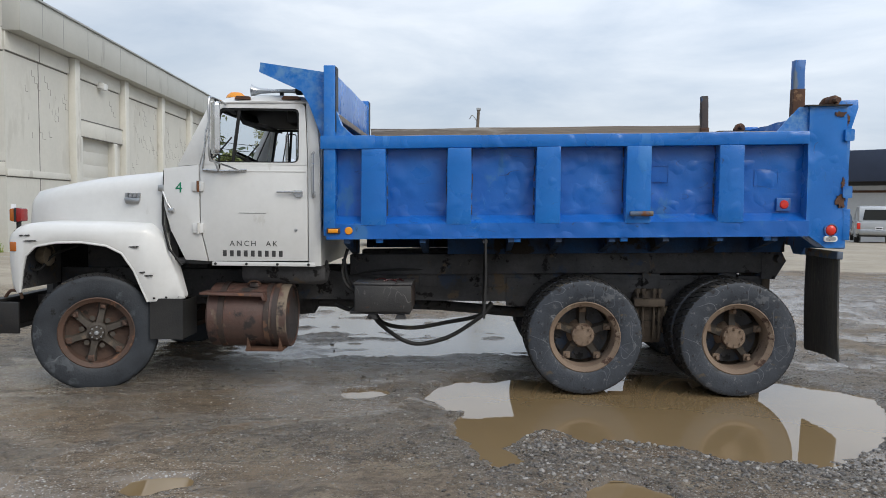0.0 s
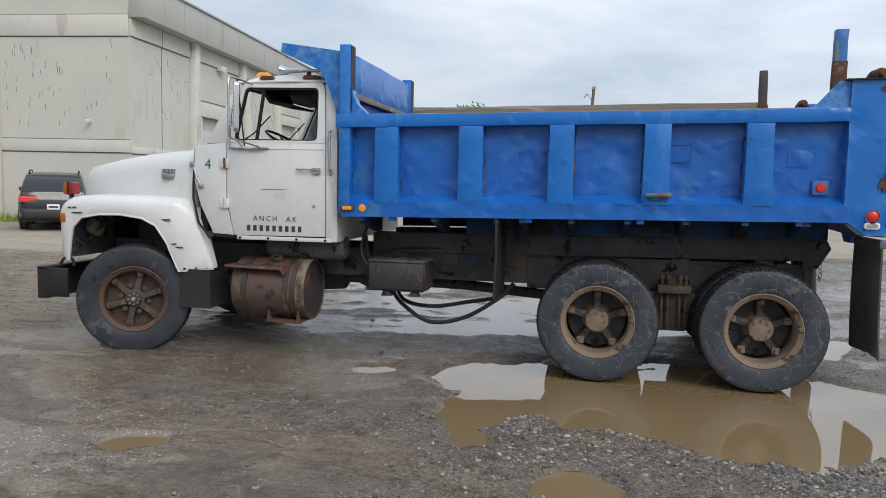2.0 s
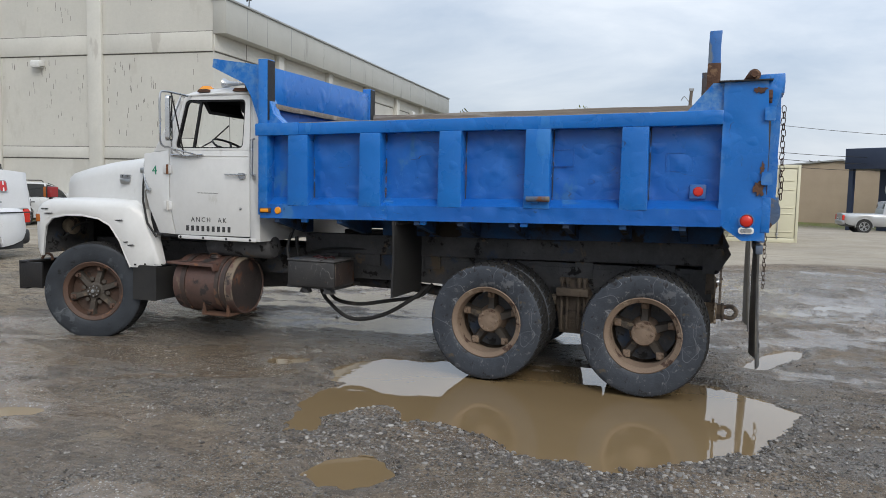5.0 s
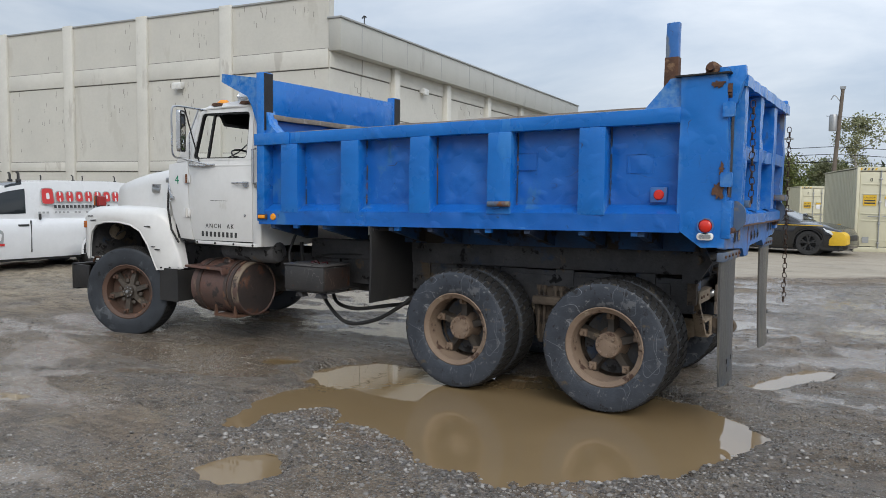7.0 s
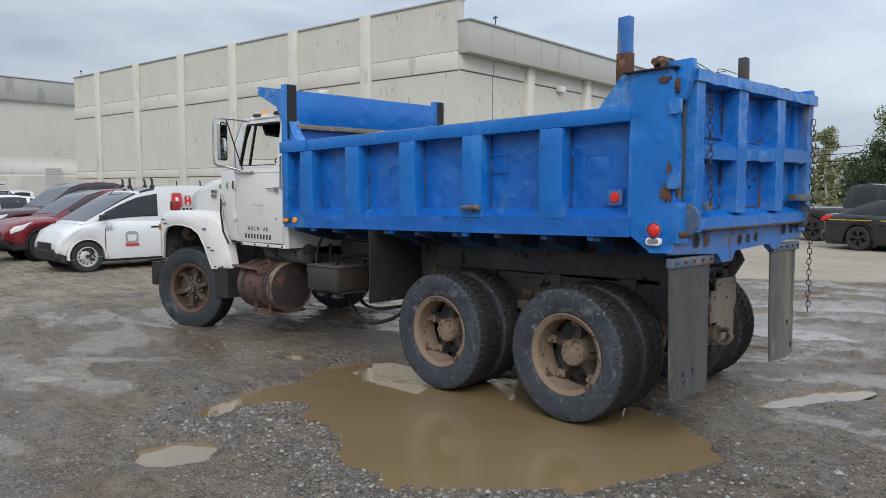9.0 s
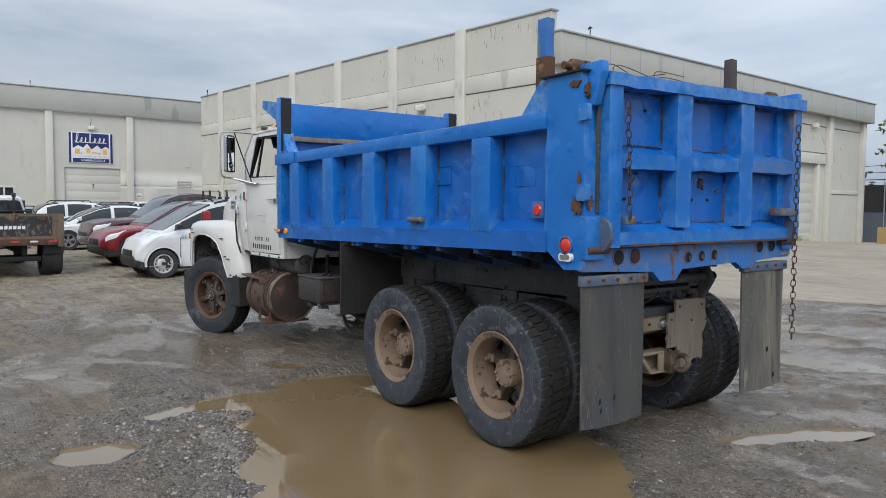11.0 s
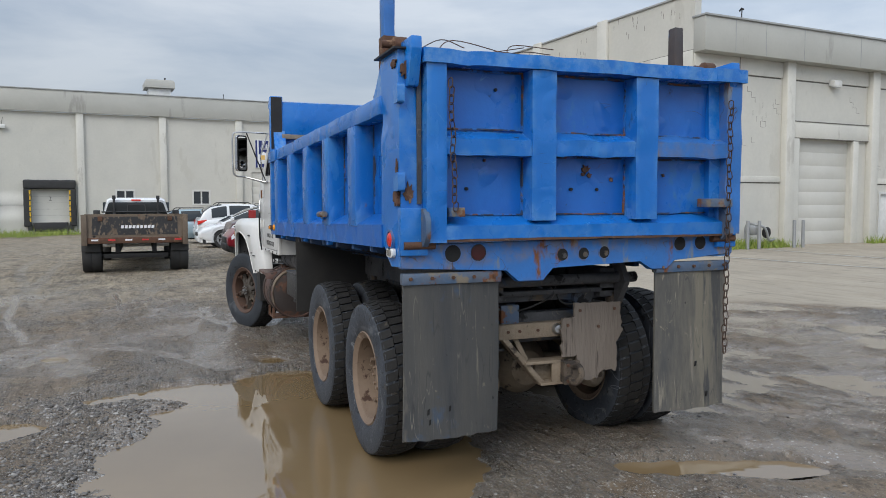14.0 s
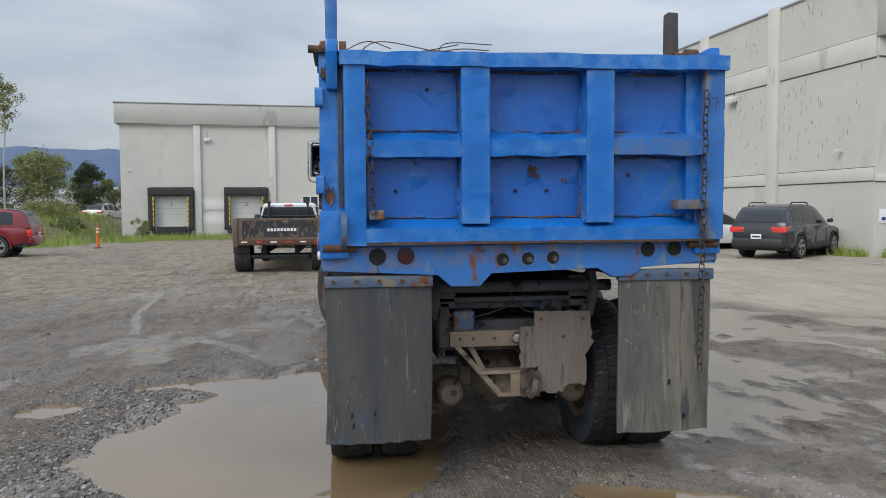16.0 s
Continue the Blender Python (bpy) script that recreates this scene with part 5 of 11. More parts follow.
for o in (tyre_ob, lug_ob, rib_ob, front_tyre):
    scene.collection.objects.unlink(o)


def wheel(x, y, side, front, inner=False):
    """A wheel of the truck. side: -1 near, +1 far. Outward is local -y before turning."""
    m = pose(x, y, 0.482 if front else 0.489, 0, 0, (STEER if front else 0) + (0 if side < 0 else 180))
    e = part("wheel", lathe(bmx(), [(0.292, 0.112), (0.298, 0.122), (0.306, 0.118), (0.300, 0.105), (0.275, 0.095), (0.268, 0.02), (0.268, -0.02), (0.275, -0.095), (0.300, -0.105), (0.306, -0.118), (0.298, -0.124), (0.289, -0.117), (0.262, -0.10), (0.255, -0.03), (0.255, 0.03), (0.262, 0.10)], seg=48, closed=True), "rimdark" if front else "rim", truck, "mud-caked rusty steel rim")
    e.matrix_basis = m
    t = again(front_tyre if front else tyre_ob, e)
    again(rib_ob if front else lug_ob, e, pose(0, 0, 0, 0, rnd.uniform(0, 90), 0))
    if inner:
        return e
    sp = bmx()
    if front:
        # six-spoke cast front wheel, close to the face
        lathe(sp, [(0.0, -0.105), (0.055, -0.10), (0.062, -0.07), (0.085, -0.055), (0.088, 0.03), (0.0, 0.03)], seg=28)
        hubm = part("hub", sp, "spoke", e, "cast steel hub")
        for i in range(6):
            a = 2 * math.pi * i / 6 + 0.3
            bm = bmx()
            c, s = math.cos(a), math.sin(a)
            rings_ = []
            for rr, hw, f, bk in ((0.055, 0.042, -0.055, 0.0), (0.12, 0.034, -0.062, -0.005), (0.18, 0.032, -0.045, 0.0), (0.235, 0.044, -0.05, 0.0), (0.262, 0.055, -0.06, 0.0)):
                rings_.append([(rr * c - k * s, y_, rr * s + k * c) for k, y_ in ((-hw, bk), (-hw * 0.7, f), (hw * 0.7, f), (hw, bk))])
            loft(bm, rings_)
            part("spoke", bm, "spoke", e)
            bm = bmx()
            cyl(bm, (0.232 * c, -0.05, 0.232 * s), (0.232 * c, -0.095, 0.232 * s), 0.016, seg=6)
            box(bm, 0.232 * c - 0.026, 0.232 * c + 0.026, -0.066, -0.05, 0.232 * s - 0.026, 0.232 * s + 0.026, 0.006)
            part("clamp_nut", bm, "rimdark", e)
            a2 = a + math.pi / 6
            bm = bmx()
            cyl(bm, (0.125 * math.cos(a2), -0.03, 0.125 * math.sin(a2)), (0.125 * math.cos(a2), -0.05, 0.125 * math.sin(a2)), 0.022, seg=10)
            part("drum_boss", bm, "spoke", e)
        bm = lathe(bmx(), [(0.0, 0.02), (0.255, 0.02), (0.255, 0.05), (0.0, 0.05)], seg=32)
        part("brake_drum", bm, "rimdark", e)
        for i in range(8):
            a = 2 * math.pi * i / 8
            part("hub_bolt", cyl(bmx(), (0.05 * math.cos(a), -0.10, 0.05 * math.sin(a)), (0.05 * math.cos(a), -0.112, 0.05 * math.sin(a)), 0.008, seg=6), "chrome", hubm)
        part("grease_cap", lathe(bmx(), [(0.0, -0.13), (0.018, -0.126), (0.024, -0.10), (0.024, -0.09)], seg=14), "chrome", hubm)
    else:
        # five-spoke cast drive wheel, its hub sunk deep behind the rim
        lathe(sp, [(0.0, -0.035), (0.03, -0.037), (0.05, -0.03), (0.092, -0.03), (0.098, -0.02), (0.098, 0.05), (0.125, 0.09), (0.13, 0.16), (0.0, 0.16)], seg=30)
        hubm = part("hub", sp, "rim", e, "mud-caked axle hub")
        for i in range(8):
            a = 2 * math.pi * i / 8
            part("hub_bolt", cyl(bmx(), (0.074 * math.cos(a), -0.03, 0.074 * math.sin(a)), (0.074 * math.cos(a), -0.048, 0.074 * math.sin(a)), 0.011, seg=6), "rim", hubm)
        for i in range(5):
            a = 2 * math.pi * i / 5 + math.pi / 2
            c, s = math.cos(a), math.sin(a)
            bm = bmx()
            rings_ = []
            for rr, hw, f, bk in ((0.07, 0.05, 0.03, 0.13), (0.14, 0.042, 0.045, 0.12), (0.20, 0.04, 0.045, 0.11), (0.258, 0.05, 0.035, 0.11)):
                rings_.append([(rr * c - k * s, y_, rr * s + k * c) for k, y_ in ((-hw, bk), (-hw * 0.6, f), (hw * 0.6, f), (hw, bk))])
            loft(bm, rings_)
            part("spoke", bm, "spoke", e)
            bm = bmx()
            cyl(bm, (0.225 * c, 0.045, 0.225 * s), (0.225 * c, -0.02, 0.225 * s), 0.017, seg=6)
            box(bm, 0.225 * c - 0.03, 0.225 * c + 0.03, 0.02, 0.045, 0.225 * s - 0.03, 0.225 * s + 0.03, 0.006)
            part("clamp_nut", bm, "rim", e)
        part("brake_drum", lathe(bmx(), [(0.0, 0.13), (0.24, 0.13), (0.24, 0.2), (0.0, 0.2)], seg=32), "grime", e)
    return e


FX, MX, RX = -2.69, 1.49, 2.785
for side in (-1, 1):
    wheel(FX - 0.035, side * 1.105, side, True)
    for x in (MX, RX):
        wheel(x, side * 0.985, side, False)
        wheel(x, side * 0.665, side, False, True)
for x in (MX, RX):
    bm = bmx()
    cyl(bm, (x, -0.85, 0.489), (x, 0.85, 0.489), 0.075, seg=16)
    lathe(bm, [(0.0, -0.2), (0.12, -0.17), (0.2, -0.06), (0.2, 0.06), (0.12, 0.17), (0.0, 0.2)], (x, 0, 0.5), "x", 20)
    part("drive_axle", bm, "mudsteel", truck, "mud-caked drive axle")
part("front_axle", box(bmx(), FX - 0.05, FX + 0.05, -0.95, 0.95, 0.38, 0.48, 0.02), "grime", truck)
for sy in (-1, 1):
    bm = cyl(bmx(), (FX, sy * 0.9, 0.489), (FX, sy * 0.94, 0.489), 0.16, seg=24)
    part("backing_plate", bm, "grime", truck)
    for k in range(3):
        bm = bmx()
        pts = [(FX - 0.62 + 0.1 * i, sy * 0.43, 0.60 - 0.05 * math.sin(math.pi * (i + k * 0.6) / (12 + k * 1.2)) + 0.018 * k) for i in range(13)]
        tube(bm, pts, 0.016, 6)
        part("leaf_spring", bm, "grime", truck)

# -- chassis --
for sy in (-1, 1):
    prof = [(0.0, 0.0), (0.09, 0.0), (0.09, 0.012), (0.012, 0.012), (0.012, 0.258), (0.09, 0.258), (0.09, 0.27), (0.0, 0.27)]
    bm = prism(bmx(), [(sy * (0.43 - p[0]), 0.70 + p[1]) for p in prof], -3.55, 3.28, "yz")
    part("frame_rail", bm, "grime", truck, "grimy steel frame rail")
    part("sub_beam", lean(box(bmx(), -0.62, 3.30, sy * 0.42 - 0.07, sy * 0.42 + 0.07, 0.972, 1.165, 0.012)), "grime", truck, "dirty timber-packed subframe beam")
    part("frame_plate", box(bmx(), 0.85, 3.1, sy * 0.435 - 0.008, sy * 0.435 + 0.008, 0.66, 0.93, 0.01), "grime", truck)
    for x in (-0.35, 0.12, 0.75, 1.5, 2.2, 2.9):
        part("u_bolt_plate", box(bmx(), x - 0.08, x + 0.08, sy * 0.445 - 0.012, sy * 0.445 + 0.012, 0.84, 1.06, 0.006), "grime", truck)
    for x in (0.30, 0.42):
        part("junction_light", cyl(bmx(), (x, sy * 0.46, 0.98), (x, sy * 0.475, 0.98), 0.022, seg=10), "clear", truck)
for x in (-3.1, -1.2, 0.4, 1.4, 2.2, 3.2):
    part("cross_member", box(bmx(), x - 0.05, x + 0.05, -0.415, 0.415, 0.74, 0.93, 0.01), "grime", truck)
# tandem suspension in the middle
for sy in (-1, 1):
    bm = bmx()
    prism(bm, [(2.02, 0.36), (2.26, 0.36), (2.30, 0.68), (2.22, 0.84), (2.06, 0.84), (1.98, 0.68)], sy * 0.50 - 0.09, sy * 0.50 + 0.09, "xz", 0.012)
    part("trunnion_bracket", bm, "mudbrown", truck, "mud-caked suspension bracket")
    bm = bmx()
    for dx in (-0.1, -0.05, 0.05, 0.1):
        cyl(bm, (2.14 + dx, sy * 0.62, 0.40), (2.14 + dx, sy * 0.62, 0.86), 0.013, seg=8)
        cyl(bm, (2.14 + dx, sy * 0.62, 0.82), (2.14 + dx, sy * 0.62, 0.86), 0.024, seg=6)
    part("u_bolt", bm, "mudbrown", truck)
    part("saddle_cap", box(bmx(), 2.0, 2.28, sy * 0.62 - 0.06, sy * 0.62 + 0.06, 0.70, 0.77, 0.01), "mudbrown", truck)
    bm = tube(bmx(), curve_pts([(1.40, sy * 0.52, 0.50), (1.75, sy * 0.52, 0.60), (2.14, sy * 0.52, 0.66), (2.5, sy * 0.52, 0.60), (2.88, sy * 0.52, 0.50)]), 0.05, 8)
    part("walking_beam", bm, "mudsteel", truck)
bm = tube(bmx(), [(-1.0, 0, 0.62), (0.2, 0, 0.60), (1.3, 0, 0.52)], 0.05, 12)
part("drive_shaft", bm, "grime", truck)
part("gearbox", lathe(bmx(), [(0.0, -2.0), (0.24, -2.0), (0.27, -1.8), (0.2, -1.5), (0.16, -1.05), (0.08, -1.0), (0.0, -1.0)], (0, 0, 0.66), "x", 16), "grime", truck)
part("engine_block", box(bmx(), -3.2, -2.0, -0.36, 0.36, 0.62, 1.35, 0.05), "grime", truck)
part("hoist_cylinder", cyl(bmx(), (-0.2, 0, 0.95), (1.6, 0, 1.18), 0.09, seg=14), "grime", truck)
part("air_tank", lathe(bmx(), [(0.0, -1.55), (0.10, -1.52), (0.12, -1.48), (0.12, -0.82), (0.10, -0.78), (0.0, -0.75)], (0, -0.80, 1.0), "x", 18), "grime", truck, "dark air tank under the cab")

# -- things hung on the frame --
TKC = (0, -0.815, 0.603)
bm = lathe(bmx(), [(0.0, -1.795), (0.12, -1.80), (0.262, -1.79), (0.283, -1.77), (0.283, -1.093), (0.277, -1.083), (0.268, -1.083), (0.262, -1.093), (0.0, -1.096)], TKC, "x", 48)
tank = part("fuel_tank", bm, "tank", truck, "rust-brown cylindrical fuel tank")
for x, w_ in ((-1.655, 0.026), (-1.255, 0.022), (-1.185, 0.022)):
    part("tank_strap", lathe(bmx(), [(0.283, x - w_), (0.295, x - w_), (0.295, x + w_), (0.283, x + w_)], TKC, "x", 48, closed=True), "strap", tank, "rusty dark strap round the tank")
part("tank_end", lathe(bmx(), [(0.0, -1.088), (0.10, -1.089), (0.255, -1.0905), (0.262, -1.094)], TKC, "x", 48), "tankend", tank, "dark rusty flat tank end")
part("filler_cap", lathe(bmx(), [(0.0, 0.035), (0.05, 0.03), (0.055, 0.0), (0.0, 0.0)], (-1.40, -0.90, 0.868), "z", 18), "tank", tank)
part("cap_handle", tube(bmx(), curve_pts([(-1.46, -0.93, 0.885), (-1.43, -0.93, 0.912), (-1.37, -0.93, 0.912), (-1.34, -0.93, 0.885)], 4), 0.007, 6), "rust", tank)
bm = bmx()
prism(bm, [(-1.82, 0.832), (-1.27, 0.832), (-1.25, 0.76), (-1.27, 0.76), (-1.285, 0.805), (-1.82, 0.81)], -1.135, -0.92, "xz", 0.004)
part("tank_step", dent(cut(bm, 0, 0.1), 0.006, 5, 2), "tank", truck, "bent rusty step plate on the tank")
bm = bmx()
box(bm, -1.44, -1.12, -1.08, -0.60, 0.318, 0.338, 0.004)
for x in (-1.42, -1.14):
    prism(bm, [(x - 0.012, 0.33), (x + 0.03, 0.33), (x, 0.44)], -1.085, -1.06)
part("tank_cradle", bm, "rust", truck)
bat = part("battery_box", box(bmx(), -0.50, 0.0, -1.03, -0.62, 0.665, 0.905, 0.018), "boxside", truck, "scuffed dark steel battery box")
part("box_end", box(bmx(), -0.001, 0.004, -1.01, -0.64, 0.685, 0.89, 0.002), "tankend", bat, "rust-brown end plate")
part("box_lid", box(bmx(), -0.505, 0.005, -1.035, -0.61, 0.905, 0.925, 0.008), "grime", bat)
bm = bmx()
for x, y, w in ((-0.2, -0.9, 0.06), (-0.13, -0.85, 0.05), (-0.28, -0.82, 0.06)):
    tube(bm, curve_pts([(x - w, y, 0.926), (x, y + 0.02, 0.94), (x + w, y - 0.02, 0.926)], 4), 0.007, 5)
part("battery_cable", bm, "darkred", bat, "red battery cable")
bm = bmx()
box(bm, -0.55, -0.02, -0.95, -0.45, 0.64, 0.665)
for x in (-0.35, -0.1):
    prism(bm, [(x - 0.05, 0.60), (x + 0.05, 0.60), (x + 0.03, 0.64), (x - 0.03, 0.64)], -0.98, -0.9)
part("box_bracket", bm, "grime", truck)
guard = part("spray_guard", dent(cut(box(bmx(), 0.63, 0.648, -1.14, -0.47, 0.64, 1.345), 2, 0.12), 0.012, 3.0, 2.0, (1, 0, 0)), "black", truck, "black rubber spray guard ahead of the drive wheels")
part("guard_bar", box(bmx(), 0.61, 0.65, -1.12, -0.42, 1.28, 1.31, 0.005), "grime", guard)
for dy, low in ((-0.55, 0.33), (-0.40, 0.45)):
    pts = curve_pts([(-0.42, dy, 0.62), (-0.30, dy - 0.05, 0.48), (-0.02, dy - 0.1, low), (0.30, dy - 0.06, low + 0.05), (0.60, dy, 0.56), (0.72, dy + 0.05, 0.68)], 8)
    part("air_hose", tube(bmx(), pts, 0.019, 8), "black", truck, "sagging black rubber hose")
for pts, r in (([(-0.60, -0.75, 1.20), (-0.64, -0.8, 1.0), (-0.58, -0.82, 0.86), (-0.45, -0.78, 0.8)], 0.014), ([(-0.66, -0.6, 1.1), (-0.62, -0.62, 0.9), (-0.52, -0.6, 0.72), (-0.6, -0.55, 0.62), (-0.75, -0.5, 0.66)], 0.02), ([(-0.55, -0.5, 0.95), (-0.3, -0.5, 0.99), (0.2, -0.47, 1.0)], 0.012)):
    part("air_hose", tube(bmx(), curve_pts(pts, 6), r, 8), "black", truck)

# -- dump body --
body = thing("dump_body")
body.parent = truck
tagged(body, "dented blue steel dump body with ribbed sides")
W, WS = 1.15, 1.03
RIBS = (-0.32, 0.404, 1.151, 1.904, 2.671)
for sy in (-1, 1):
    # sheet and sloped sill in one pressing
    pr = [(sy * WS, 2.12), (sy * WS, 1.53), (sy * W, 1.465), (sy * W, 1.335), (sy * (W - 0.012), 1.335), (sy * (W - 0.012), 1.455), (sy * (WS - 0.012), 1.522), (sy * (WS - 0.012), 2.12)]
    bm = cut(prism(bmx(), pr, -0.72, 3.32, "yz"), 0, 0.036)
    cut(bm, 2, 0.036)
    dent(bm, 0.007, 2.0, 4.0 + sy, (0, 1, 0.12))
    knock(bm, 1, sy, 170, 5 + sy, (0.004, 0.013), (0.022, 0.055))
    part("side_sheet", lean(bm), "blue_sheet", body, "dented blue side sheet")
    bm = cut(box(bmx(), -0.76, 3.30, min(sy * W, sy * 0.98), max(sy * W, sy * 0.98), 2.10, 2.205, 0.006), 0, 0.08)
    part("top_rail", lean(knock(dent(bm, 0.005, 2.5, 1.0), 1, sy, 26, 11, (0.002, 0.006), (0.05, 0.12))), "blue", body)
    if sy < 0:
        part("rail_sleeve", lean(box(bmx(), -0.77, -0.31, sy * W - 0.012, sy * W, 2.098, 2.21, 0.005)), "blue", body)
    for x in RIBS:
        bm = bmx()
        prism(bm, [(x - 0.10, 2.10), (x + 0.10, 2.10), (x + 0.105, 1.455), (x - 0.105, 1.455)], sy * (WS - 0.005), sy * (W + 0.004), "xz")
        cut(bm, 2, 0.13)
        bev(bm, [f for f in bm.faces if abs(f.normal.y) > 0.8], 0.007, 2)
        for dx in (-0.108, 0.108):
            part("rib_seam", lean(dent(cut(box(bmx(), x + dx - 0.005, x + dx + 0.005, min(sy * (WS - 0.012), sy * (WS + 0.004)), max(sy * (WS - 0.012), sy * (WS + 0.004)), 1.53, 2.10), 2, 0.06), 0.004, 9.0, x + dx)), "seam", body)
        part("side_rib", lean(knock(dent(bm, 0.004, 4.0, x), 1, sy, 4, int(x * 100) + sy, (0.002, 0.006), (0.04, 0.08))), "blue", body)
    # rear corner post
    bm = bmx()
    prism(bm, [(3.30, 2.41), (3.60, 2.41), (3.625, 1.9), (3.625, 1.24), (3.47, 1.235), (3.30, 1.36)], sy * (W - 0.2), sy * (W - 0.01), "xz")
    cut(bm, 2, 0.05), cut(bm, 0, 0.05)
    part("corner_post", lean(knock(dent(bm, 0.003, 3.0, 6.0 + sy, (0.3, 1, 0.3)), 1, sy, 14, 21 + sy, (0.003, 0.008), (0.04, 0.09))), "blue", body)
    part("post_cap", lean(box(bmx(), 3.26, 3.63, sy * W - 0.17 if sy > 0 else sy * W - 0.02, sy * W + 0.02 if sy > 0 else sy * W + 0.17, 2.41, 2.42)), "blacksteel", body)
    part("post_gusset", lean(prism(bmx(), [(3.04, 2.205), (3.30, 2.205), (3.30, 2.41), (3.22, 2.41)], sy * 1.10, sy * 1.115)), "blue", body)
    top = 2.80 if sy < 0 else 2.81
    x0 = 3.175 if sy < 0 else 3.08
    bm = bmx()
    prism(bm, [(x0, 2.2), (x0 + 0.085, 2.2), (x0 + 0.09, top), (x0, top)] if sy < 0 else [(x0 + 0.01, 2.2), (x0 + 0.095, 2.2), (x0 + 0.075, top), (x0, top)], sy * 1.04, sy * 1.11, "xz", 0.006)
    part("board_post", lean(dent(cut(bm, 2, 0.1), 0.008, 5, sy)), M["blue_worn"] if sy < 0 else M["postrust"], body, "blue and rust-brown board post")
    part("post_rust", lean(dent(cut(box(bmx(), x0 - 0.003, x0 + 0.092, sy * 1.075 - 0.038, sy * 1.075 + 0.038, 2.26, 2.56 if sy < 0 else 2.46, 0.003), 2, 0.06), 0.003, 6, 2 * sy)), "rust", body)
    # hinge lugs on the post's rear edge
    for z in (2.17, 1.70):
        bm = bmx()
        prism(bm, rounded([(3.585, z - 0.05), (3.66, z - 0.05), (3.66, z + 0.05), (3.585, z + 0.05)], 0.015, 3), sy * (W - 0.03), sy * (W + 0.012), "xz")
        part("hook_lug", lean(bm), "blue", body)
    bm = prism(bmx(), [(3.60, 1.30), (3.66, 1.30), (3.66, 1.56), (3.60, 1.56)], sy * (W - 0.16), sy * (W - 0.005), "xz", 0.006)
    part("latch_housing", lean(bm), "blue", body)
    bm = prism(bmx(), rounded([(3.62, 1.36), (3.68, 1.34), (3.735, 1.40), (3.735, 1.50), (3.68, 1.56), (3.64, 1.55)], 0.03, 3), sy * (W - 0.15), sy * (W - 0.12), "xz")
    part("tailgate_latch", lean(bm), "flapblue", body, "worn steel tailgate hook")
    part("latch_pin", lean(cyl(bmx(), (3.655, sy * (W - 0.2), 1.355), (3.655, sy * (W - 0.02), 1.355), 0.022, seg=12)), "rust", body)
    # top hinge bracket and its pin
    bm = prism(bmx(), [(3.50, 2.46), (3.71, 2.465), (3.715, 2.40), (3.66, 2.21), (3.60, 2.21), (3.59, 2.40), (3.50, 2.42)], sy * (W - 0.11), sy * (W - 0.05), "xz", 0.006)
    part("hinge_bracket", lean(bm), "blue", body)
    part("hinge_pin", lean(lathe(bmx(), [(0.0, -0.14), (0.022, -0.14), (0.022, -0.08), (0.045, -0.07), (0.045, 0.0), (0.022, 0.01), (0.0, 0.01)], (3.50, sy * (W - 0.09), 2.455), "y", 16)), "rust", body)
    part("hinge_collar", lean(prism(bmx(), rounded([(3.42, 2.42), (3.56, 2.42), (3.53, 2.50), (3.47, 2.50)], 0.03, 3), sy * (W - 0.16), sy * (W - 0.12))), "rust", body)
    # lights on the post
    lam = part("tail_light", lean(lathe(bmx(), [(0.0, -0.018), (0.032, -0.016), (0.045, -0.006), (0.047, 0.0), (0.047, 0.012)], (3.50, sy * W + (0.0 if sy < 0 else 0), 1.385), "y", 24)), "red", body, "round red tail light")
    if sy > 0:
        lam.matrix_basis = pose(0, 2 * sy * W, 0) @ Matrix.Diagonal((1, -1, 1, 1))
    part("light_ring", lean(lathe(bmx(), [(0.047, -0.012), (0.056, -0.012), (0.056, 0.012), (0.047, 0.012)], (3.50, sy * W, 1.385), "y", 24, closed=True)), "blue_worn", lam)
    bm = prism(bmx(), rounded([(3.445, 1.288), (3.555, 1.288), (3.555, 1.338), (3.445, 1.338)], 0.03, 5), sy * (W - 0.01), sy * (W + 0.012), "xz", 0.003)
    oval_ob = part("reversing_light", lean(bm), "clear", body, "oval clear light in a white rim")
    part("oval_insert", lean(prism(bmx(), rounded([(3.46, 1.298), (3.54, 1.298), (3.54, 1.328), (3.46, 1.328)], 0.02, 5), sy * (W + 0.012), sy * (W + 0.015), "xz")), "chrome", oval_ob)
    rf = part("side_reflector", lean(box(bmx(), 3.085, 3.205, min(sy * WS, sy * (WS + 0.03)), max(sy * WS, sy * (WS + 0.03)), 1.545, 1.655, 0.006)), "blue_worn", body)
    bm = lathe(bmx(), [(0.0, -0.012), (0.03, -0.010), (0.038, 0.0), (0.038, 0.004)], (3.148, sy * (WS + 0.03), 1.60), "y", 22)
    r = part("reflector_disc", lean(bm), "red", rf, "round red reflector")
    if sy > 0:
        r.matrix_basis = pose(0, 2 * (WS + 0.03), 0) @ Matrix.Diagonal((1, -1, 1, 1))
    # marker lights at the front of the sill
    mk = part("marker_base", lean(box(bmx(), -0.715, -0.60, min(sy * W, sy * (W + 0.022)), max(sy * W, sy * (W + 0.022)), 1.385, 1.432, 0.006)), "rimdark", body)
    part("marker_lens", lean(box(bmx(), -0.70, -0.615, min(sy * (W + 0.02), sy * (W + 0.034)), max(sy * (W + 0.02), sy * (W + 0.034)), 1.392, 1.425, 0.008)), "amber", mk, "amber marker light")
    bm = lathe(bmx(), [(0.0, -0.012), (0.028, -0.009), (0.034, 0.0), (0.034, 0.006)], (-0.530, sy * W, 1.408), "y", 20)
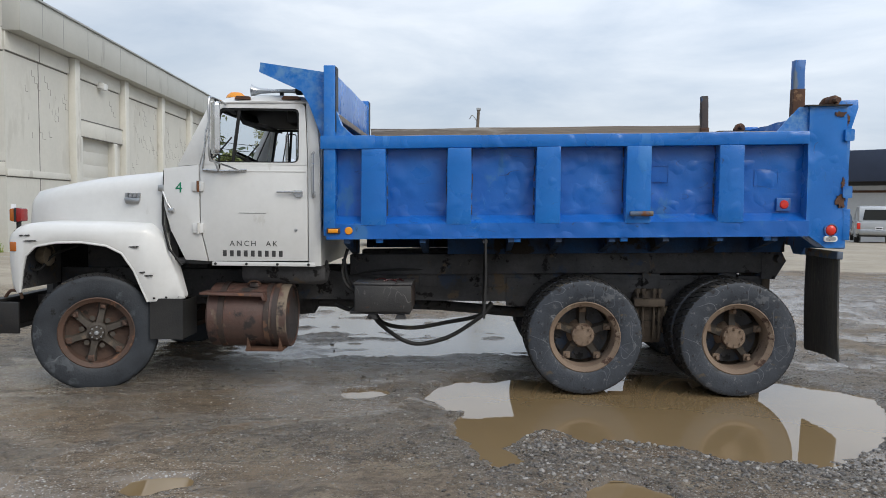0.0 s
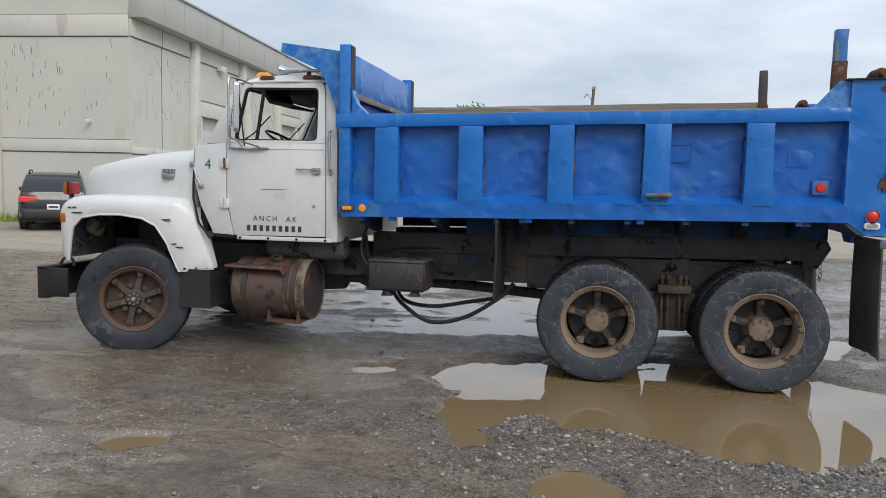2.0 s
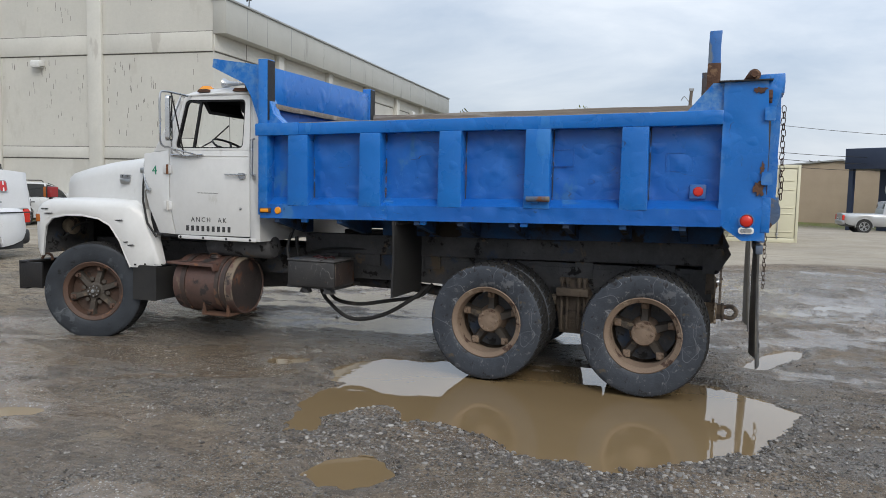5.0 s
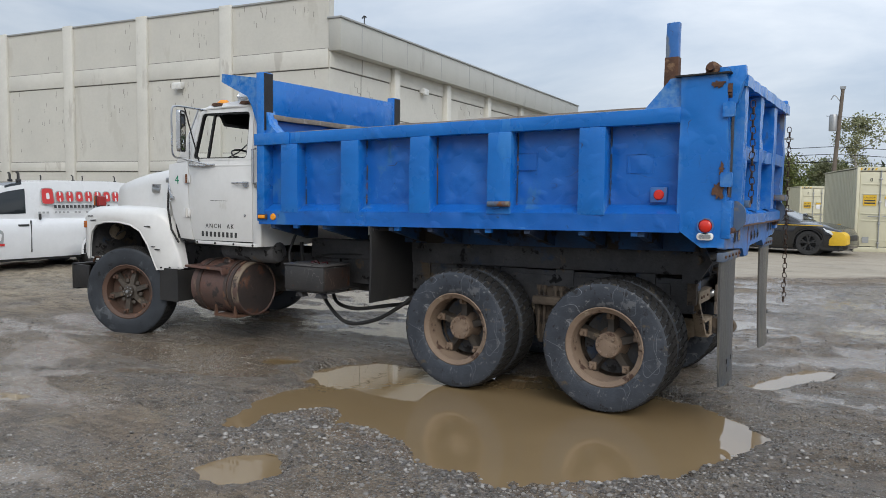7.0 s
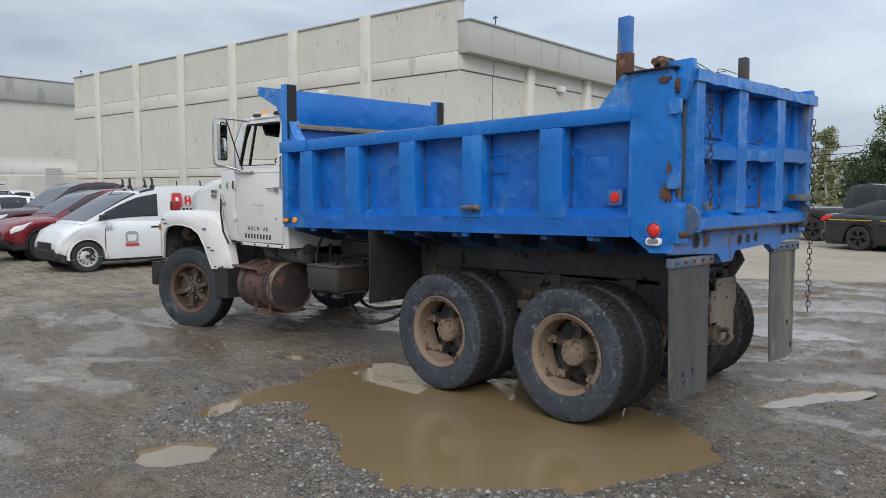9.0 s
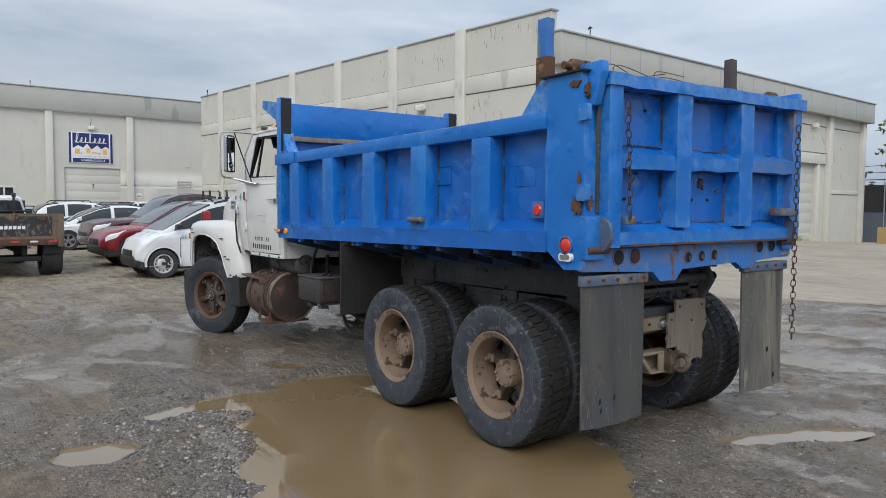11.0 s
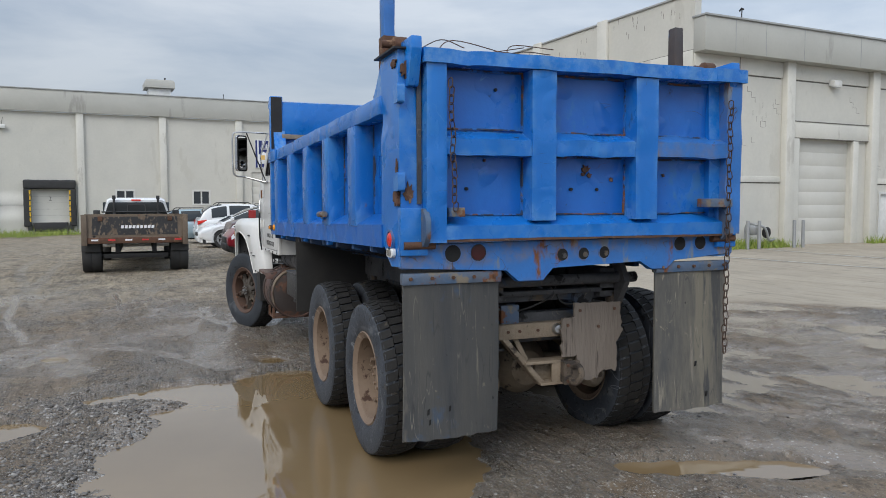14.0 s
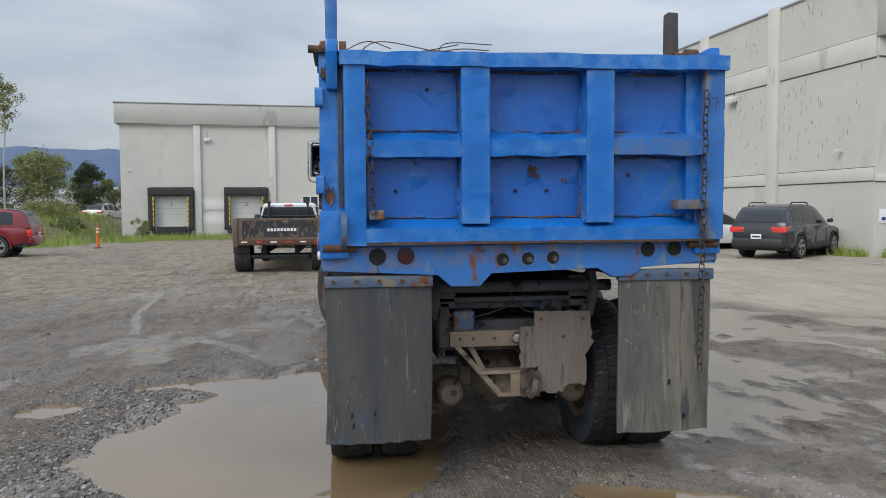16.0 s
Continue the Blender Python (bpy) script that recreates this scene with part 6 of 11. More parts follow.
    r = part("round_marker", lean(bm), "amber", body, "round amber reflector")
    if sy > 0:
        r.matrix_basis = pose(0, 2 * W, 0) @ Matrix.Diagonal((1, -1, 1, 1))
    # clips under the sill
    for x in (-0.27, 0.9, 1.8, 3.0):
        part("sill_clip", lean(box(bmx(), x - 0.03, x + 0.03, sy * (W - 0.05) - 0.02, sy * (W - 0.05) + 0.02, 1.30, 1.335, 0.004)), "blue", body)
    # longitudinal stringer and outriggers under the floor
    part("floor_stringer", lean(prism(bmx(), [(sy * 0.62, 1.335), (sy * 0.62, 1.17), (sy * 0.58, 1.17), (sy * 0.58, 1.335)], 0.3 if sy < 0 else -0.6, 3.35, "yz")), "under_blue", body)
    for x in (-0.55, 0.1, 0.85, 1.25, 1.7, 2.15, 2.6, 3.05):
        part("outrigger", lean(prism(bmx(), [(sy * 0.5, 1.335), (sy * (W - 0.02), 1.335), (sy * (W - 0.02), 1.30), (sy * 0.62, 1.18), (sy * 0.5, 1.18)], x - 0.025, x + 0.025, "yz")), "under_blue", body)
peg = part("tarp_peg", lean(cyl(bmx(), (1.83, -W - 0.035, 1.535), (2.02, -W - 0.035, 1.535), 0.022, seg=14)), "flapblue", body, "short welded pipe stub")
part("peg_bracket", lean(box(bmx(), 1.86, 1.93, -W - 0.03, -W, 1.5, 1.55, 0.005)), "blue", peg)
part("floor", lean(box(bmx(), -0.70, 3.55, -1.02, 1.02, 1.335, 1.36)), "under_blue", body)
for x0, z0 in ((1.98, 1.80), (2.78 + 0.12, 1.76)):
    bm = ring(bmx(), [(x0, z0), (x0 + 0.2, z0), (x0 + 0.2, z0 + 0.14), (x0, z0 + 0.14)], [(x0 + 0.004, z0 + 0.004), (x0 + 0.196, z0 + 0.004), (x0 + 0.196, z0 + 0.136), (x0 + 0.004, z0 + 0.136)], -WS - 0.005, -WS + 0.02)
    part("weld_patch", lean(bm), "blue_sheet", body)
# front wall, cab shield and side plates
bm = cut(box(bmx(), -0.70, -0.68, -1.08, 1.08, 1.36, 2.33), 1, 0.3)
part("front_wall", dent(bm, 0.01, 2.0, 3.0, (1, 0, 0)), "blue_sheet", body)
for sy in (-1, 1):
    part("front_post", box(bmx(), -0.745, -0.645, min(sy * 1.02, sy * 1.15), max(sy * 1.02, sy * 1.15), 1.33, 2.765, 0.008), "blue", body)
    part("post_face", box(bmx(), -0.645, -0.64, min(sy * 1.03, sy * 1.145), max(sy * 1.03, sy * 1.145), 2.21, 2.755), "blacksteel", body)
    bm = prism(bmx(), [(-1.30, 2.80), (-1.31, 2.72), (-0.95, 2.56), (-0.885, 2.45), (-0.78, 2.18), (-0.745, 2.18), (-0.745, 2.72)], sy * 1.055, sy * 1.07, "xz")
    part("shield_side", bm, "blue", body)
    part("post_foot", prism(bmx(), [(-0.645, 2.40), (-0.60, 2.27), (-0.50, 2.18), (-0.645, 2.18)], sy * 1.0, sy * 1.12), "blue", body)
bm = prism(bmx(), [(-1.30, 2.80), (-0.70, 2.715), (-0.70, 2.70), (-1.30, 2.785)], -1.055, 1.055, "xz")
part("cab_shield", dent(cut(bm, 1, 0.3), 0.006, 2.0, 7.0, (0, 0, 1)), "blue", body, "sloping blue cab shield plate")
bm = cut(box(bmx(), -0.675, -0.655, -1.02, 1.02, 2.36, 2.70, 0.003), 1, 0.25)
part("head_board", dent(bm, 0.008, 2.5, 5.0, (1, 0, 0.3)), "blue", body, "scratched blue head board")
part("head_plank", dent(cut(box(bmx(), -0.665, -0.62, -1.03, 1.03, 2.315, 2.365, 0.004), 1, 0.3), 0.006, 3, 1), "wood", body, "weathered plank under the head board")
bm = cut(box(bmx(), -0.62, 3.10, 1.06, 1.11, 2.215, 2.49, 0.006), 0, 0.4)
part("side_board", lean(dent(bm, 0.012, 1.5, 8.0, (0, 0.6, 1))), "wood", body, "grey weathered side board")
bm = cut(box(bmx(), -0.62, 3.08, -1.10, -1.06, 2.17, 2.215, 0.004), 0, 0.4)
part("side_board", lean(bm), "wood", body)

rs = random.Random(18)
for x, z, rx_, rz_ in ((3.575, 1.63, 0.045, 0.07), (3.59, 1.76, 0.018, 0.07), (3.55, 2.345, 0.05, 0.028)  ):
    ns = [rs.uniform(0.45, 1.1) for _ in range(26)]
    bm = prism(bmx(), [(x + rx_ * ns[i] * math.cos(2 * math.pi * i / 26), z + rz_ * ns[i] * math.sin(2 * math.pi * i / 26)) for i in range(26)], -W + 0.02, -W + 0.001)
    part("rust_stain", lean(bm), "rust", body, "flaking rust stain on the corner post")
for y, z, ry_, rz_ in ((-1.09, 1.64, 0.035, 0.06), (-1.10, 2.3, 0.03, 0.05)):
    ns = [rs.uniform(0.45, 1.1) for _ in range(26)]
    bm = prism(bmx(), [(y + ry_ * ns[i] * math.cos(2 * math.pi * i / 26), z + rz_ * ns[i] * math.sin(2 * math.pi * i / 26)) for i in range(26)], 3.60, 3.632, "yz")
    part("rust_stain", lean(bm), "rust", body, "flaking rust stain on the corner post")

# -- tailgate --
gate = thing("tailgate")
gate.parent = truck
tagged(gate, "blue tailgate with six recessed panels and rust stains")
GL, GR, GX = -1.01, 1.145, 3.70


def bar(name, y0, y1, z0, z1, x0, x1, seed, step=0.14, mate="blue"):
    bm = box(bmx(), x0, x1, y0, y1, z0, z1)
    cut(bm, 1 if y1 - y0 > z1 - z0 else 2, 0.05)
    cut(bm, 2 if y1 - y0 > z1 - z0 else 1, 0.05)
    dent(bm, 0.004, 3.5, seed, (1, 0.5, 0.4))
    knock(bm, 0, 1, 9, int(seed * 10), (0.003, 0.010), (0.03, 0.06))
    return part(name, bm, mate, gate)


bm = cut(cut(box(bmx(), 3.565, 3.58, GL + 0.03, GR - 0.03, 1.45, 2.40), 1, 0.055), 2, 0.055)
part("gate_sheet", knock(dent(bm, 0.006, 2.0, 11.0, (1, 0, 0)), 0, 1, 30, 33, (0.002, 0.007), (0.05, 0.11)), "blue_sheet", gate)
bar("gate_post", GL, GL + 0.115, 1.415, 2.385, 3.59, GX, 1.0, 0.12)
bar("gate_post", GR - 0.115, GR, 1.43, 2.41, 3.59, GX - 0.01, 2.0, 0.12, "blue_worn")
bm = cut(prism(bmx(), [(GL - 0.02, 2.375), (GR + 0.015, 2.385), (GR + 0.015, 2.465), (GL - 0.02, 2.45)], 3.58, GX + 0.02, "yz"), 1, 0.05)
knock(bm, 2, 1, 10, 44, (0.003, 0.009), (0.04, 0.09))
part("top_bar", knock(dent(bm, 0.004, 3.0, 3.3, (1, 0, 0.7)), 0, 1, 12, 45, (0.003, 0.009), (0.04, 0.08)), "blue", gate)
for y0, y1, s in ((-0.375, -0.22, 5.1), (0.33, 0.485, 6.2)):
    bar("upright_bar", y0, y1, 1.53, 2.376, 3.57, GX + 0.004, s, 0.10)
for k, (y0, y1) in enumerate(((GL + 0.115, -0.375), (-0.22, 0.33), (0.485, GR - 0.115), (GL + 0.115, GR - 0.115))):
    for nm, zb, zt, zl in ((("middle_bar", 1.895, 1.985, 2.035),) if k < 3 else (("bottom_bar", 1.43, 1.505, 1.56),)):
        up = 0.008 * (k % 3)
        bm = prism(bmx(), [(3.57, zb + up), (GX - 0.006, zb + up), (GX - 0.004, zt + up), (3.575, zl + up)], y0, y1, "xz")
        cut(bm, 1, 0.045)
        cut(bm, 0, 0.05)
        knock(bm, 2, 1, 7, int(zb * 100) + k, (0.004, 0.012), (0.03, 0.06))
        part(nm, knock(dent(bm, 0.004, 4.0, 7.0 + k + zb, (0.9, 0, 0.8)), 0, 1, 6, 60 + k, (0.003, 0.010), (0.03, 0.06)), "blue_worn" if k == 2 else "blue", gate)
rs = random.Random(8)
for y, z, s in ((0.05, 1.83, 0.034), (0.075, 1.795, 0.018), (0.03, 1.80, 0.012), (0.23, 1.77, 0.016), (-0.62, 1.87, 0.010), (0.62, 1.80, 0.012)):
    ns = [s * rs.uniform(0.45, 1.15) for _ in range(18)]
    bm = prism(bmx(), [(y + ns[i] * math.cos(2 * math.pi * i / 18), z + ns[i] * 0.85 * math.sin(2 * math.pi * i / 18)) for i in range(18)], 3.572, 3.5925, "yz")
    part("rust_spot", bm, "rust", gate)
# small dark discs paint the shaded insides of bolt holes
for y, z in ((-0.73, 1.71), (-0.05, 1.71), (0.13, 1.71), (-0.55, 2.27)):
    part("bolt_hole_disc", cyl(bmx(), (3.57, y, z), (3.5915, y, z), 0.010, seg=10), "dark", gate)
# strips paint contact shade and corner grime round the recessed panels
for y0, y1 in ((GL + 0.115, -0.375), (-0.22, 0.33), (0.485, GR - 0.115)):
    for z0, z1 in ((1.56, 1.905), (2.04, 2.376)):
        for a0, a1, b0, b1 in ((y0, y0 + 0.009, z0, z1), (y1 - 0.009, y1, z0, z1), (y0, y1, z1 - 0.012, z1), (y0, y1, z0, z0 + 0.008)):
            bm = cut(box(bmx(), 3.572, 3.592, a0, a1, b0, b1), 1 if a1 - a0 > b1 - b0 else 2, 0.05)
            part("panel_shade_seam", dent(bm, 0.006, 9.0, y0 + z0 + a1, (0.3, 1, 1)), "seam", gate)
part("bottom_rust", dent(cut(box(bmx(), 3.62, GX - 0.004, GL + 0.06, GR - 0.06, 1.418, 1.431), 1, 0.05), 0.005, 8, 3), "rust", gate, "rust line under the bottom bar")
part("chain_catch", box(bmx(), 3.62, GX + 0.03, -0.88, -0.80, 1.555, 1.605, 0.004), "flapblue", gate)
part("chain_catch", box(bmx(), 3.62, GX + 0.05, 0.86, 1.03, 1.60, 1.655, 0.004), "flapblue", gate)


def chain(name, top, n, pitch, drift, parent, label):
    """A hanging chain of real links."""
    t = thing(name)
    t.parent = parent
    tagged(t, label)
    bm = lathe(bmx(), [(0.0165, -0.0045), (0.0195, 0), (0.0165, 0.0045), (0.0125, 0)], axis="y", seg=14, closed=True)
    for v in bm.verts:
        v.co.z += 0.011 if v.co.z > 0 else -0.011
    first = part("link", bm, "chain", t)
    for i in range(n):
        m = pose(top[0] + drift[0] * i + 0.003 * math.sin(i * 2.1), top[1] + drift[1] * i + 0.004 * math.sin(i * 1.3), top[2] - pitch * i, 0, 12 * math.sin(i), 90 * (i % 2) + 20)
        if i == 0:
            first.matrix_basis = m
        else:
            again(first, t, m)
    return t


chain("gate_chain", (GX + 0.03, GL + 0.125, 2.27), 16, 0.044, (0.0008, 0.0015), truck, "short rusty chain hanging on the tailgate")
chain("spread_chain", (GX + 0.04, GR - 0.135, 2.24), 36, 0.044, (0.0006, -0.001), truck, "long rusty chain hanging past the mud flap")

# -- sill, mud flaps and the tail of the frame --
bm = bmx()
SILL = [(-1.135, 1.27), (-0.50, 1.25), (-0.43, 1.175), (-0.26, 1.175), (-0.20, 1.255), (0.42, 1.275), (0.50, 1.215), (0.62, 1.215), (0.68, 1.275), (1.14, 1.30), (1.14, 1.425), (-1.135, 1.405)]
prism(bm, SILL, 3.58, 3.635, "yz", 0.006, 1)
sill = part("rear_sill", dent(bm, 0.003, 3, 2), "blue_worn", truck, "blue rear sill plate with round light holes")
# near-black discs on the plate stand for the holes' shaded depth
for y, z, r in ((-0.835, 1.35, 0.048), (-0.68, 1.352, 0.048), (-0.135, 1.325, 0.036), (0.01, 1.328, 0.036), (0.155, 1.332, 0.036), (0.715, 1.372, 0.044), (0.875, 1.376, 0.044)):
    h = part("light_hole_disc", cyl(bmx(), (3.62, y, z), (3.6375, y, z), r, seg=22), "dark", sill, "dark disc for the shaded inside of an empty light hole")
    part("hole_rim", lathe(bmx(), [(r, -0.0005), (r + 0.006, 0.0), (r + 0.006, 0.004), (r, 0.004)], (3.6355, y, z), "x", 22, closed=True), "blue_worn", h)
    if r < 0.04:
        part("socket", cyl(bmx(), (3.638, y + 0.01, z - 0.005), (3.643, y + 0.01, z - 0.005), r * 0.45, seg=14), "grime", h)
# a dark strip paints the shaded gap; none is cut here
for sy in (-1,):
    part("gap_shade_strip", lean(box(bmx(), 3.622, 3.636, sy * 1.03 - 0.012, sy * 1.03 + 0.012, 1.58, 2.36)), "grime", body, "dark strip standing for the shaded gap beside the tailgate")
part("red_insert", cyl(bmx(), (3.638, -0.68, 1.352), (3.640, -0.68, 1.352), 0.042, seg=20), "darkred", sill)


def mud_flap(y0, y1, z0, z1, seed, label, mate="flap"):
    bm = box(bmx(), 3.588, 3.602, y0, y1, z0, z1)
    cut(bm, 1, 0.045), cut(bm, 2, 0.1)
    r = random.Random(seed)
    for v in bm.verts:
        t = (v.co.y - y0) / (y1 - y0)
        k = (z1 - v.co.z) / (z1 - z0)
        v.co.x += 0.035 * math.sin(t * math.pi * 1.1 + 0.2) * (0.3 + 0.7 * k) + 0.02 * k * k
        v.co.y += 0.012 * k * math.sin(3 * k + seed)
        if v.co.z < z0 + 0.005:
            v.co.z += 0.012 * r.random()
    f = part("mud_flap", bm, mate, truck, label)
    part("flap_clamp", box(bmx(), 3.575, 3.625, y0 - 0.005, y1 + 0.008, z1 - 0.035, z1 + 0.03, 0.006), "flapblue", f, "scuffed steel clamp bar")
    for i in range(5):
        y = y0 + 0.04 + (y1 - y0 - 0.08) * i / 4
        part("clamp_bolt", cyl(bmx(), (3.62, y, z1), (3.635, y, z1), 0.011, seg=6), "rust", f)
    for i in range(4):
        y, z = y0 + (y1 - y0) * r.random(), z0 + 0.03 + 0.25 * r.random()
        part("tear", prism(bmx(), [(y, z), (y + 0.012, z + 0.006), (y + 0.014, z + 0.035), (y + 0.003, z + 0.03)], 3.640, 3.648, "yz"), "dark", f)
    return f


mud_flap(-1.12, -0.535, 0.31, 1.215, 1, "stiff mud-streaked grey rubber flap")
mud_flap(0.555, 1.12, 0.30, 1.225, 2, "pale mud-coated rubber flap with vertical streaks", "flappale")
bm = box(bmx(), 3.22, 3.30, -0.46, 0.49, 1.045, 1.075, 0.006)
part("tail_member", box(bm, 3.22, 3.235, -0.46, 0.49, 1.0, 1.05), "grime", truck)
for y0, y1 in ((-0.45, -0.39), (0.44, 0.49)):
    part("tail_upright", box(bmx(), 3.23, 3.30, y0, y1, 0.77, 1.045, 0.006), "mudbrown", truck)
bm = bmx()
box(bm, 3.30, 3.315, -0.39, 0.08, 0.775, 0.87, 0.004)
box(bm, 3.22, 3.30, -0.39, 0.08, 0.855, 0.87, 0.004)
hb = part("hitch_beam", bm, "mudsteel", truck, "mud-coated rear cross beam")
part("work_light", lathe(bmx(), [(0.0, 0.028), (0.026, 0.024), (0.034, 0.010), (0.036, -0.004), (0.0, -0.004)], (3.318, 0.02, 0.825), "x", 20), "chrome", hb, "clouded round reversing light")
for y in (-0.33, -0.25, -0.12):
    part("beam_bolt", cyl(bmx(), (3.314, y, 0.825), (3.325, y, 0.825), 0.010, seg=6), "rust", hb)
bm = prism(bmx(), [(-0.365, 0.775), (-0.325, 0.775), (-0.065, 0.485), (-0.095, 0.47)], 3.30, 3.312, "yz", 0.002)
prism(bm, [(-0.365, 0.775), (-0.355, 0.775), (-0.09, 0.472), (-0.10, 0.470)], 3.24, 3.30, "yz")
part("hitch_brace", bm, "mudsteel", truck)
part("hitch_brace", prism(bmx(), [(-0.28, 0.775), (-0.245, 0.775), (-0.165, 0.63), (-0.20, 0.625)], 3.27, 3.285, "yz", 0.002), "mudsteel", truck)
bm = bmx()
box(bm, 3.22, 3.33, -0.21, 0.13, 0.605, 0.625, 0.004)
box(bm, 3.22, 3.33, -0.10, 0.13, 0.465, 0.485, 0.004)
box(bm, 3.22, 3.24, -0.10, 0.13, 0.48, 0.61)
prism(bm, [(-0.02, 0.485), (0.13, 0.485), (0.13, 0.605), (-0.02, 0.605)], 3.315, 3.33, "yz", 0.003)
part("hitch_channel", bm, "mudsteel", truck)
bm = box(bmx(), 3.37, 3.395, 0.03, 0.145, 0.475, 0.625, 0.006)
box(bm, 3.33, 3.37, 0.04, 0.135, 0.485, 0.615)
hk = part("pintle_plate", bm, "mudbrown", truck)
for y in (0.055, 0.12):
    for z in (0.50, 0.60):
        part("plate_bolt", cyl(bmx(), (3.394, y, z), (3.408, y, z), 0.011, seg=6), "rust", hk)
bm = tube(bmx(), curve_pts([(3.39, 0.075, 0.51), (3.46, 0.075, 0.50), (3.50, 0.09, 0.55), (3.46, 0.10, 0.60), (3.39, 0.10, 0.59)], 5), 0.020, 8)
part("pintle_hook", bm, "mudbrown", hk)
rr = random.Random(3)
outline = []
for (ya, za), (yb, zb), jag in (((0.12, 0.99), (0.46, 0.985), 0.004), ((0.46, 0.985), (0.482, 0.80), 0.010), ((0.482, 0.80), (0.44, 0.71), 0.012), ((0.44, 0.71), (0.43, 0.53), 0.018), ((0.43, 0.53), (0.36, 0.55), 0.012), ((0.36, 0.55), (0.30, 0.495), 0.014), ((0.30, 0.495), (0.145, 0.49), 0.010), ((0.145, 0.49), (0.145, 0.65), 0.004), ((0.145, 0.65), (0.03, 0.645), 0.008), ((0.03, 0.645), (0.03, 0.895), 0.010), ((0.03, 0.895), (0.12, 0.90), 0.004), ((0.12, 0.90), (0.12, 0.99), 0.004)):
    n_ = max(2, int(math.hypot(yb - ya, zb - za) / 0.025))
    for i in range(n_):
        t_ = i / n_
        outline.append((ya + (yb - ya) * t_ + rr.uniform(-jag, jag), za + (zb - za) * t_ + rr.uniform(-jag, jag)))
sb = part("splash_board", prism(bmx(), outline, 3.345, 3.363, "yz"), M["board"], truck, "broken mud-grey splash board")
for y, z in ((0.16, 0.94), (0.42, 0.94), (0.30, 0.83), (0.07, 0.85)):
    part("board_bolt", cyl(bmx(), (3.362, y, z), (3.372, y, z), 0.010, seg=6), "rust", sb)
for y, z in ((-0.36, 0.44), (0.45, 0.44)):
    bm = lathe(bmx(), [(0.0, 0.13), (0.06, 0.13), (0.085, 0.10), (0.09, 0.04), (0.09, -0.03), (0.075, -0.06), (0.0, -0.065)], (2.99, y, z), "x", 22)
    bc = part("brake_chamber", bm, "mudsteel", truck, "mud-coated brake chamber")
    part("chamber_band", lathe(bmx(), [(0.09, 0.0), (0.098, 0.0), (0.098, 0.025), (0.09, 0.025)], (2.99, y, z), "x", 22, closed=True), "rust", bc)
    part("chamber_cap", cyl(bmx(), (3.115, y + 0.02, z + 0.01), (3.135, y + 0.02, z + 0.01), 0.02, seg=12), "mudbrown", bc)
    part("chamber_hose", tube(bmx(), curve_pts([(3.10, y + 0.02, z + 0.05), (3.14, y + 0.05, z + 0.14), (3.05, y + 0.03, z + 0.30)], 6), 0.010, 6), "black", bc)
for pts, r in (([(3.25, -0.05, 1.15), (3.30, 0.0, 1.05), (3.28, -0.12, 0.98), (3.29, -0.25, 0.95)], 0.006), ([(3.2, 0.05, 1.18), (3.28, 0.06, 1.0), (3.3, 0.2, 0.97)], 0.006), ([(3.2, 0.5, 1.25), (3.28, 0.47, 1.1), (3.26, 0.5, 1.02)], 0.012)):
    part("air_line", tube(bmx(), curve_pts(pts, 6), r, 6), "black", truck)
part("valve", box(bmx(), 3.20, 3.29, -0.365, -0.235, 0.868, 0.99, 0.012), "flapblue", truck, "pale blue air valve")
part("air_reservoir", lathe(bmx(), [(0.0, 3.05), (0.07, 3.06), (0.085, 3.1), (0.085, 3.22), (0.07, 3.26), (0.0, 3.27)], (0, 0.25, 1.01), "x", 18), "grime", truck)
part("hinge_crossbar", cyl(bmx(), (3.33, -0.6, 1.14), (3.33, 0.6, 1.14), 0.035, seg=12), "grime", truck)
for sy in (-1, 1):
    part("hinge_plate", prism(bmx(), [(3.2, 0.95), (3.32, 0.95), (3.42, 1.12), (3.36, 1.24), (3.2, 1.2)], sy * 0.46, sy * 0.50, "xz"), "grime", truck)
# dry twigs caught behind the gate
for k in range(6):
    y0 = -1.05 + 0.11 * k
    pts = [(3.55 + rnd.uniform(-0.05, 0.1), y0, 2.44), (3.58, y0 + rnd.uniform(0.05, 0.3), 2.48 + rnd.uniform(0, 0.05)), (3.6, y0 + rnd.uniform(0.2, 0.5), 2.475 + rnd.uniform(-0.02, 0.06))]
    tw = new("dry_twig")
    tw.matrix_world = pose(0, TY, 0)
    tagged(tw, "thin dry brown twig caught on the tailgate", "twig", "twigs on the tailgate")
    part("stem", tube(bmx(), curve_pts(pts, 6), 0.003, 5), "rimdark", tw)

# -- cab --
cab = thing("cab")
cab.parent = truck
tagged(cab, "white steel cab with open side windows")


def tuck(bm):
    """The cab's sides lean in above the window sills."""
    for v in bm.verts:
        if v.co.z > 1.95:
            v.co.y *= 1 - 0.13 * (v.co.z - 1.95)
    return bm


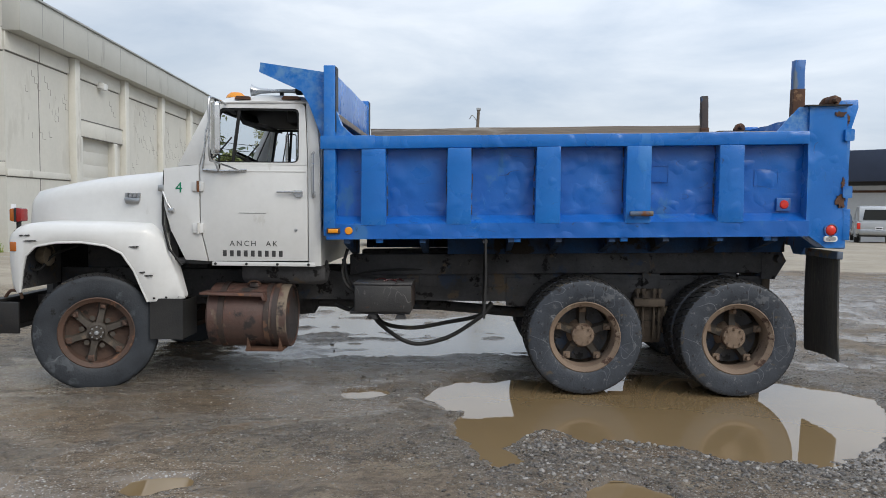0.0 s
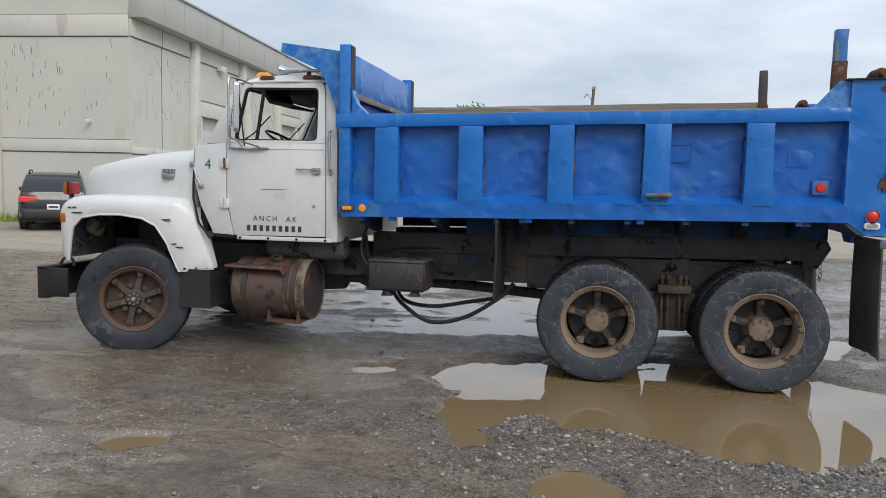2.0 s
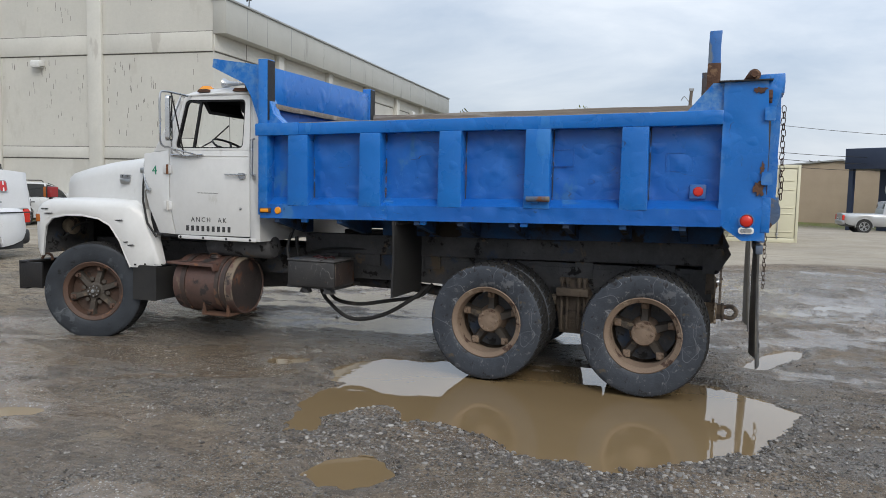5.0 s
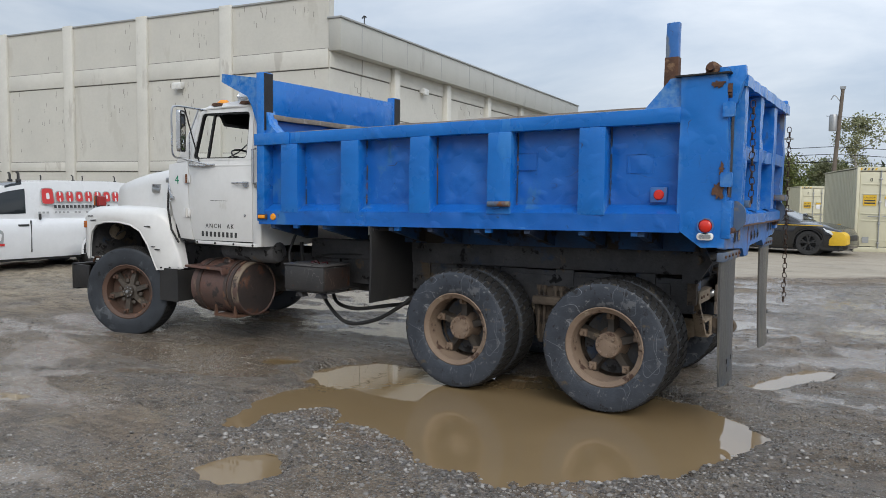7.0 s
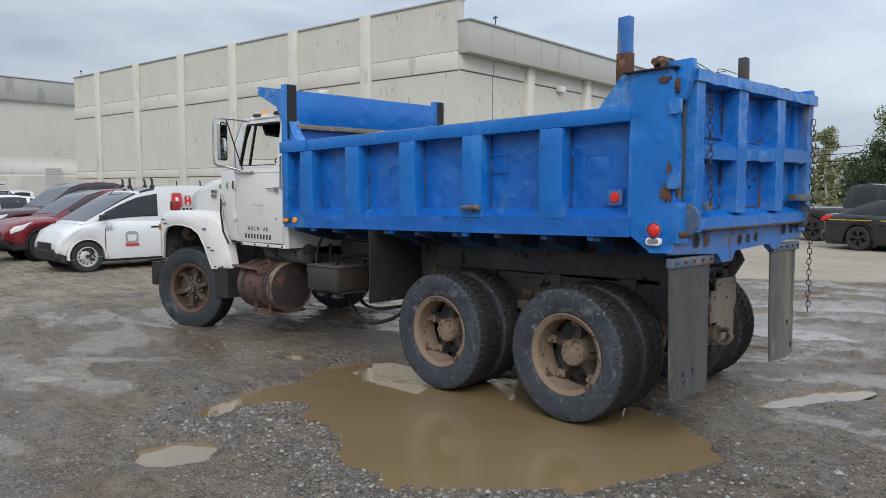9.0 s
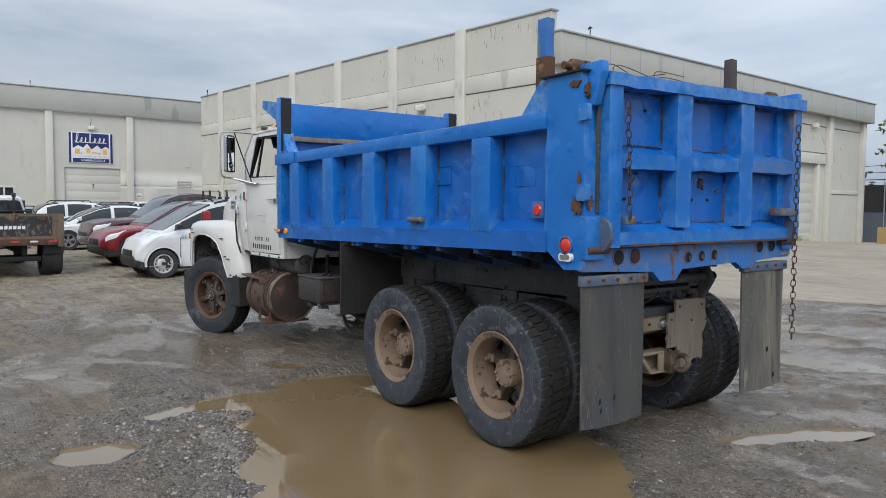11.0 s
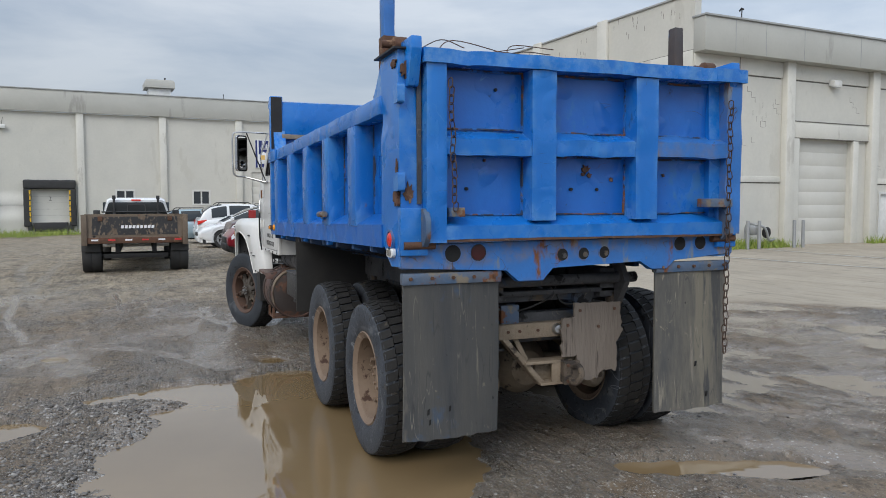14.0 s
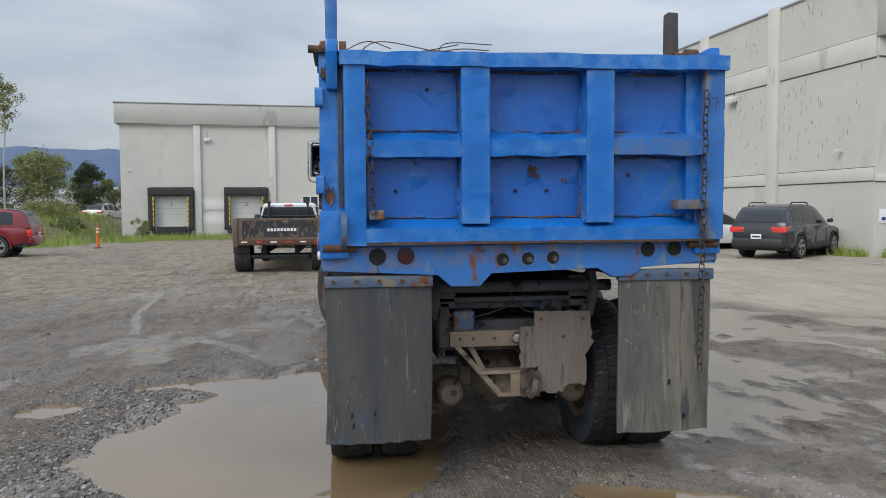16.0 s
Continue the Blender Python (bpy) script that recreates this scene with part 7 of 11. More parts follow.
YD = 1.06
for sy in (-1, 1):
    a, c = sy * (YD - 0.035), sy * YD
    d = part("door", prism(bmx(), [(-1.829, 1.93), (-1.831, 1.40), (-1.758, 1.098), (-0.897, 1.108), (-0.90, 1.93)], a, c, "xz", 0.006), "white", cab, "white cab door")
    bm = ring(bmx(), rounded([(-1.825, 1.93), (-0.90, 1.93), (-0.935, 2.465), (-1.705, 2.465)], [0.005, 0.005, 0.05, 0.05]), rounded([(-1.765, 1.952), (-0.975, 1.952), (-0.985, 2.42), (-1.68, 2.425)], 0.05), a, c)
    part("window_surround", tuck(bm), "white", d)
    bm = ring(bmx(), rounded([(-1.772, 1.946), (-0.968, 1.946), (-0.978, 2.427), (-1.685, 2.432)], 0.05), rounded([(-1.745, 1.962), (-0.99, 1.962), (-1.0, 2.403), (-1.665, 2.408)], 0.045), sy * (YD - 0.045), sy * (YD - 0.01))
    part("window_seal", tuck(bm), "seal", d)
    bm = prism(bmx(), [(-1.565, 1.95), (-1.54, 1.95), (-1.495, 2.42), (-1.52, 2.42)], sy * (YD - 0.035), sy * (YD - 0.012))
    part("vent_bar", tuck(bm), "seal", d)
    part("inner_trim", box(bmx(), -1.80, -0.92, min(sy * (YD - 0.06), sy * (YD - 0.036)), max(sy * (YD - 0.06), sy * (YD - 0.036)), 1.15, 1.93), "seat", d)
    h = part("door_handle", box(bmx(), -1.16, -0.945, min(sy * (YD + 0.02), sy * (YD + 0.034)), max(sy * (YD + 0.02), sy * (YD + 0.034)), 1.692, 1.708, 0.004), "chrome", d, "chrome lever door handle")
    part("handle_base", prism(bmx(), rounded([(-1.0, 1.66), (-0.94, 1.66), (-0.935, 1.715), (-1.02, 1.715)], 0.012, 3), sy * YD, sy * (YD + 0.022)), "chrome", h)
    part("door_lock", cyl(bmx(), (-1.0, sy * YD, 1.375), (-1.0, sy * (YD + 0.006), 1.375), 0.014, seg=14), "chrome", d)
    for z in (1.745, 1.385):
        hg = part("hinge", box(bmx(), -1.895, -1.80, min(sy * YD, sy * (YD + 0.018)), max(sy * YD, sy * (YD + 0.018)), z - 0.045, z + 0.04, 0.005), "white", d)
        part("hinge_pin", cyl(bmx(), (-1.843, sy * (YD + 0.022), z - 0.05), (-1.843, sy * (YD + 0.022), z + 0.045), 0.011, seg=10), "rustwhite", hg)
    part("crease", box(bmx(), -1.82, -0.91, min(sy * YD, sy * (YD + 0.004)), max(sy * YD, sy * (YD + 0.004)), 1.872, 1.885, 0.002), "white", d)
    bm = prism(bmx(), [(-0.890, 1.065), (-0.780, 1.065), (-0.79, 1.95), (-0.835, 2.40), (-0.90, 2.48), (-0.928, 2.465), (-0.893, 1.93)], a, c, "xz", 0.005)
    part("rear_pillar", tuck(bm), "white", cab)
    bm = prism(bmx(), [(-1.838, 1.93), (-2.145, 1.895), (-2.155, 1.60), (-2.09, 1.36), (-1.965, 1.108), (-1.766, 1.098), (-1.840, 1.40)], a, c, "xz", 0.005)
    part("cowl_side", bm, "white", cab)
    bm = prism(bmx(), [(-2.03, 1.915), (-1.835, 1.93), (-1.712, 2.467), (-1.755, 2.485)], sy * (YD - 0.06), sy * (YD - 0.004), "xz", 0.004)
    part("front_pillar", tuck(bm), "white", cab)
    bm = box(bmx(), -1.73, -0.83, min(sy * (YD - 0.03), sy * (YD + 0.004)), max(sy * (YD - 0.03), sy * (YD + 0.004)), 1.06, 1.095, 0.004)
    sl = part("door_sill", bm, "white", cab)
    for k in range(4):
        x = -1.70 + 0.27 * k
        part("sill_bolt", cyl(bmx(), (x, sy * (YD + 0.004), 1.077), (x, sy * (YD + 0.010), 1.077), 0.012, seg=8), "dark", sl)
    gh = part("grab_handle", tube(bmx(), [(-0.845, sy * YD, 2.04), (-0.845, sy * (YD + 0.045), 2.03), (-0.845, sy * (YD + 0.045), 1.70), (-0.845, sy * YD, 1.69)], 0.011, 10), "chrome", cab, "chrome grab handle")
    part("handle_foot", box(bmx(), -0.862, -0.828, min(sy * YD, sy * (YD + 0.01)), max(sy * YD, sy * (YD + 0.01)), 1.655, 1.71, 0.004), "chrome", gh)
    if sy < 0:
        bm = box(bmx(), -1.50, -1.26, -YD - 0.002, -YD, 1.515, 1.519)
        part("scratch", bm, "ink", d)
# roof
secs = []
for x, zc, hw in ((-1.775, 2.485, 0.90), (-1.74, 2.53, 0.965), (-1.62, 2.568, 0.985), (-1.3, 2.588, 0.99), (-1.0, 2.575, 0.985), (-0.87, 2.545, 0.965), (-0.83, 2.49, 0.93)):
    half = [(hw * 0.0, zc), (hw * 0.5, zc - 0.006), (hw * 0.85, zc - 0.03), (hw * 0.97, zc - 0.062), (hw, 2.47 if zc > 2.5 else zc - 0.02)]
    pts = [(x, -y, z) for y, z in half[::-1]] + [(x, y, z) for y, z in half[1:]]
    secs.append(pts + [(x, half[-1][0] * 0.9, 2.455), (x, -half[-1][0] * 0.9, 2.455)])
part("roof", loft(bmx(), secs), "white", cab, "white cab roof with rust-bitten edges", sharp=50)
for sy in (-1, 1):
    part("drip_rail", tube(bmx(), [(-1.76, sy * 0.985, 2.468), (-1.3, sy * 0.995, 2.478), (-0.85, sy * 0.98, 2.472)], 0.012, 6), "white", cab)
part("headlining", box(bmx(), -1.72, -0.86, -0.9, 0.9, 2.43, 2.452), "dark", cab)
# rear wall with its window
bm = ring(bmx(), rounded([(-1.03, 1.065), (1.03, 1.065), (0.98, 2.47), (-0.98, 2.47)], 0.03), rounded([(-0.50, 1.98), (0.50, 1.98), (0.48, 2.36), (-0.48, 2.36)], 0.05), -0.82, -0.785, "yz")
part("rear_wall", bm, "white", cab)
bm = ring(bmx(), rounded([(-0.51, 1.97), (0.51, 1.97), (0.49, 2.37), (-0.49, 2.37)], 0.05), rounded([(-0.47, 2.0), (0.47, 2.0), (0.45, 2.34), (-0.45, 2.34)], 0.05), -0.83, -0.80, "yz")
part("rear_window_seal", bm, "seal", cab)
# windscreen
GLASS = bpy.data.materials.new("clear_glass")
GLASS.use_nodes = True
gb = GLASS.node_tree.nodes["Principled BSDF"]
gb.inputs["Base Color"].default_value, gb.inputs["Roughness"].default_value, gb.inputs["Transmission Weight"].default_value, gb.inputs["IOR"].default_value = (0.93, 0.96, 0.95, 1), 0.0, 1.0, 1.02
M["glass"] = GLASS


def slant(y, t, off=0.0):
    """A place on the windscreen: t from its foot to its head."""
    return (-2.0 + 0.26 * t + 0.04 * (y / 0.98) ** 2 - off, y * (1 - 0.06 * t), 1.925 + 0.545 * t)


def screen(bm, y0, y1, t0, t1, off, n=8):
    rows = [[bm.verts.new(slant(y0 + (y1 - y0) * i / n, t, off)) for i in range(n + 1)] for t in (t0, t1)]
    for i in range(n):
        bm.faces.new((rows[0][i], rows[0][i + 1], rows[1][i + 1], rows[1][i]))
    return bm


w = part("windscreen", screen(bmx(), -0.96, 0.96, 0.02, 0.97, 0.0), "glass", cab, "clear windscreen")
w.visible_shadow = False
bm = bmx()
for y0, y1, t0, t1 in ((-0.98, 0.98, 0.0, 0.05), (-0.98, 0.98, 0.94, 1.0), (-0.98, -0.94, 0.05, 0.94), (0.94, 0.98, 0.05, 0.94)):
    screen(bm, y0, y1, t0, t1, 0.006)
part("windscreen_seal", bm, "seal", w)
bm = loft(bmx(), [[(-2.15, -1.0, 1.895), (-2.15, -0.5, 1.915), (-2.15, 0, 1.92), (-2.15, 0.5, 1.915), (-2.15, 1.0, 1.895), (-2.15, 1.0, 1.85), (-2.15, -1.0, 1.85)],
                  [(-1.95, -1.03, 1.925), (-1.99, -0.5, 1.935), (-2.0, 0, 1.94), (-1.99, 0.5, 1.935), (-1.95, 1.03, 1.925), (-1.95, 1.03, 1.86), (-1.95, -1.03, 1.86)]])
part("cowl_top", bm, "white", cab)
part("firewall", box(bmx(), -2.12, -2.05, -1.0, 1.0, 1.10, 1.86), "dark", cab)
part("cab_floor", box(bmx(), -2.05, -0.82, -1.0, 1.0, 1.07, 1.12), "grime", cab)
for k in range(2):
    part("wiper_arm", tube(bmx(), [slant(-0.5 + 0.9 * k, 0.0, 0.03), slant(-0.25 + 0.9 * k, 0.25, 0.02), slant(-0.05 + 0.9 * k, 0.6, 0.02)], 0.007, 6), "blacksteel", cab)
# inside
part("dashboard", prism(bmx(), [(-2.03, 1.5), (-1.72, 1.55), (-1.70, 1.75), (-1.80, 1.88), (-2.03, 1.90)], -0.98, 0.98, "xz", 0.02), "seat", cab)
sw = part("steering_wheel", lathe(bmx(), [(0.215, 0.0), (0.222, 0.012), (0.232, 0.0), (0.222, -0.012)], axis="z", seg=32, closed=True), "seal", cab, "black steering wheel")
sw.matrix_basis = pose(-1.50, -0.48, 1.97, 0, 28, 0)
for a in (0.3, 2.4, 4.5):
    o = part("wheel_spoke", tube(bmx(), [(0, 0, -0.03), (0.2 * math.cos(a), 0.2 * math.sin(a), 0)], 0.012, 6), "seal", sw)
part("column", tube(bmx(), [(0, 0, -0.02), (-0.02, 0, -0.4)], 0.03, 8), "seal", sw)
for y in (-0.5, 0.5):
    s = part("seat", box(bmx(), -1.45, -0.95, y - 0.3, y + 0.3, 1.12, 1.48, 0.06), "seat", cab)
    part("backrest", prism(bmx(), [(-1.02, 1.45), (-0.90, 1.45), (-0.84, 2.02), (-0.92, 2.04)], y - 0.28, y + 0.28, "xz", 0.03), "seat", s)
bm = bmx()
prism(bm, [(-1.60, 2.43), (-1.52, 2.30), (-1.30, 2.27), (-1.30, 2.29), (-1.5, 2.33), (-1.55, 2.43)], -0.85, -0.30)
part("sun_visor", bm, "dark", cab)
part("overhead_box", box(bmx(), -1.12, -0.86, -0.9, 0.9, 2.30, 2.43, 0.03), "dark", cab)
part("cb_cord", tube(bmx(), curve_pts([(-1.08, 0.2, 2.3), (-1.1, 0.22, 2.15), (-1.18, 0.2, 2.02), (-1.25, 0.2, 1.9)], 5), 0.005, 5), "seal", cab)

# -- lettering on the doors --
for sy in (-1, 1):
    turn = 0 if sy < 0 else 180
    words("lettering", "ANCH", 0.066, "ink", cab, pose(-1.375 + sy * 0.085, sy * (YD + 0.0015), 1.253, 90, 0, turn), wide=1.42)
    words("lettering", "AK", 0.066, "ink", cab, pose(-1.375 - sy * 0.165, sy * (YD + 0.0015), 1.253, 90, 0, turn), wide=1.42)
    for k in range(9):
        x = -1.375 + (k - 4) * 0.061
        part("number_bar", prism(bmx(), [(x - 0.016, 1.142), (x + 0.016, 1.142), (x + 0.016, 1.194), (x - 0.016, 1.194)], sy * YD, sy * (YD + 0.002)), "ink", cab)
words("unit_number", "4", 0.13, "green", cab, pose(-2.015, -YD - 0.0015, 1.728, 90, 0, 0))

# -- hood and fenders --
hood = thing("hood")
hood.parent = truck
tagged(hood, "white tilting hood with wide fenders")
secs = []
for x, w_, zt, zb in ((-3.55, 0.60, 1.57, 1.34), (-3.535, 0.68, 1.68, 1.34), (-3.47, 0.742, 1.73, 1.34), (-3.2, 0.80, 1.785, 1.34), (-2.85, 0.88, 1.84, 1.34), (-2.5, 0.95, 1.875, 1.30), (-2.3, 0.995, 1.893, 1.20), (-2.165, 1.02, 1.905, 1.12)):
    half = [(0, zt + 0.02), (w_ * 0.3, zt + 0.018), (w_ * 0.34, zt), (w_ * 0.7, zt - 0.012), (w_ * 0.88, zt - 0.04), (w_ * 0.97, zt - 0.09), (w_, zt - 0.17), (w_ * 1.015, (zt + zb) / 2 - 0.1), (w_ * 1.02, zb)]
    secs.append([(x, -y, z) for y, z in half[::-1]] + [(x, y, z) for y, z in half[1:]])
hp = part("hood_panel", loft(bmx(), secs), "white", hood, "white hood panel", sharp=60)
ZL = [(-3.435, 1.245), (-3.415, 1.025), (-3.385, 0.865), (-3.35, 0.817), (-3.325, 0.825), (-3.30, 1.005), (-3.27, 1.135), (-3.18, 1.220), (-3.0, 1.253), (-2.78, 1.257), (-2.58, 1.230), (-2.46, 1.165), (-2.37, 1.015), (-2.315, 0.865), (-2.27, 0.745), (-2.15, 0.745), (-2.05, 0.757), (-1.99, 0.765)]
ZT = [(-3.435, 1.302), (-3.415, 1.352), (-3.36, 1.390), (-3.30, 1.412), (-3.19, 1.429), (-2.63, 1.432), (-2.2, 1.422), (-2.155, 1.352), (-2.12, 1.222), (-2.06, 1.072), (-1.99, 0.802)]
YO = [(-3.435, 1.19), (-3.40, 1.235), (-3.3, 1.25), (-2.7, 1.25), (-2.55, 1.235), (-2.42, 1.20), (-2.3, 1.155), (-2.15, 1.085), (-1.99, 1.03)]
for sy in (-1, 1):
    secs = []
    for x, zl in ZL:
        zt = float(np.interp(x, [p[0] for p in ZT], [p[1] for p in ZT]))
        rear = max(0.0, min(1.0, (x + 2.35) / 0.3))
        yo = float(np.interp(x, [p[0] for p in YO], [p[1] for p in YO]))
        yin = 0.60 + 0.34 * rear
        k = min(0.09, (zt - zl) * 0.5)
        o = [(yo - 0.012, zl), (yo, zl + k * 0.4), (yo, zt - k), (yo - 0.025, zt - k * 0.4), (yo - 0.08, zt - 0.006), (max(yin + 0.01, 0.75), zt + 0.004), (yin, zt)]
        i = [(y - 0.02 if n < 4 else y, z - 0.02 if n >= 3 else z) for n, (y, z) in enumerate(o)]
        i[0] = (o[0][0] - 0.025, zl)
        secs.append([(x, sy * y, z) for y, z in o + i[::-1]])
    f = part("fender", loft(bmx(), secs), "white", hood, "white rounded front fender with scuffs", sharp=55)
    bm = tube(bmx(), [(x, sy * (float(np.interp(x, [p[0] for p in YO], [p[1] for p in YO])) - 0.01), z) for x, z in ZL[4:15]], 0.010, 6)
    part("arch_lip", bm, "white", f)
    part("side_marker", box(bmx(), -3.40, -3.345, min(sy * 1.22, sy * 1.25), max(sy * 1.22, sy * 1.25), 1.175, 1.255, 0.008), "dullamber", f, "dull amber side marker light")
    part("inner_liner", prism(bmx(), [(-3.36, 0.95), (-3.34, 1.30), (-2.35, 1.30), (-2.2, 1.0), (-2.2, 1.38), (-3.36, 1.38)], sy * 0.55, sy * 0.62), "grime", hood)
    part("liner_back", box(bmx(), -3.40, -3.37, min(sy * 0.5, sy * 1.18), max(sy * 0.5, sy * 1.16), 0.84, 1.35), "grime", hood)
    bm = lathe(bmx(), [(0.0, 0.0), (0.06, 0.02), (0.09, 0.07), (0.095, 0.12), (0.06, 0.13), (0.0, 0.13)], (-3.37, sy * 0.9, 1.12), "x", 20)
    part("headlight_bowl", bm, "mudsteel", hood)
    bm = bmx()
    tube(bm, curve_pts([(-3.40, sy * 1.0, 1.02), (-3.3, sy * 0.98, 1.0), (-3.22, sy * 0.9, 1.12), (-3.1, sy * 0.7, 1.2)], 5), 0.012, 6)
    part("wiring", bm, "black", hood)
    fl = part("fender_flap", dent(cut(box(bmx(), -2.27, -1.98, min(sy * 1.085, sy * 1.10), max(sy * 1.085, sy * 1.10), 0.415, 0.77), 2, 0.08), 0.01, 3, 2, (0.5, 1, 0)), "black", hood, "black rubber fender flap")
    part("flap_return", box(bmx(), -1.995, -1.98, min(sy * 0.75, sy * 1.085), max(sy * 0.75, sy * 1.085), 0.42, 0.75), "black", fl)
    for k in range(3):
        part("flap_bolt", cyl(bmx(), (-2.22 + 0.09 * k, sy * (1.09 - 0.04 * k), 0.775 + 0.004 * k), (-2.22 + 0.09 * k, sy * (1.128 - 0.042 * k), 0.775 + 0.004 * k), 0.009, seg=8), "dark", fl)
    # double-faced turn lamp on the fender
    tl = thing("turn_lamp")
    tl.parent = hood
    tagged(tl, "double-faced red and amber turn lamp")
    part("stalk", cyl(bmx(), (-3.47, sy * 0.99, 1.35), (-3.47, sy * 0.99, 1.43), 0.02, seg=10), "blacksteel", tl)
    part("housing", box(bmx(), -3.487, -3.463, sy * 0.99 - 0.052, sy * 0.99 + 0.052, 1.417, 1.543, 0.008), "blacksteel", tl)
    part("rear_lens", prism(bmx(), rounded([(-3.463, 1.42), (-3.418, 1.425), (-3.418, 1.535), (-3.463, 1.54)], 0.012, 3), sy * 0.94, sy * 1.04, "xz", 0.012), "redlens", tl, "red lens")
    part("front_lens", prism(bmx(), rounded([(-3.525, 1.43), (-3.487, 1.42), (-3.487, 1.54), (-3.525, 1.53)], 0.01, 3), sy * 0.945, sy * 1.035, "xz", 0.01), "dullamber", tl, "dull amber lens")
    # hood latch
    lt = part("hood_latch", tube(bmx(), [(-2.165, sy * 1.045, 1.71), (-2.115, sy * 1.075, 1.60), (-2.075, sy * 1.075, 1.54)], 0.012, 8), "chrome", hood, "chrome hood latch")
    part("latch_foot", box(bmx(), -2.105, -2.055, min(sy * YD, sy * (YD + 0.03)), max(sy * YD, sy * (YD + 0.03)), 1.515, 1.555, 0.006), "chrome", lt)
    part("latch_head", box(bmx(), -2.20, -2.15, min(sy * 1.02, sy * 1.06), max(sy * 1.02, sy * 1.06), 1.70, 1.755, 0.006), "chrome", lt)
    em = part("emblem", prism(bmx(), rounded([(-2.515, 1.585), (-2.40, 1.585), (-2.385, 1.64), (-2.53, 1.64)], 0.015, 3), sy * 0.955, sy * 0.992, "xz", 0.004), "chrome", hood, "small chrome emblem plate")
    for k in range(4):
        x = -2.52 + k * 0.036
        part("emblem_bar", prism(bmx(), [(x, 1.645), (x + 0.025, 1.645), (x + 0.028, 1.682), (x + 0.003, 1.682)], sy * 0.96, sy * 0.993), "chrome", em)
part("grille", box(bmx(), -3.57, -3.54, -0.58, 0.62, 0.88, 1.58, 0.02), "chrome", hood)
part("radiator", box(bmx(), -3.45, -3.40, -0.5, 0.5, 0.75, 1.5), "dark", hood)
part("seam_gasket", tube(bmx(), [(-2.150, -1.03, 1.88), (-2.158, -1.06, 1.58), (-2.155, -1.07, 1.42), (-2.10, -1.075, 1.20), (-1.99, -1.07, 1.06)], 0.011, 6), "seal", hood)
for k, (x, z, l_) in enumerate(((-2.42, 1.22, 0.10), (-2.33, 1.00, 0.05), (-2.31, 0.97, 0.09), (-3.28, 1.265, 0.12), (-3.31, 1.31, 0.03), (-3.27, 1.312, 0.05))):
    part("paint_chip", prism(bmx(), [(x, z), (x + l_ * 0.5, z - 0.006), (x + l_, z), (x + l_ * 0.9, z + 0.008), (x + l_ * 0.3, z + 0.006)], -float(np.interp(x + l_ / 2, [p[0] for p in YO], [p[1] for p in YO])) + 0.01, -float(np.interp(x + l_ / 2, [p[0] for p in YO], [p[1] for p in YO])) - 0.012), "ink", hood)
# bumper
bm = prism(bmx(), [(-3.66, 0.45), (-3.56, 0.45), (-3.56, 0.47), (-3.64, 0.47), (-3.64, 0.725), (-3.56, 0.725), (-3.56, 0.75), (-3.66, 0.75)], -1.24, 1.24, "xz", 0.004)
part("front_bumper", bm, "blacksteel", truck, "black steel channel bumper")
for sy in (-1, 1):
    part("bumper_end", box(bmx(), -3.64, -3.34, min(sy * 1.215, sy * 1.24), max(sy * 1.215, sy * 1.24), 0.47, 0.74, 0.006), "blacksteel", truck)
    part("bumper_horn", box(bmx(), -3.62, -3.3, sy * 0.43 - 0.04, sy * 0.43 + 0.04, 0.52, 0.72, 0.01), "grime", truck)
    part("tow_loop", tube(bmx(), curve_pts([(-3.6, sy * 1.0, 0.75), (-3.55, sy * 1.0, 0.81), (-3.47, sy * 1.0, 0.80), (-3.45, sy * 1.0, 0.74)], 5), 0.014, 8), "rust", truck)

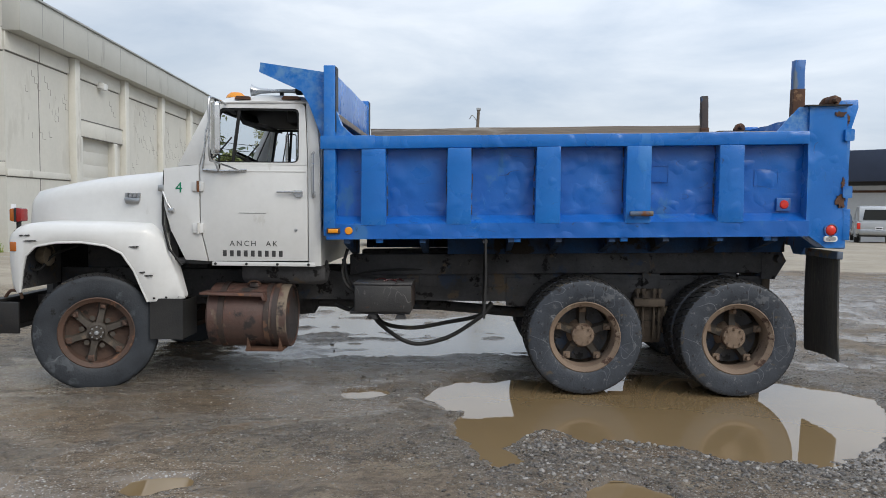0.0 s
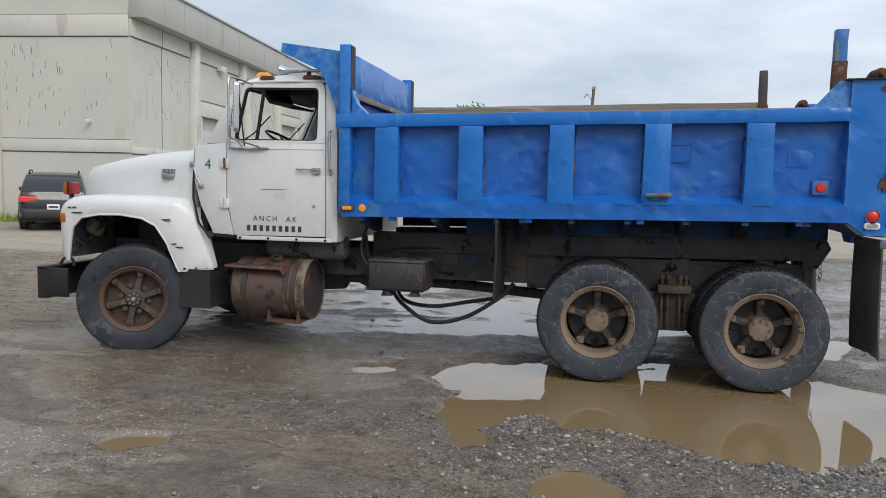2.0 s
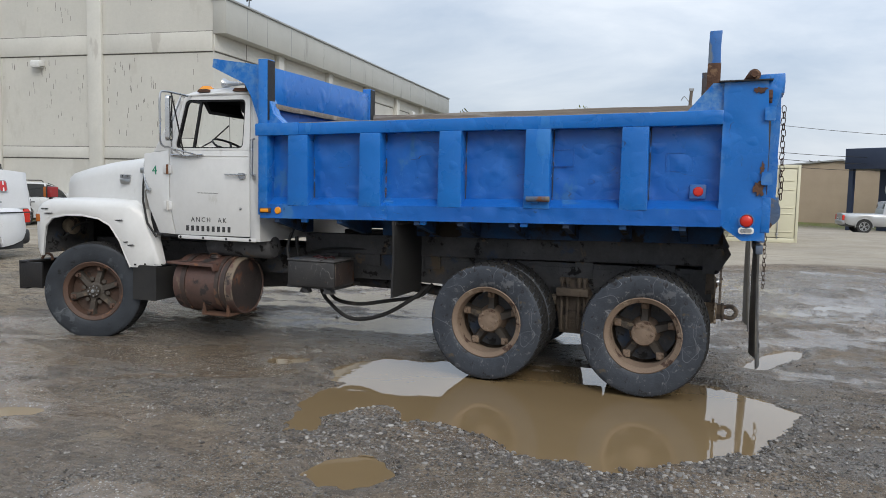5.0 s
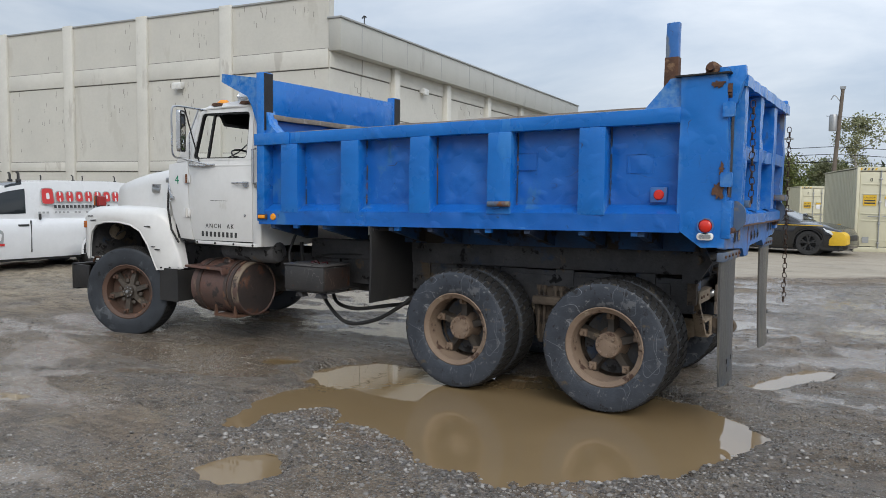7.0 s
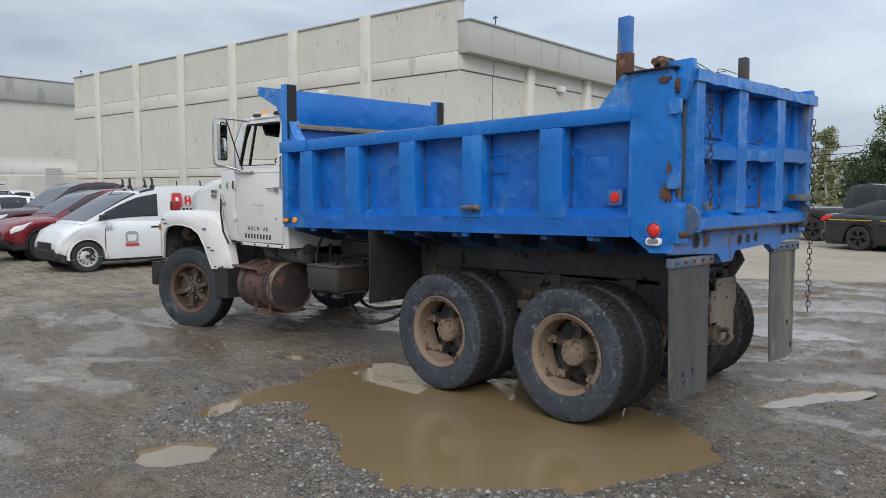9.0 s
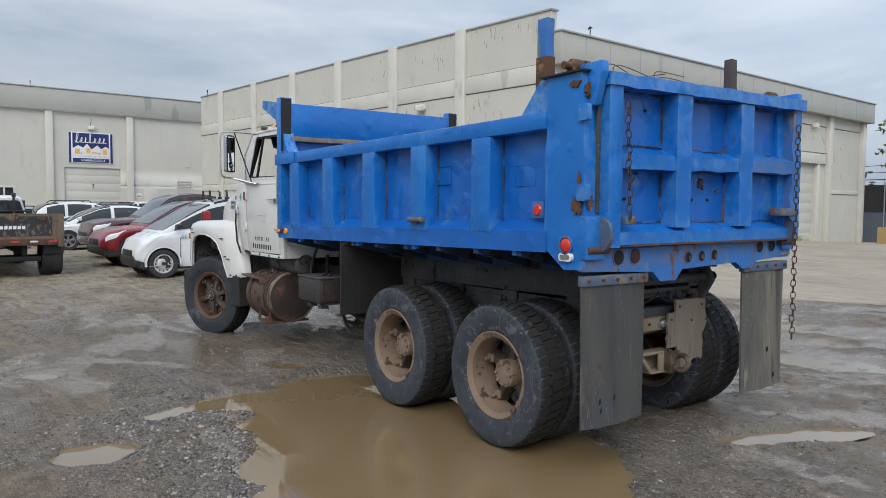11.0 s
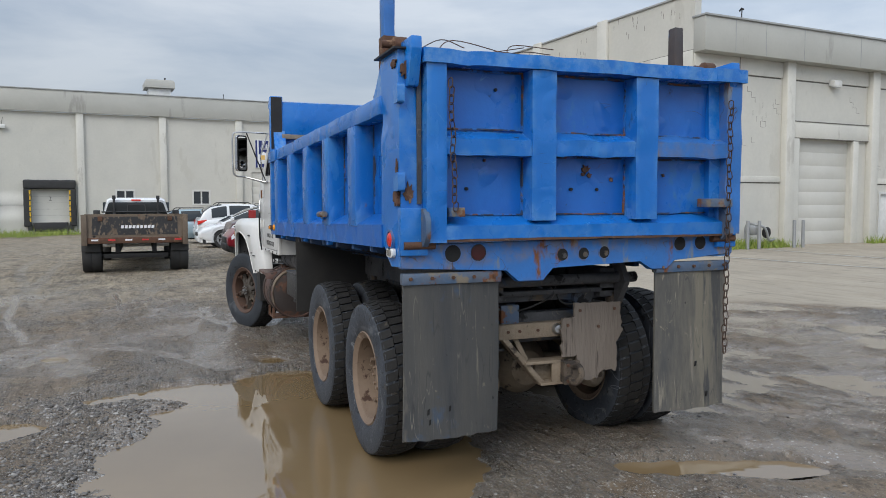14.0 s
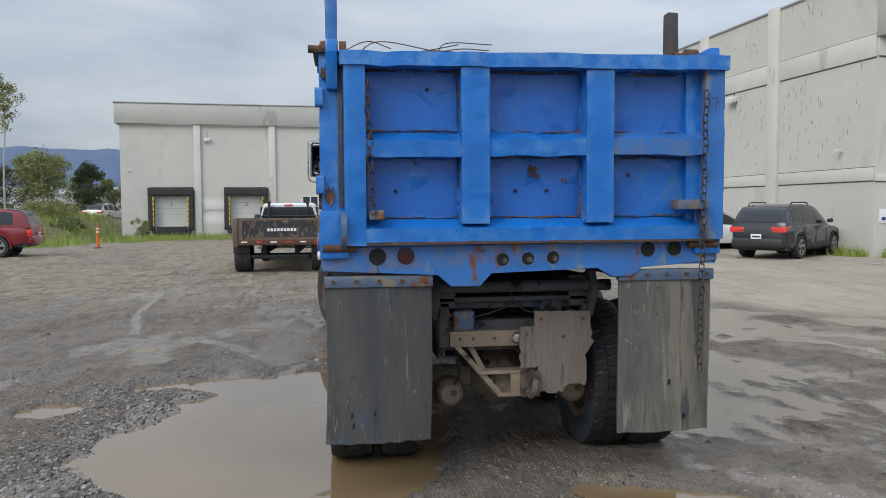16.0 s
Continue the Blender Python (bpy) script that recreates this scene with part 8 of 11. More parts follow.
# -- mirrors, marker lights and horn --
for sy in (-1, 1):
    mi = thing("wing_mirror")
    mi.parent = cab
    tagged(mi, "tall chrome-framed wing mirror on tube arms")
    yo = sy * 1.40
    loop = curve_pts([(-1.62, sy * 0.98, 2.455), (-1.62, sy * 1.2, 2.462), (-1.62, sy * 1.38, 2.46), (-1.62, sy * 1.435, 2.42), (-1.62, sy * 1.44, 2.2), (-1.62, sy * 1.435, 2.0), (-1.62, sy * 1.39, 1.95), (-1.62, sy * 1.3, 1.94), (-1.66, sy * 1.1, 1.885), (-1.68, sy * 1.06, 1.875)], 6)
    part("frame_tube", tube(bmx(), loop, 0.0095, 8), "chrome", mi)
    part("brace", tube(bmx(), [(-1.62, sy * 1.30, 1.942), (-1.50, sy * 1.12, 1.89), (-1.47, sy * 1.06, 1.875)], 0.008, 8), "chrome", mi)
    part("brace", tube(bmx(), [(-1.62, sy * 1.28, 2.46), (-1.64, sy * 1.16, 2.15), (-1.66, sy * 1.06, 1.9)], 0.007, 8), "blacksteel", mi)
    part("foot_bar", tube(bmx(), [(-1.80, sy * (YD + 0.015), 1.885), (-1.62, sy * (YD + 0.02), 1.875), (-1.42, sy * (YD + 0.015), 1.885)], 0.011, 8), "chrome", mi)
    part("front_strut", tube(bmx(), [(-1.80, sy * (YD + 0.01), 1.89), (-1.765, sy * 1.10, 2.2), (-1.72, sy * 1.02, 2.46)], 0.008, 8), "chrome", mi)
    hd = part("mirror_head", prism(bmx(), rounded([(-0.073, -0.21), (0.073, -0.21), (0.073, 0.21), (-0.073, 0.21)], 0.03, 4), -0.02, 0.02, "yz", 0.006), "chrome", mi)
    hd.matrix_basis = pose(-1.60, sy * 1.345, 2.215, 0, 0, -sy * 31)
    part("mirror_glass", prism(bmx(), rounded([(-0.062, -0.195), (0.062, -0.195), (0.062, 0.195), (-0.062, 0.195)], 0.025, 4), 0.0205, 0.023, "yz"), "mirror", hd)
    part("mirror_rim", ring(bmx(), rounded([(-0.068, -0.205), (0.068, -0.205), (0.068, 0.205), (-0.068, 0.205)], 0.03, 4), rounded([(-0.058, -0.193), (0.058, -0.193), (0.058, 0.193), (-0.058, 0.193)], 0.025, 4), 0.02, 0.026, "yz"), "seal", hd)
    part("convex_mirror", lathe(bmx(), [(0.0, 0.026), (0.04, 0.025), (0.046, 0.022)], (0, 0, -0.13), "x", 18), "mirror", hd)
for y in (-0.78, -0.3, 0.0, 0.3, 0.78):
    ml = part("marker_light", lathe(bmx(), [(0.0, 0.05), (0.03, 0.045), (0.05, 0.02), (0.055, 0.0), (0.0, 0.0)], (-1.60, y, 2.54 if abs(y) > 0.5 else 2.572), "z", 18), "amber", cab, "amber roof marker light")
    for v in ml.data.vertices:
        v.co.x = -1.60 + (v.co.x + 1.60) * 1.6
hn = part("air_horn", lathe(bmx(), [(0.0, -1.10), (0.022, -1.10), (0.016, -1.13), (0.018, -1.3), (0.026, -1.42), (0.045, -1.48), (0.06, -1.50), (0.05, -1.49), (0.0, -1.40)], (0, -0.62, 2.625), "x", 20), "chrome", cab, "chrome trumpet air horn")
part("horn_driver", lathe(bmx(), [(0.0, -1.02), (0.03, -1.02), (0.04, -1.04), (0.04, -1.09), (0.02, -1.10), (0.0, -1.10)], (0, -0.62, 2.63), "x", 18), "blacksteel", hn)
part("horn_bracket", box(bmx(), -1.24, -1.21, -0.64, -0.60, 2.56, 2.61), "blacksteel", hn)
for x, w_ in ((-1.48, 0.075), (-1.06, 0.085)):
    bm = prism(bmx(), rounded([(x - w_, 2.50), (x + w_, 2.498), (x + w_ * 0.8, 2.527), (x - w_ * 0.7, 2.529)], 0.012, 3), -0.992, -0.955)
    part("rust_patch", dent(bm, 0.004, 30, x), "rust", cab)

# ---- parked vehicles ----
def paint(name, c, rough=0.28, metal=0.0, coat=0.6):
    return mat(name, c, tuple(v * 0.9 for v in c), 1.5, rough, metal, 0, 40, [(tuple(v * 0.6 + 0.04 for v in c), 1.8, 0.66, 0.6, (1, 1, 0.6))], 0.05, coat, 0.1)


M["carwhite"] = paint("car_white", (0.72, 0.73, 0.74))
M["carblack"] = paint("gloss_black_paint", (0.014, 0.014, 0.015), 0.22, 0, 0.6)
M["cargrey"] = paint("car_dark_grey", (0.033, 0.035, 0.038), 0.25, 0.2)
M["carsilver"] = paint("car_silver", (0.50, 0.51, 0.52), 0.3, 0.4)
M["carred"] = paint("car_red", (0.20, 0.012, 0.022))
M["carmaroon"] = paint("car_maroon", (0.055, 0.014, 0.018))
M["carbright"] = paint("car_bright_red", (0.21, 0.013, 0.020))
M["carblue"] = paint("car_pale_blue", (0.32, 0.42, 0.47), 0.3, 0.3)
M["plastic"] = mat("black_car_plastic", (0.02, 0.02, 0.021), (0.03, 0.03, 0.03), 6, 0.55)
M["cartyre"] = mat("car_tyre", (0.02, 0.02, 0.021), (0.03, 0.03, 0.03), 9, 0.75, 0, 0.002, 60)
M["alloy"] = mat("alloy_wheel", (0.45, 0.46, 0.47), (0.35, 0.36, 0.37), 5, 0.35, 0.7)
M["steelwheel"] = mat("pale_steel_wheel", (0.55, 0.55, 0.54), (0.46, 0.46, 0.45), 5, 0.45, 0.2)
M["carglass"] = lens("tinted_car_glass", (0.018, 0.022, 0.025), 0.03)
M["headlamp"] = lens("headlamp_glass", (0.62, 0.64, 0.66), 0.08)

SHAPES = {
    # length, width, belt line (x, z), roof line (x, z) from the cowl to the tail, roof width share, sill, wheel radius, axles, pillars (front door's rear edge, rear door's rear edge, tail pillar)
    "suv": (4.55, 1.86, [(-2.27, 0.86), (-2.22, 1.0), (-1.0, 1.06), (0.7, 1.02), (1.0, 1.0), (1.75, 0.95), (2.1, 0.86), (2.27, 0.66)],
            [(1.20, 1.02), (0.80, 1.28), (0.36, 1.54), (0.0, 1.64), (-0.6, 1.68), (-1.3, 1.655), (-1.75, 1.58), (-2.02, 1.36), (-2.2, 1.02)], 0.74, 0.32, 0.36, (1.48, -1.22), (-0.10, -1.05, -1.72)),
    "wide_suv": (4.75, 1.80, [(-2.37, 0.92), (-2.35, 1.02), (-1.0, 1.04), (0.75, 1.02), (0.95, 1.00), (1.9, 0.97), (2.2, 0.90), (2.37, 0.70)],
                 [(1.25, 1.02), (0.92, 1.28), (0.58, 1.55), (0.3, 1.64), (-0.6, 1.68), (-1.6, 1.67), (-2.05, 1.62), (-2.20, 1.40), (-2.33, 1.03)], 0.77, 0.40, 0.38, (1.48, -1.30), (0.0, -0.95, -1.80)),
    "wagon": (4.7, 1.75, [(-2.35, 0.80), (-2.30, 0.92), (-1.0, 0.93), (0.8, 0.90), (1.0, 0.88), (1.95, 0.78), (2.2, 0.70), (2.35, 0.56)],
              [(1.15, 0.90), (0.75, 1.14), (0.35, 1.37), (0.0, 1.45), (-0.8, 1.48), (-1.5, 1.46), (-1.95, 1.40), (-2.15, 1.20), (-2.28, 0.92)], 0.72, 0.24, 0.32, (1.36, -1.30), (-0.15, -1.12, -1.85)),
    "hatch": (4.35, 1.78, [(-2.17, 0.84), (-2.12, 0.96), (-1.0, 1.0), (0.7, 0.93), (1.0, 0.90), (1.65, 0.80), (2.0, 0.70), (2.17, 0.54)],
              [(1.35, 0.92), (0.85, 1.18), (0.30, 1.42), (-0.1, 1.50), (-0.7, 1.51), (-1.3, 1.44), (-1.75, 1.30), (-1.98, 1.14), (-2.12, 0.97)], 0.70, 0.22, 0.33, (1.33, -1.27), (-0.12, -1.02, -1.55)),
    "sedan": (4.93, 1.87, [(-2.46, 0.82), (-2.42, 0.98), (-1.9, 1.02), (0.6, 0.96), (1.0, 0.94), (1.9, 0.84), (2.3, 0.72), (2.46, 0.54)],
              [(1.25, 0.95), (0.80, 1.15), (0.28, 1.37), (-0.1, 1.44), (-0.6, 1.455), (-1.0, 1.41), (-1.45, 1.26), (-1.8, 1.10), (-2.0, 1.03)], 0.70, 0.20, 0.35, (1.53, -1.38), (-0.10, -1.0, -1.35)),
    "pickup": (5.85, 2.0, [(-2.92, 1.0), (-2.90, 1.10), (-0.75, 1.12), (1.0, 1.14), (1.2, 1.15), (2.4, 1.10), (2.8, 1.0), (2.92, 0.72)],
               [(1.45, 1.15), (1.05, 1.46), (0.70, 1.74), (0.35, 1.86), (-0.1, 1.90), (-0.5, 1.88), (-0.72, 1.82), (-0.80, 1.50), (-0.86, 1.12)], 0.78, 0.42, 0.40, (1.95, -1.78), (0.22, -0.58, -0.62)),
    "van": (4.56, 1.74, [(-2.28, 0.92), (-2.26, 1.0), (0.4, 1.0), (1.0, 1.02), (1.45, 1.02), (1.90, 0.92), (2.14, 0.80), (2.28, 0.56)],
            [(1.80, 0.98), (1.45, 1.18), (1.02, 1.44), (0.66, 1.63), (0.25, 1.72), (-0.6, 1.76), (-1.7, 1.76), (-2.22, 1.71), (-2.30, 1.02)], 0.86, 0.24, 0.315, (1.74, -1.22), (0.18, -1.0, -2.1)),
}


def car_wheel(parent, x, y, r, side, rim="alloy"):
    w = part("wheel", lathe(bmx(), [(r * 0.64, -0.10), (r * 0.72, -0.112), (r * 0.95, -0.105), (r, -0.07), (r, 0.07), (r * 0.95, 0.105), (r * 0.64, 0.10)], seg=28, closed=True), "cartyre", parent, "black car tyre")
    w.matrix_basis = pose(x, y, r, 0, 0, 0 if side < 0 else 180)
    if rim == "steel":
        part("rim", lathe(bmx(), [(r * 0.67, -0.10), (r * 0.60, -0.105), (r * 0.56, -0.07), (r * 0.42, -0.065), (r * 0.32, -0.095), (r * 0.16, -0.10), (r * 0.13, -0.085), (0.0, -0.085)], seg=28), "steelwheel", w, "pale steel wheel disc")
        # black discs paint in the shade of the wheel's holes
        for i in range(12):
            a = 2 * math.pi * i / 12
            c, s = r * 0.49 * math.cos(a), r * 0.49 * math.sin(a)
            part("rim_hole_disc", cyl(bmx(), (c, -0.066, s), (c, -0.072, s), r * 0.055, seg=8), "plastic", w)
        part("hub_cap", lathe(bmx(), [(0.0, -0.11), (r * 0.10, -0.105), (r * 0.12, -0.085)], seg=14), "plastic", w)
        return w
    m = "plastic" if rim == "dark" else "alloy"
    part("rim", lathe(bmx(), [(r * 0.67, -0.10), (r * 0.62, -0.098), (r * 0.58, -0.06), (r * 0.56, 0.02), (0.0, 0.03)], seg=28), "blacksteel" if rim == "dark" else "plastic", w)
    part("rim_lip", lathe(bmx(), [(r * 0.68, -0.098), (r * 0.67, -0.108), (r * 0.61, -0.106), (r * 0.60, -0.09)], seg=28), m, w)
    for i in range(5):
        a = 2 * math.pi * i / 5 + math.pi / 2
        for da in (-0.13, 0.13):
            c, s = math.cos(a + da * 0.6), math.sin(a + da * 0.6)
            c1, s1 = math.cos(a + da * 1.5), math.sin(a + da * 1.5)
            q = []
            for (cc, ss), rr, hw, yy in (((c, s), 0.04, 0.020, -0.095), ((c, s), r * 0.3, 0.018, -0.098), ((c1, s1), r * 0.62, 0.022, -0.104)):
                q.append([(rr * cc - k * ss, yy + d, rr * ss + k * cc) for k, d in ((-hw, 0.0), (hw, 0.0), (hw, 0.03), (-hw, 0.03))])
            part("rim_spoke", loft(bmx(), q), m, w)
    part("hub_cap", lathe(bmx(), [(0.0, -0.105), (0.045, -0.10), (0.05, -0.08)], seg=14), m, w)
    return w


def vehicle(name, kind, at, turn, colour, label, category, rim="alloy", lower=None, rack=False, group="", signal=None):
    """A parked car: x runs forward. Its cabin is one curved shell, and the panes follow it."""
    L, Wd, belt, roof, share, sill, r, axles, (pil1, pil2, pil3) = SHAPES[kind]
    t = thing(name, at, label, category, group, turn=turn)
    hw = Wd / 2
    bx, bz = [p[0] for p in belt], [p[1] for p in belt]
    xs = sorted(set([round(v, 3) for v in bx + [s_ * (L / 2 - d_) for s_ in (-1, 1) for d_ in (0.02, 0.06, 0.12, 0.2, 0.3, 0.42)] + [a + d for a in axles for d in (-r * 1.18, -r * 1.0, -r * 0.8, -r * 0.45, 0, r * 0.45, r * 0.8, r * 1.0, r * 1.18)] + [-0.4, 0.2, 0.6]]))

    def flank(x):
        """The half section of the body here, from the sill to the middle of its top."""
        top = float(np.interp(x, bx, bz))
        end = min(1.0, (L / 2 - abs(x)) / 0.55)
        w = hw * (0.72 + 0.28 * math.sqrt(max(0, 1 - (1 - end) ** 2)))
        zb = sill + 0.16 * (1 - end)
        for a in axles:
            d = abs(x - a)
            if d < r * 1.17:
                zb = max(zb, r + math.sqrt(max(0, (r * 1.17) ** 2 - d * d)) * 0.98)
        zb = min(zb, top - 0.12)
        h = top - zb
        return [(w * 0.94, zb), (w * 0.985, zb + h * 0.18), (w * 0.985, zb + h * 0.42), (w, zb + h * 0.60), (w * 0.985, zb + h * 0.82), (w * 0.945, top - 0.018), (w * 0.89, top + 0.006), (w * 0.5, top + 0.03)]

    secs = [[(x, -y, z) for y, z in flank(x)] + [(x, y, z) for y, z in flank(x)[::-1]] for x in xs]
    part("body", loft(bmx(), secs), colour, t, sharp=55)
    part("underbody", box(bmx(), -L / 2 + 0.15, L / 2 - 0.15, -hw + 0.12, hw - 0.12, sill - 0.05, min(bz) + 0.1), "plastic", t)
    # the cabin's shell: a half section for each place along it, from the belt line to the middle of the roof
    rx, rz = [p[0] for p in roof][::-1], [p[1] for p in roof][::-1]
    H = max(rz)
    FZ, FY = (0.0, 0.30, 0.60, 0.82, 0.93, 0.985, 1.0, 1.008), (0.0, 0.10, 0.36, 0.70, 0.92, 1.06, 1.5, 2.6)

    def shell(x, k, sy, out=0.0):
        """A place on the cabin: k runs from 0 at the belt line by 4 at the roof's edge to 7 at its middle."""
        zb_, zt = float(np.interp(x, bx, bz)) - 0.015, float(np.interp(x, rx, rz))
        h = max(0.02, zt - zb_)
        wb_ = hw * 0.905
        wr_ = wb_ * 0.96 - (wb_ * 0.96 - hw * share) * min(1.0, h / (H - 1.0 if H > 1.3 else 0.5))
        fz, fy = np.interp(k, range(8), FZ), np.interp(k, range(8), FY)
        y = wb_ + (wr_ - wb_) * fy if fy <= 1.06 else wr_ * float(np.interp(fy, (1.06, 1.5, 2.6), (0.985 if h > 0.2 else 0.95, 0.6, 0.0)))
        tilt = min(1.0, k / 5)
        return Vector((x, sy * max(0.0, y + out * (1 - tilt)), zb_ + h * fz + out * tilt))

    stations = sorted(set(list(np.linspace(rx[0], rx[-1], 22)) + rx))
    part("cabin", loft(bmx(), [[shell(x, k, -1) for k in range(8)] + [shell(x, k, 1) for k in range(6, -1, -1)] for x in stations]), colour, t, sharp=60)

    def pane(nm, outline, out=0.006):
        """A curved pane on the shell: outline gives, for places along the cabin, the lower and upper k and the side."""
        bm = bmx()
        rows = [[bm.verts.new(shell(x, k0 + (k1 - k0) * i / 5, sy, out)) for i in range(6)] for x, k0, k1, sy in outline]
        for a, b in zip(rows, rows[1:]):
            for i in range(5):
                bm.faces.new((a[i], a[i + 1], b[i + 1], b[i]))
        return part(nm, bm, "carglass", t)

    def edge(x, top=3.45):
        """How far up the side glass may reach here, so that a frame of paint stays under the roof line."""
        return top if float(np.interp(x, rx, rz)) > float(np.interp(x, bx, bz)) + 0.20 else 0.6

    g0, g3 = rx[-1], rx[0]
    g1 = next(x for x, z in roof if z > H - 0.09)
    for sy in (-1, 1):
        front = list(np.linspace(pil1 + 0.06, g0 - 0.30, 9))
        lo = 0.55 if kind == "van" else 0.28
        pane("front_side_window", [(x, lo, max(lo + 0.05, edge(x) - (0.5 if kind == "van" else 0.0)), sy) for x in front])
        if kind != "van":
            pane("rear_side_window", [(x, 0.28, edge(x), sy) for x in np.linspace(pil2 + 0.05, pil1 - 0.05, 5)])
            if kind in ("suv", "wide_suv", "wagon", "hatch"):
                pane("quarter_window", [(x, 0.5, max(0.6, edge(x) - 0.2 * i), sy) for i, x in enumerate(np.linspace(pil2 - 0.06, pil3, 4))])
        zm = float(np.interp(0, bx, bz))
        hx = pil1 + 0.14
        for x in (hx, pil2 + 0.10) if kind != "van" else (hx,):
            part("door_handle", box(bmx(), x - 0.1, x + 0.1, sy * hw - 0.004 if sy < 0 else hw - 0.03, sy * hw + 0.03 if sy < 0 else hw + 0.004, zm - 0.14, zm - 0.10, 0.008), "plastic", t)
        for x, z1 in ((pil1, zm), (g0 - 0.42, zm - 0.1)) + (((pil2, zm),) if kind not in ("van", "pickup") else ()):
            part("door_seam", box(bmx(), x - 0.006, x + 0.006, sy * hw - 0.002 if sy < 0 else hw - 0.03, sy * hw + 0.03 if sy < 0 else hw + 0.002, sill + 0.12, z1 - 0.03), "plastic", t)
        mx = g0 - 0.36
        my = sy * (hw + 0.07)
        mirror = part("door_mirror", loft(bmx(), [[(mx + dx, my + sy * s_ * a_, zm + 0.10 + s2 * b_) for a_, b_ in ((-0.09, -0.06), (0.09, -0.05), (0.10, 0.05), (0.05, 0.08), (-0.08, 0.06))] for dx, s_, s2 in ((-0.06, 0.9, 0.9), (0.0, 1.0, 1.0), (0.06, 0.7, 0.7))]), "plastic" if lower else colour, t)
        nose, zl = L / 2, bz[-2]
        # the headlight wraps round the front corner, on the body's own curve
        bm = bmx()
        rows = []
        for i, x in enumerate(np.linspace(nose - 0.56, nose - 0.10, 9)):
            sec = flank(x)
            mid_, span = 4.2 - 0.5 * i / 8, 0.16 + 0.62 * min(1.0, i / 6)
            ks = np.linspace(mid_ - span, mid_ + span * 0.9, 6)
            rows.append([bm.verts.new((x + 0.006, sy * (float(np.interp(k, range(8), [q[0] for q in sec])) + 0.008), float(np.interp(k, range(8), [q[1] for q in sec])) + 0.004)) for k in ks])
        for a, b in zip(rows, rows[1:]):
            for i in range(5):
                bm.faces.new((a[i], a[i + 1], b[i + 1], b[i]) if sy > 0 else (a[i], b[i], b[i + 1], a[i + 1]))
        part("headlight", bm, "headlamp", t)
        if signal:
            part("turn_lamp", prism(bmx(), rounded([(nose - 0.62, zl - 0.05), (nose - 0.42, zl - 0.10), (nose - 0.40, zl + 0.0), (nose - 0.58, zl + 0.03)], 0.02, 2), sy * hw * 0.80, sy * hw * 0.965), signal, t)
        if kind == "pickup":
            tail = box(bmx(), -L / 2 - 0.01, -L / 2 + 0.1, min(sy * hw * 0.8, sy * hw * 0.94), max(sy * hw * 0.8, sy * hw * 0.94), 0.74, 1.04, 0.02)
        elif kind == "van":
            tail = box(bmx(), -L / 2 - 0.004, -L / 2 + 0.14, min(sy * hw * 0.74, sy * hw * 0.90), max(sy * hw * 0.74, sy * hw * 0.90), 0.70, 0.98, 0.02)
        elif kind == "wide_suv":
            tail = box(bmx(), -L / 2 - 0.01, -L / 2 + 0.16, min(sy * hw * 0.76, sy * hw * 0.90), max(sy * hw * 0.76, sy * hw * 0.90), 0.70, 0.96, 0.03)
        else:
            tail = prism(bmx(), rounded([(-L / 2 + 0.0, bz[0] - 0.04), (-L / 2 + 0.36, bz[0] + 0.10), (-L / 2 + 0.34, bz[0] + 0.17), (-L / 2 + 0.02, bz[0] + 0.12)], 0.02, 2), sy * hw * 0.45, sy * hw * 0.93, "xz", 0.015)
        part("tail_light", tail, "red", t)
        for a in axles:
            car_wheel(t, a, sy * (hw - 0.115), r, sy, rim)
            bm = ring(bmx(), [(a + r * 1.2 * math.cos(q), r + r * 1.2 * math.sin(q)) for q in np.linspace(-0.15, math.pi + 0.15, 15)] + [(a - r * 1.15, r)], [(a + r * 1.1 * math.cos(q), r + r * 1.1 * math.sin(q)) for q in np.linspace(-0.15, math.pi + 0.15, 15)] + [(a - r * 1.1, r)], sy * hw * 0.9, sy * (hw + 0.004))
            part("wheel_arch", bm, "plastic" if lower and kind != "van" else colour, t)
            part("arch_liner", cyl(bmx(), (a, sy * (hw - 0.28), r), (a, sy * (hw - 0.27), r), r * 1.15, seg=24), "plastic", t)
        if lower and kind in ("suv", "wide_suv"):
            part("side_cladding", box(bmx(), axles[1] + r * 1.15, axles[0] - r * 1.15, sy * hw * 0.985 - 0.012, sy * hw * 0.985 + 0.012, sill + 0.0, sill + 0.18, 0.01), "plastic", t)
        if rack:
            ya = sy * hw * share * 0.93
            part("roof_rail", tube(bmx(), [(g1 - 0.1, ya, H - 0.02), (g1 - 0.22, ya, H + 0.05), (pil2 - 0.3, ya, H + 0.045), (pil2 - 0.42, ya, H - 0.04)], 0.018, 6), "blacksteel", t)
    # windscreen and rear window
    for nm, x0, x1 in (("windscreen", g0 - 0.08, g1 + 0.03),) + ((("rear_window", g3 + 0.05, rx[3] if kind not in ("pickup",) else rx[2]),) if kind != "van" else ()):
        bm = bmx()
        ks = [3.9, 4.4, 5.0, 6.0, 7.0]
        rows = []
        for x in np.linspace(x0, x1, 7):
            up = 0.008
            rows.append([bm.verts.new(shell(x, k, -1) + Vector((up * (1 if x0 > 0 else -1), 0, up))) for k in ks] + [bm.verts.new(shell(x, k, 1) + Vector((up * (1 if x0 > 0 else -1), 0, up))) for k in ks[-2::-1]])
        for a, b in zip(rows, rows[1:]):
            for i in range(len(a) - 1):
                bm.faces.new((a[i], a[i + 1], b[i + 1], b[i]))
        part(nm, bm, "carglass", t)
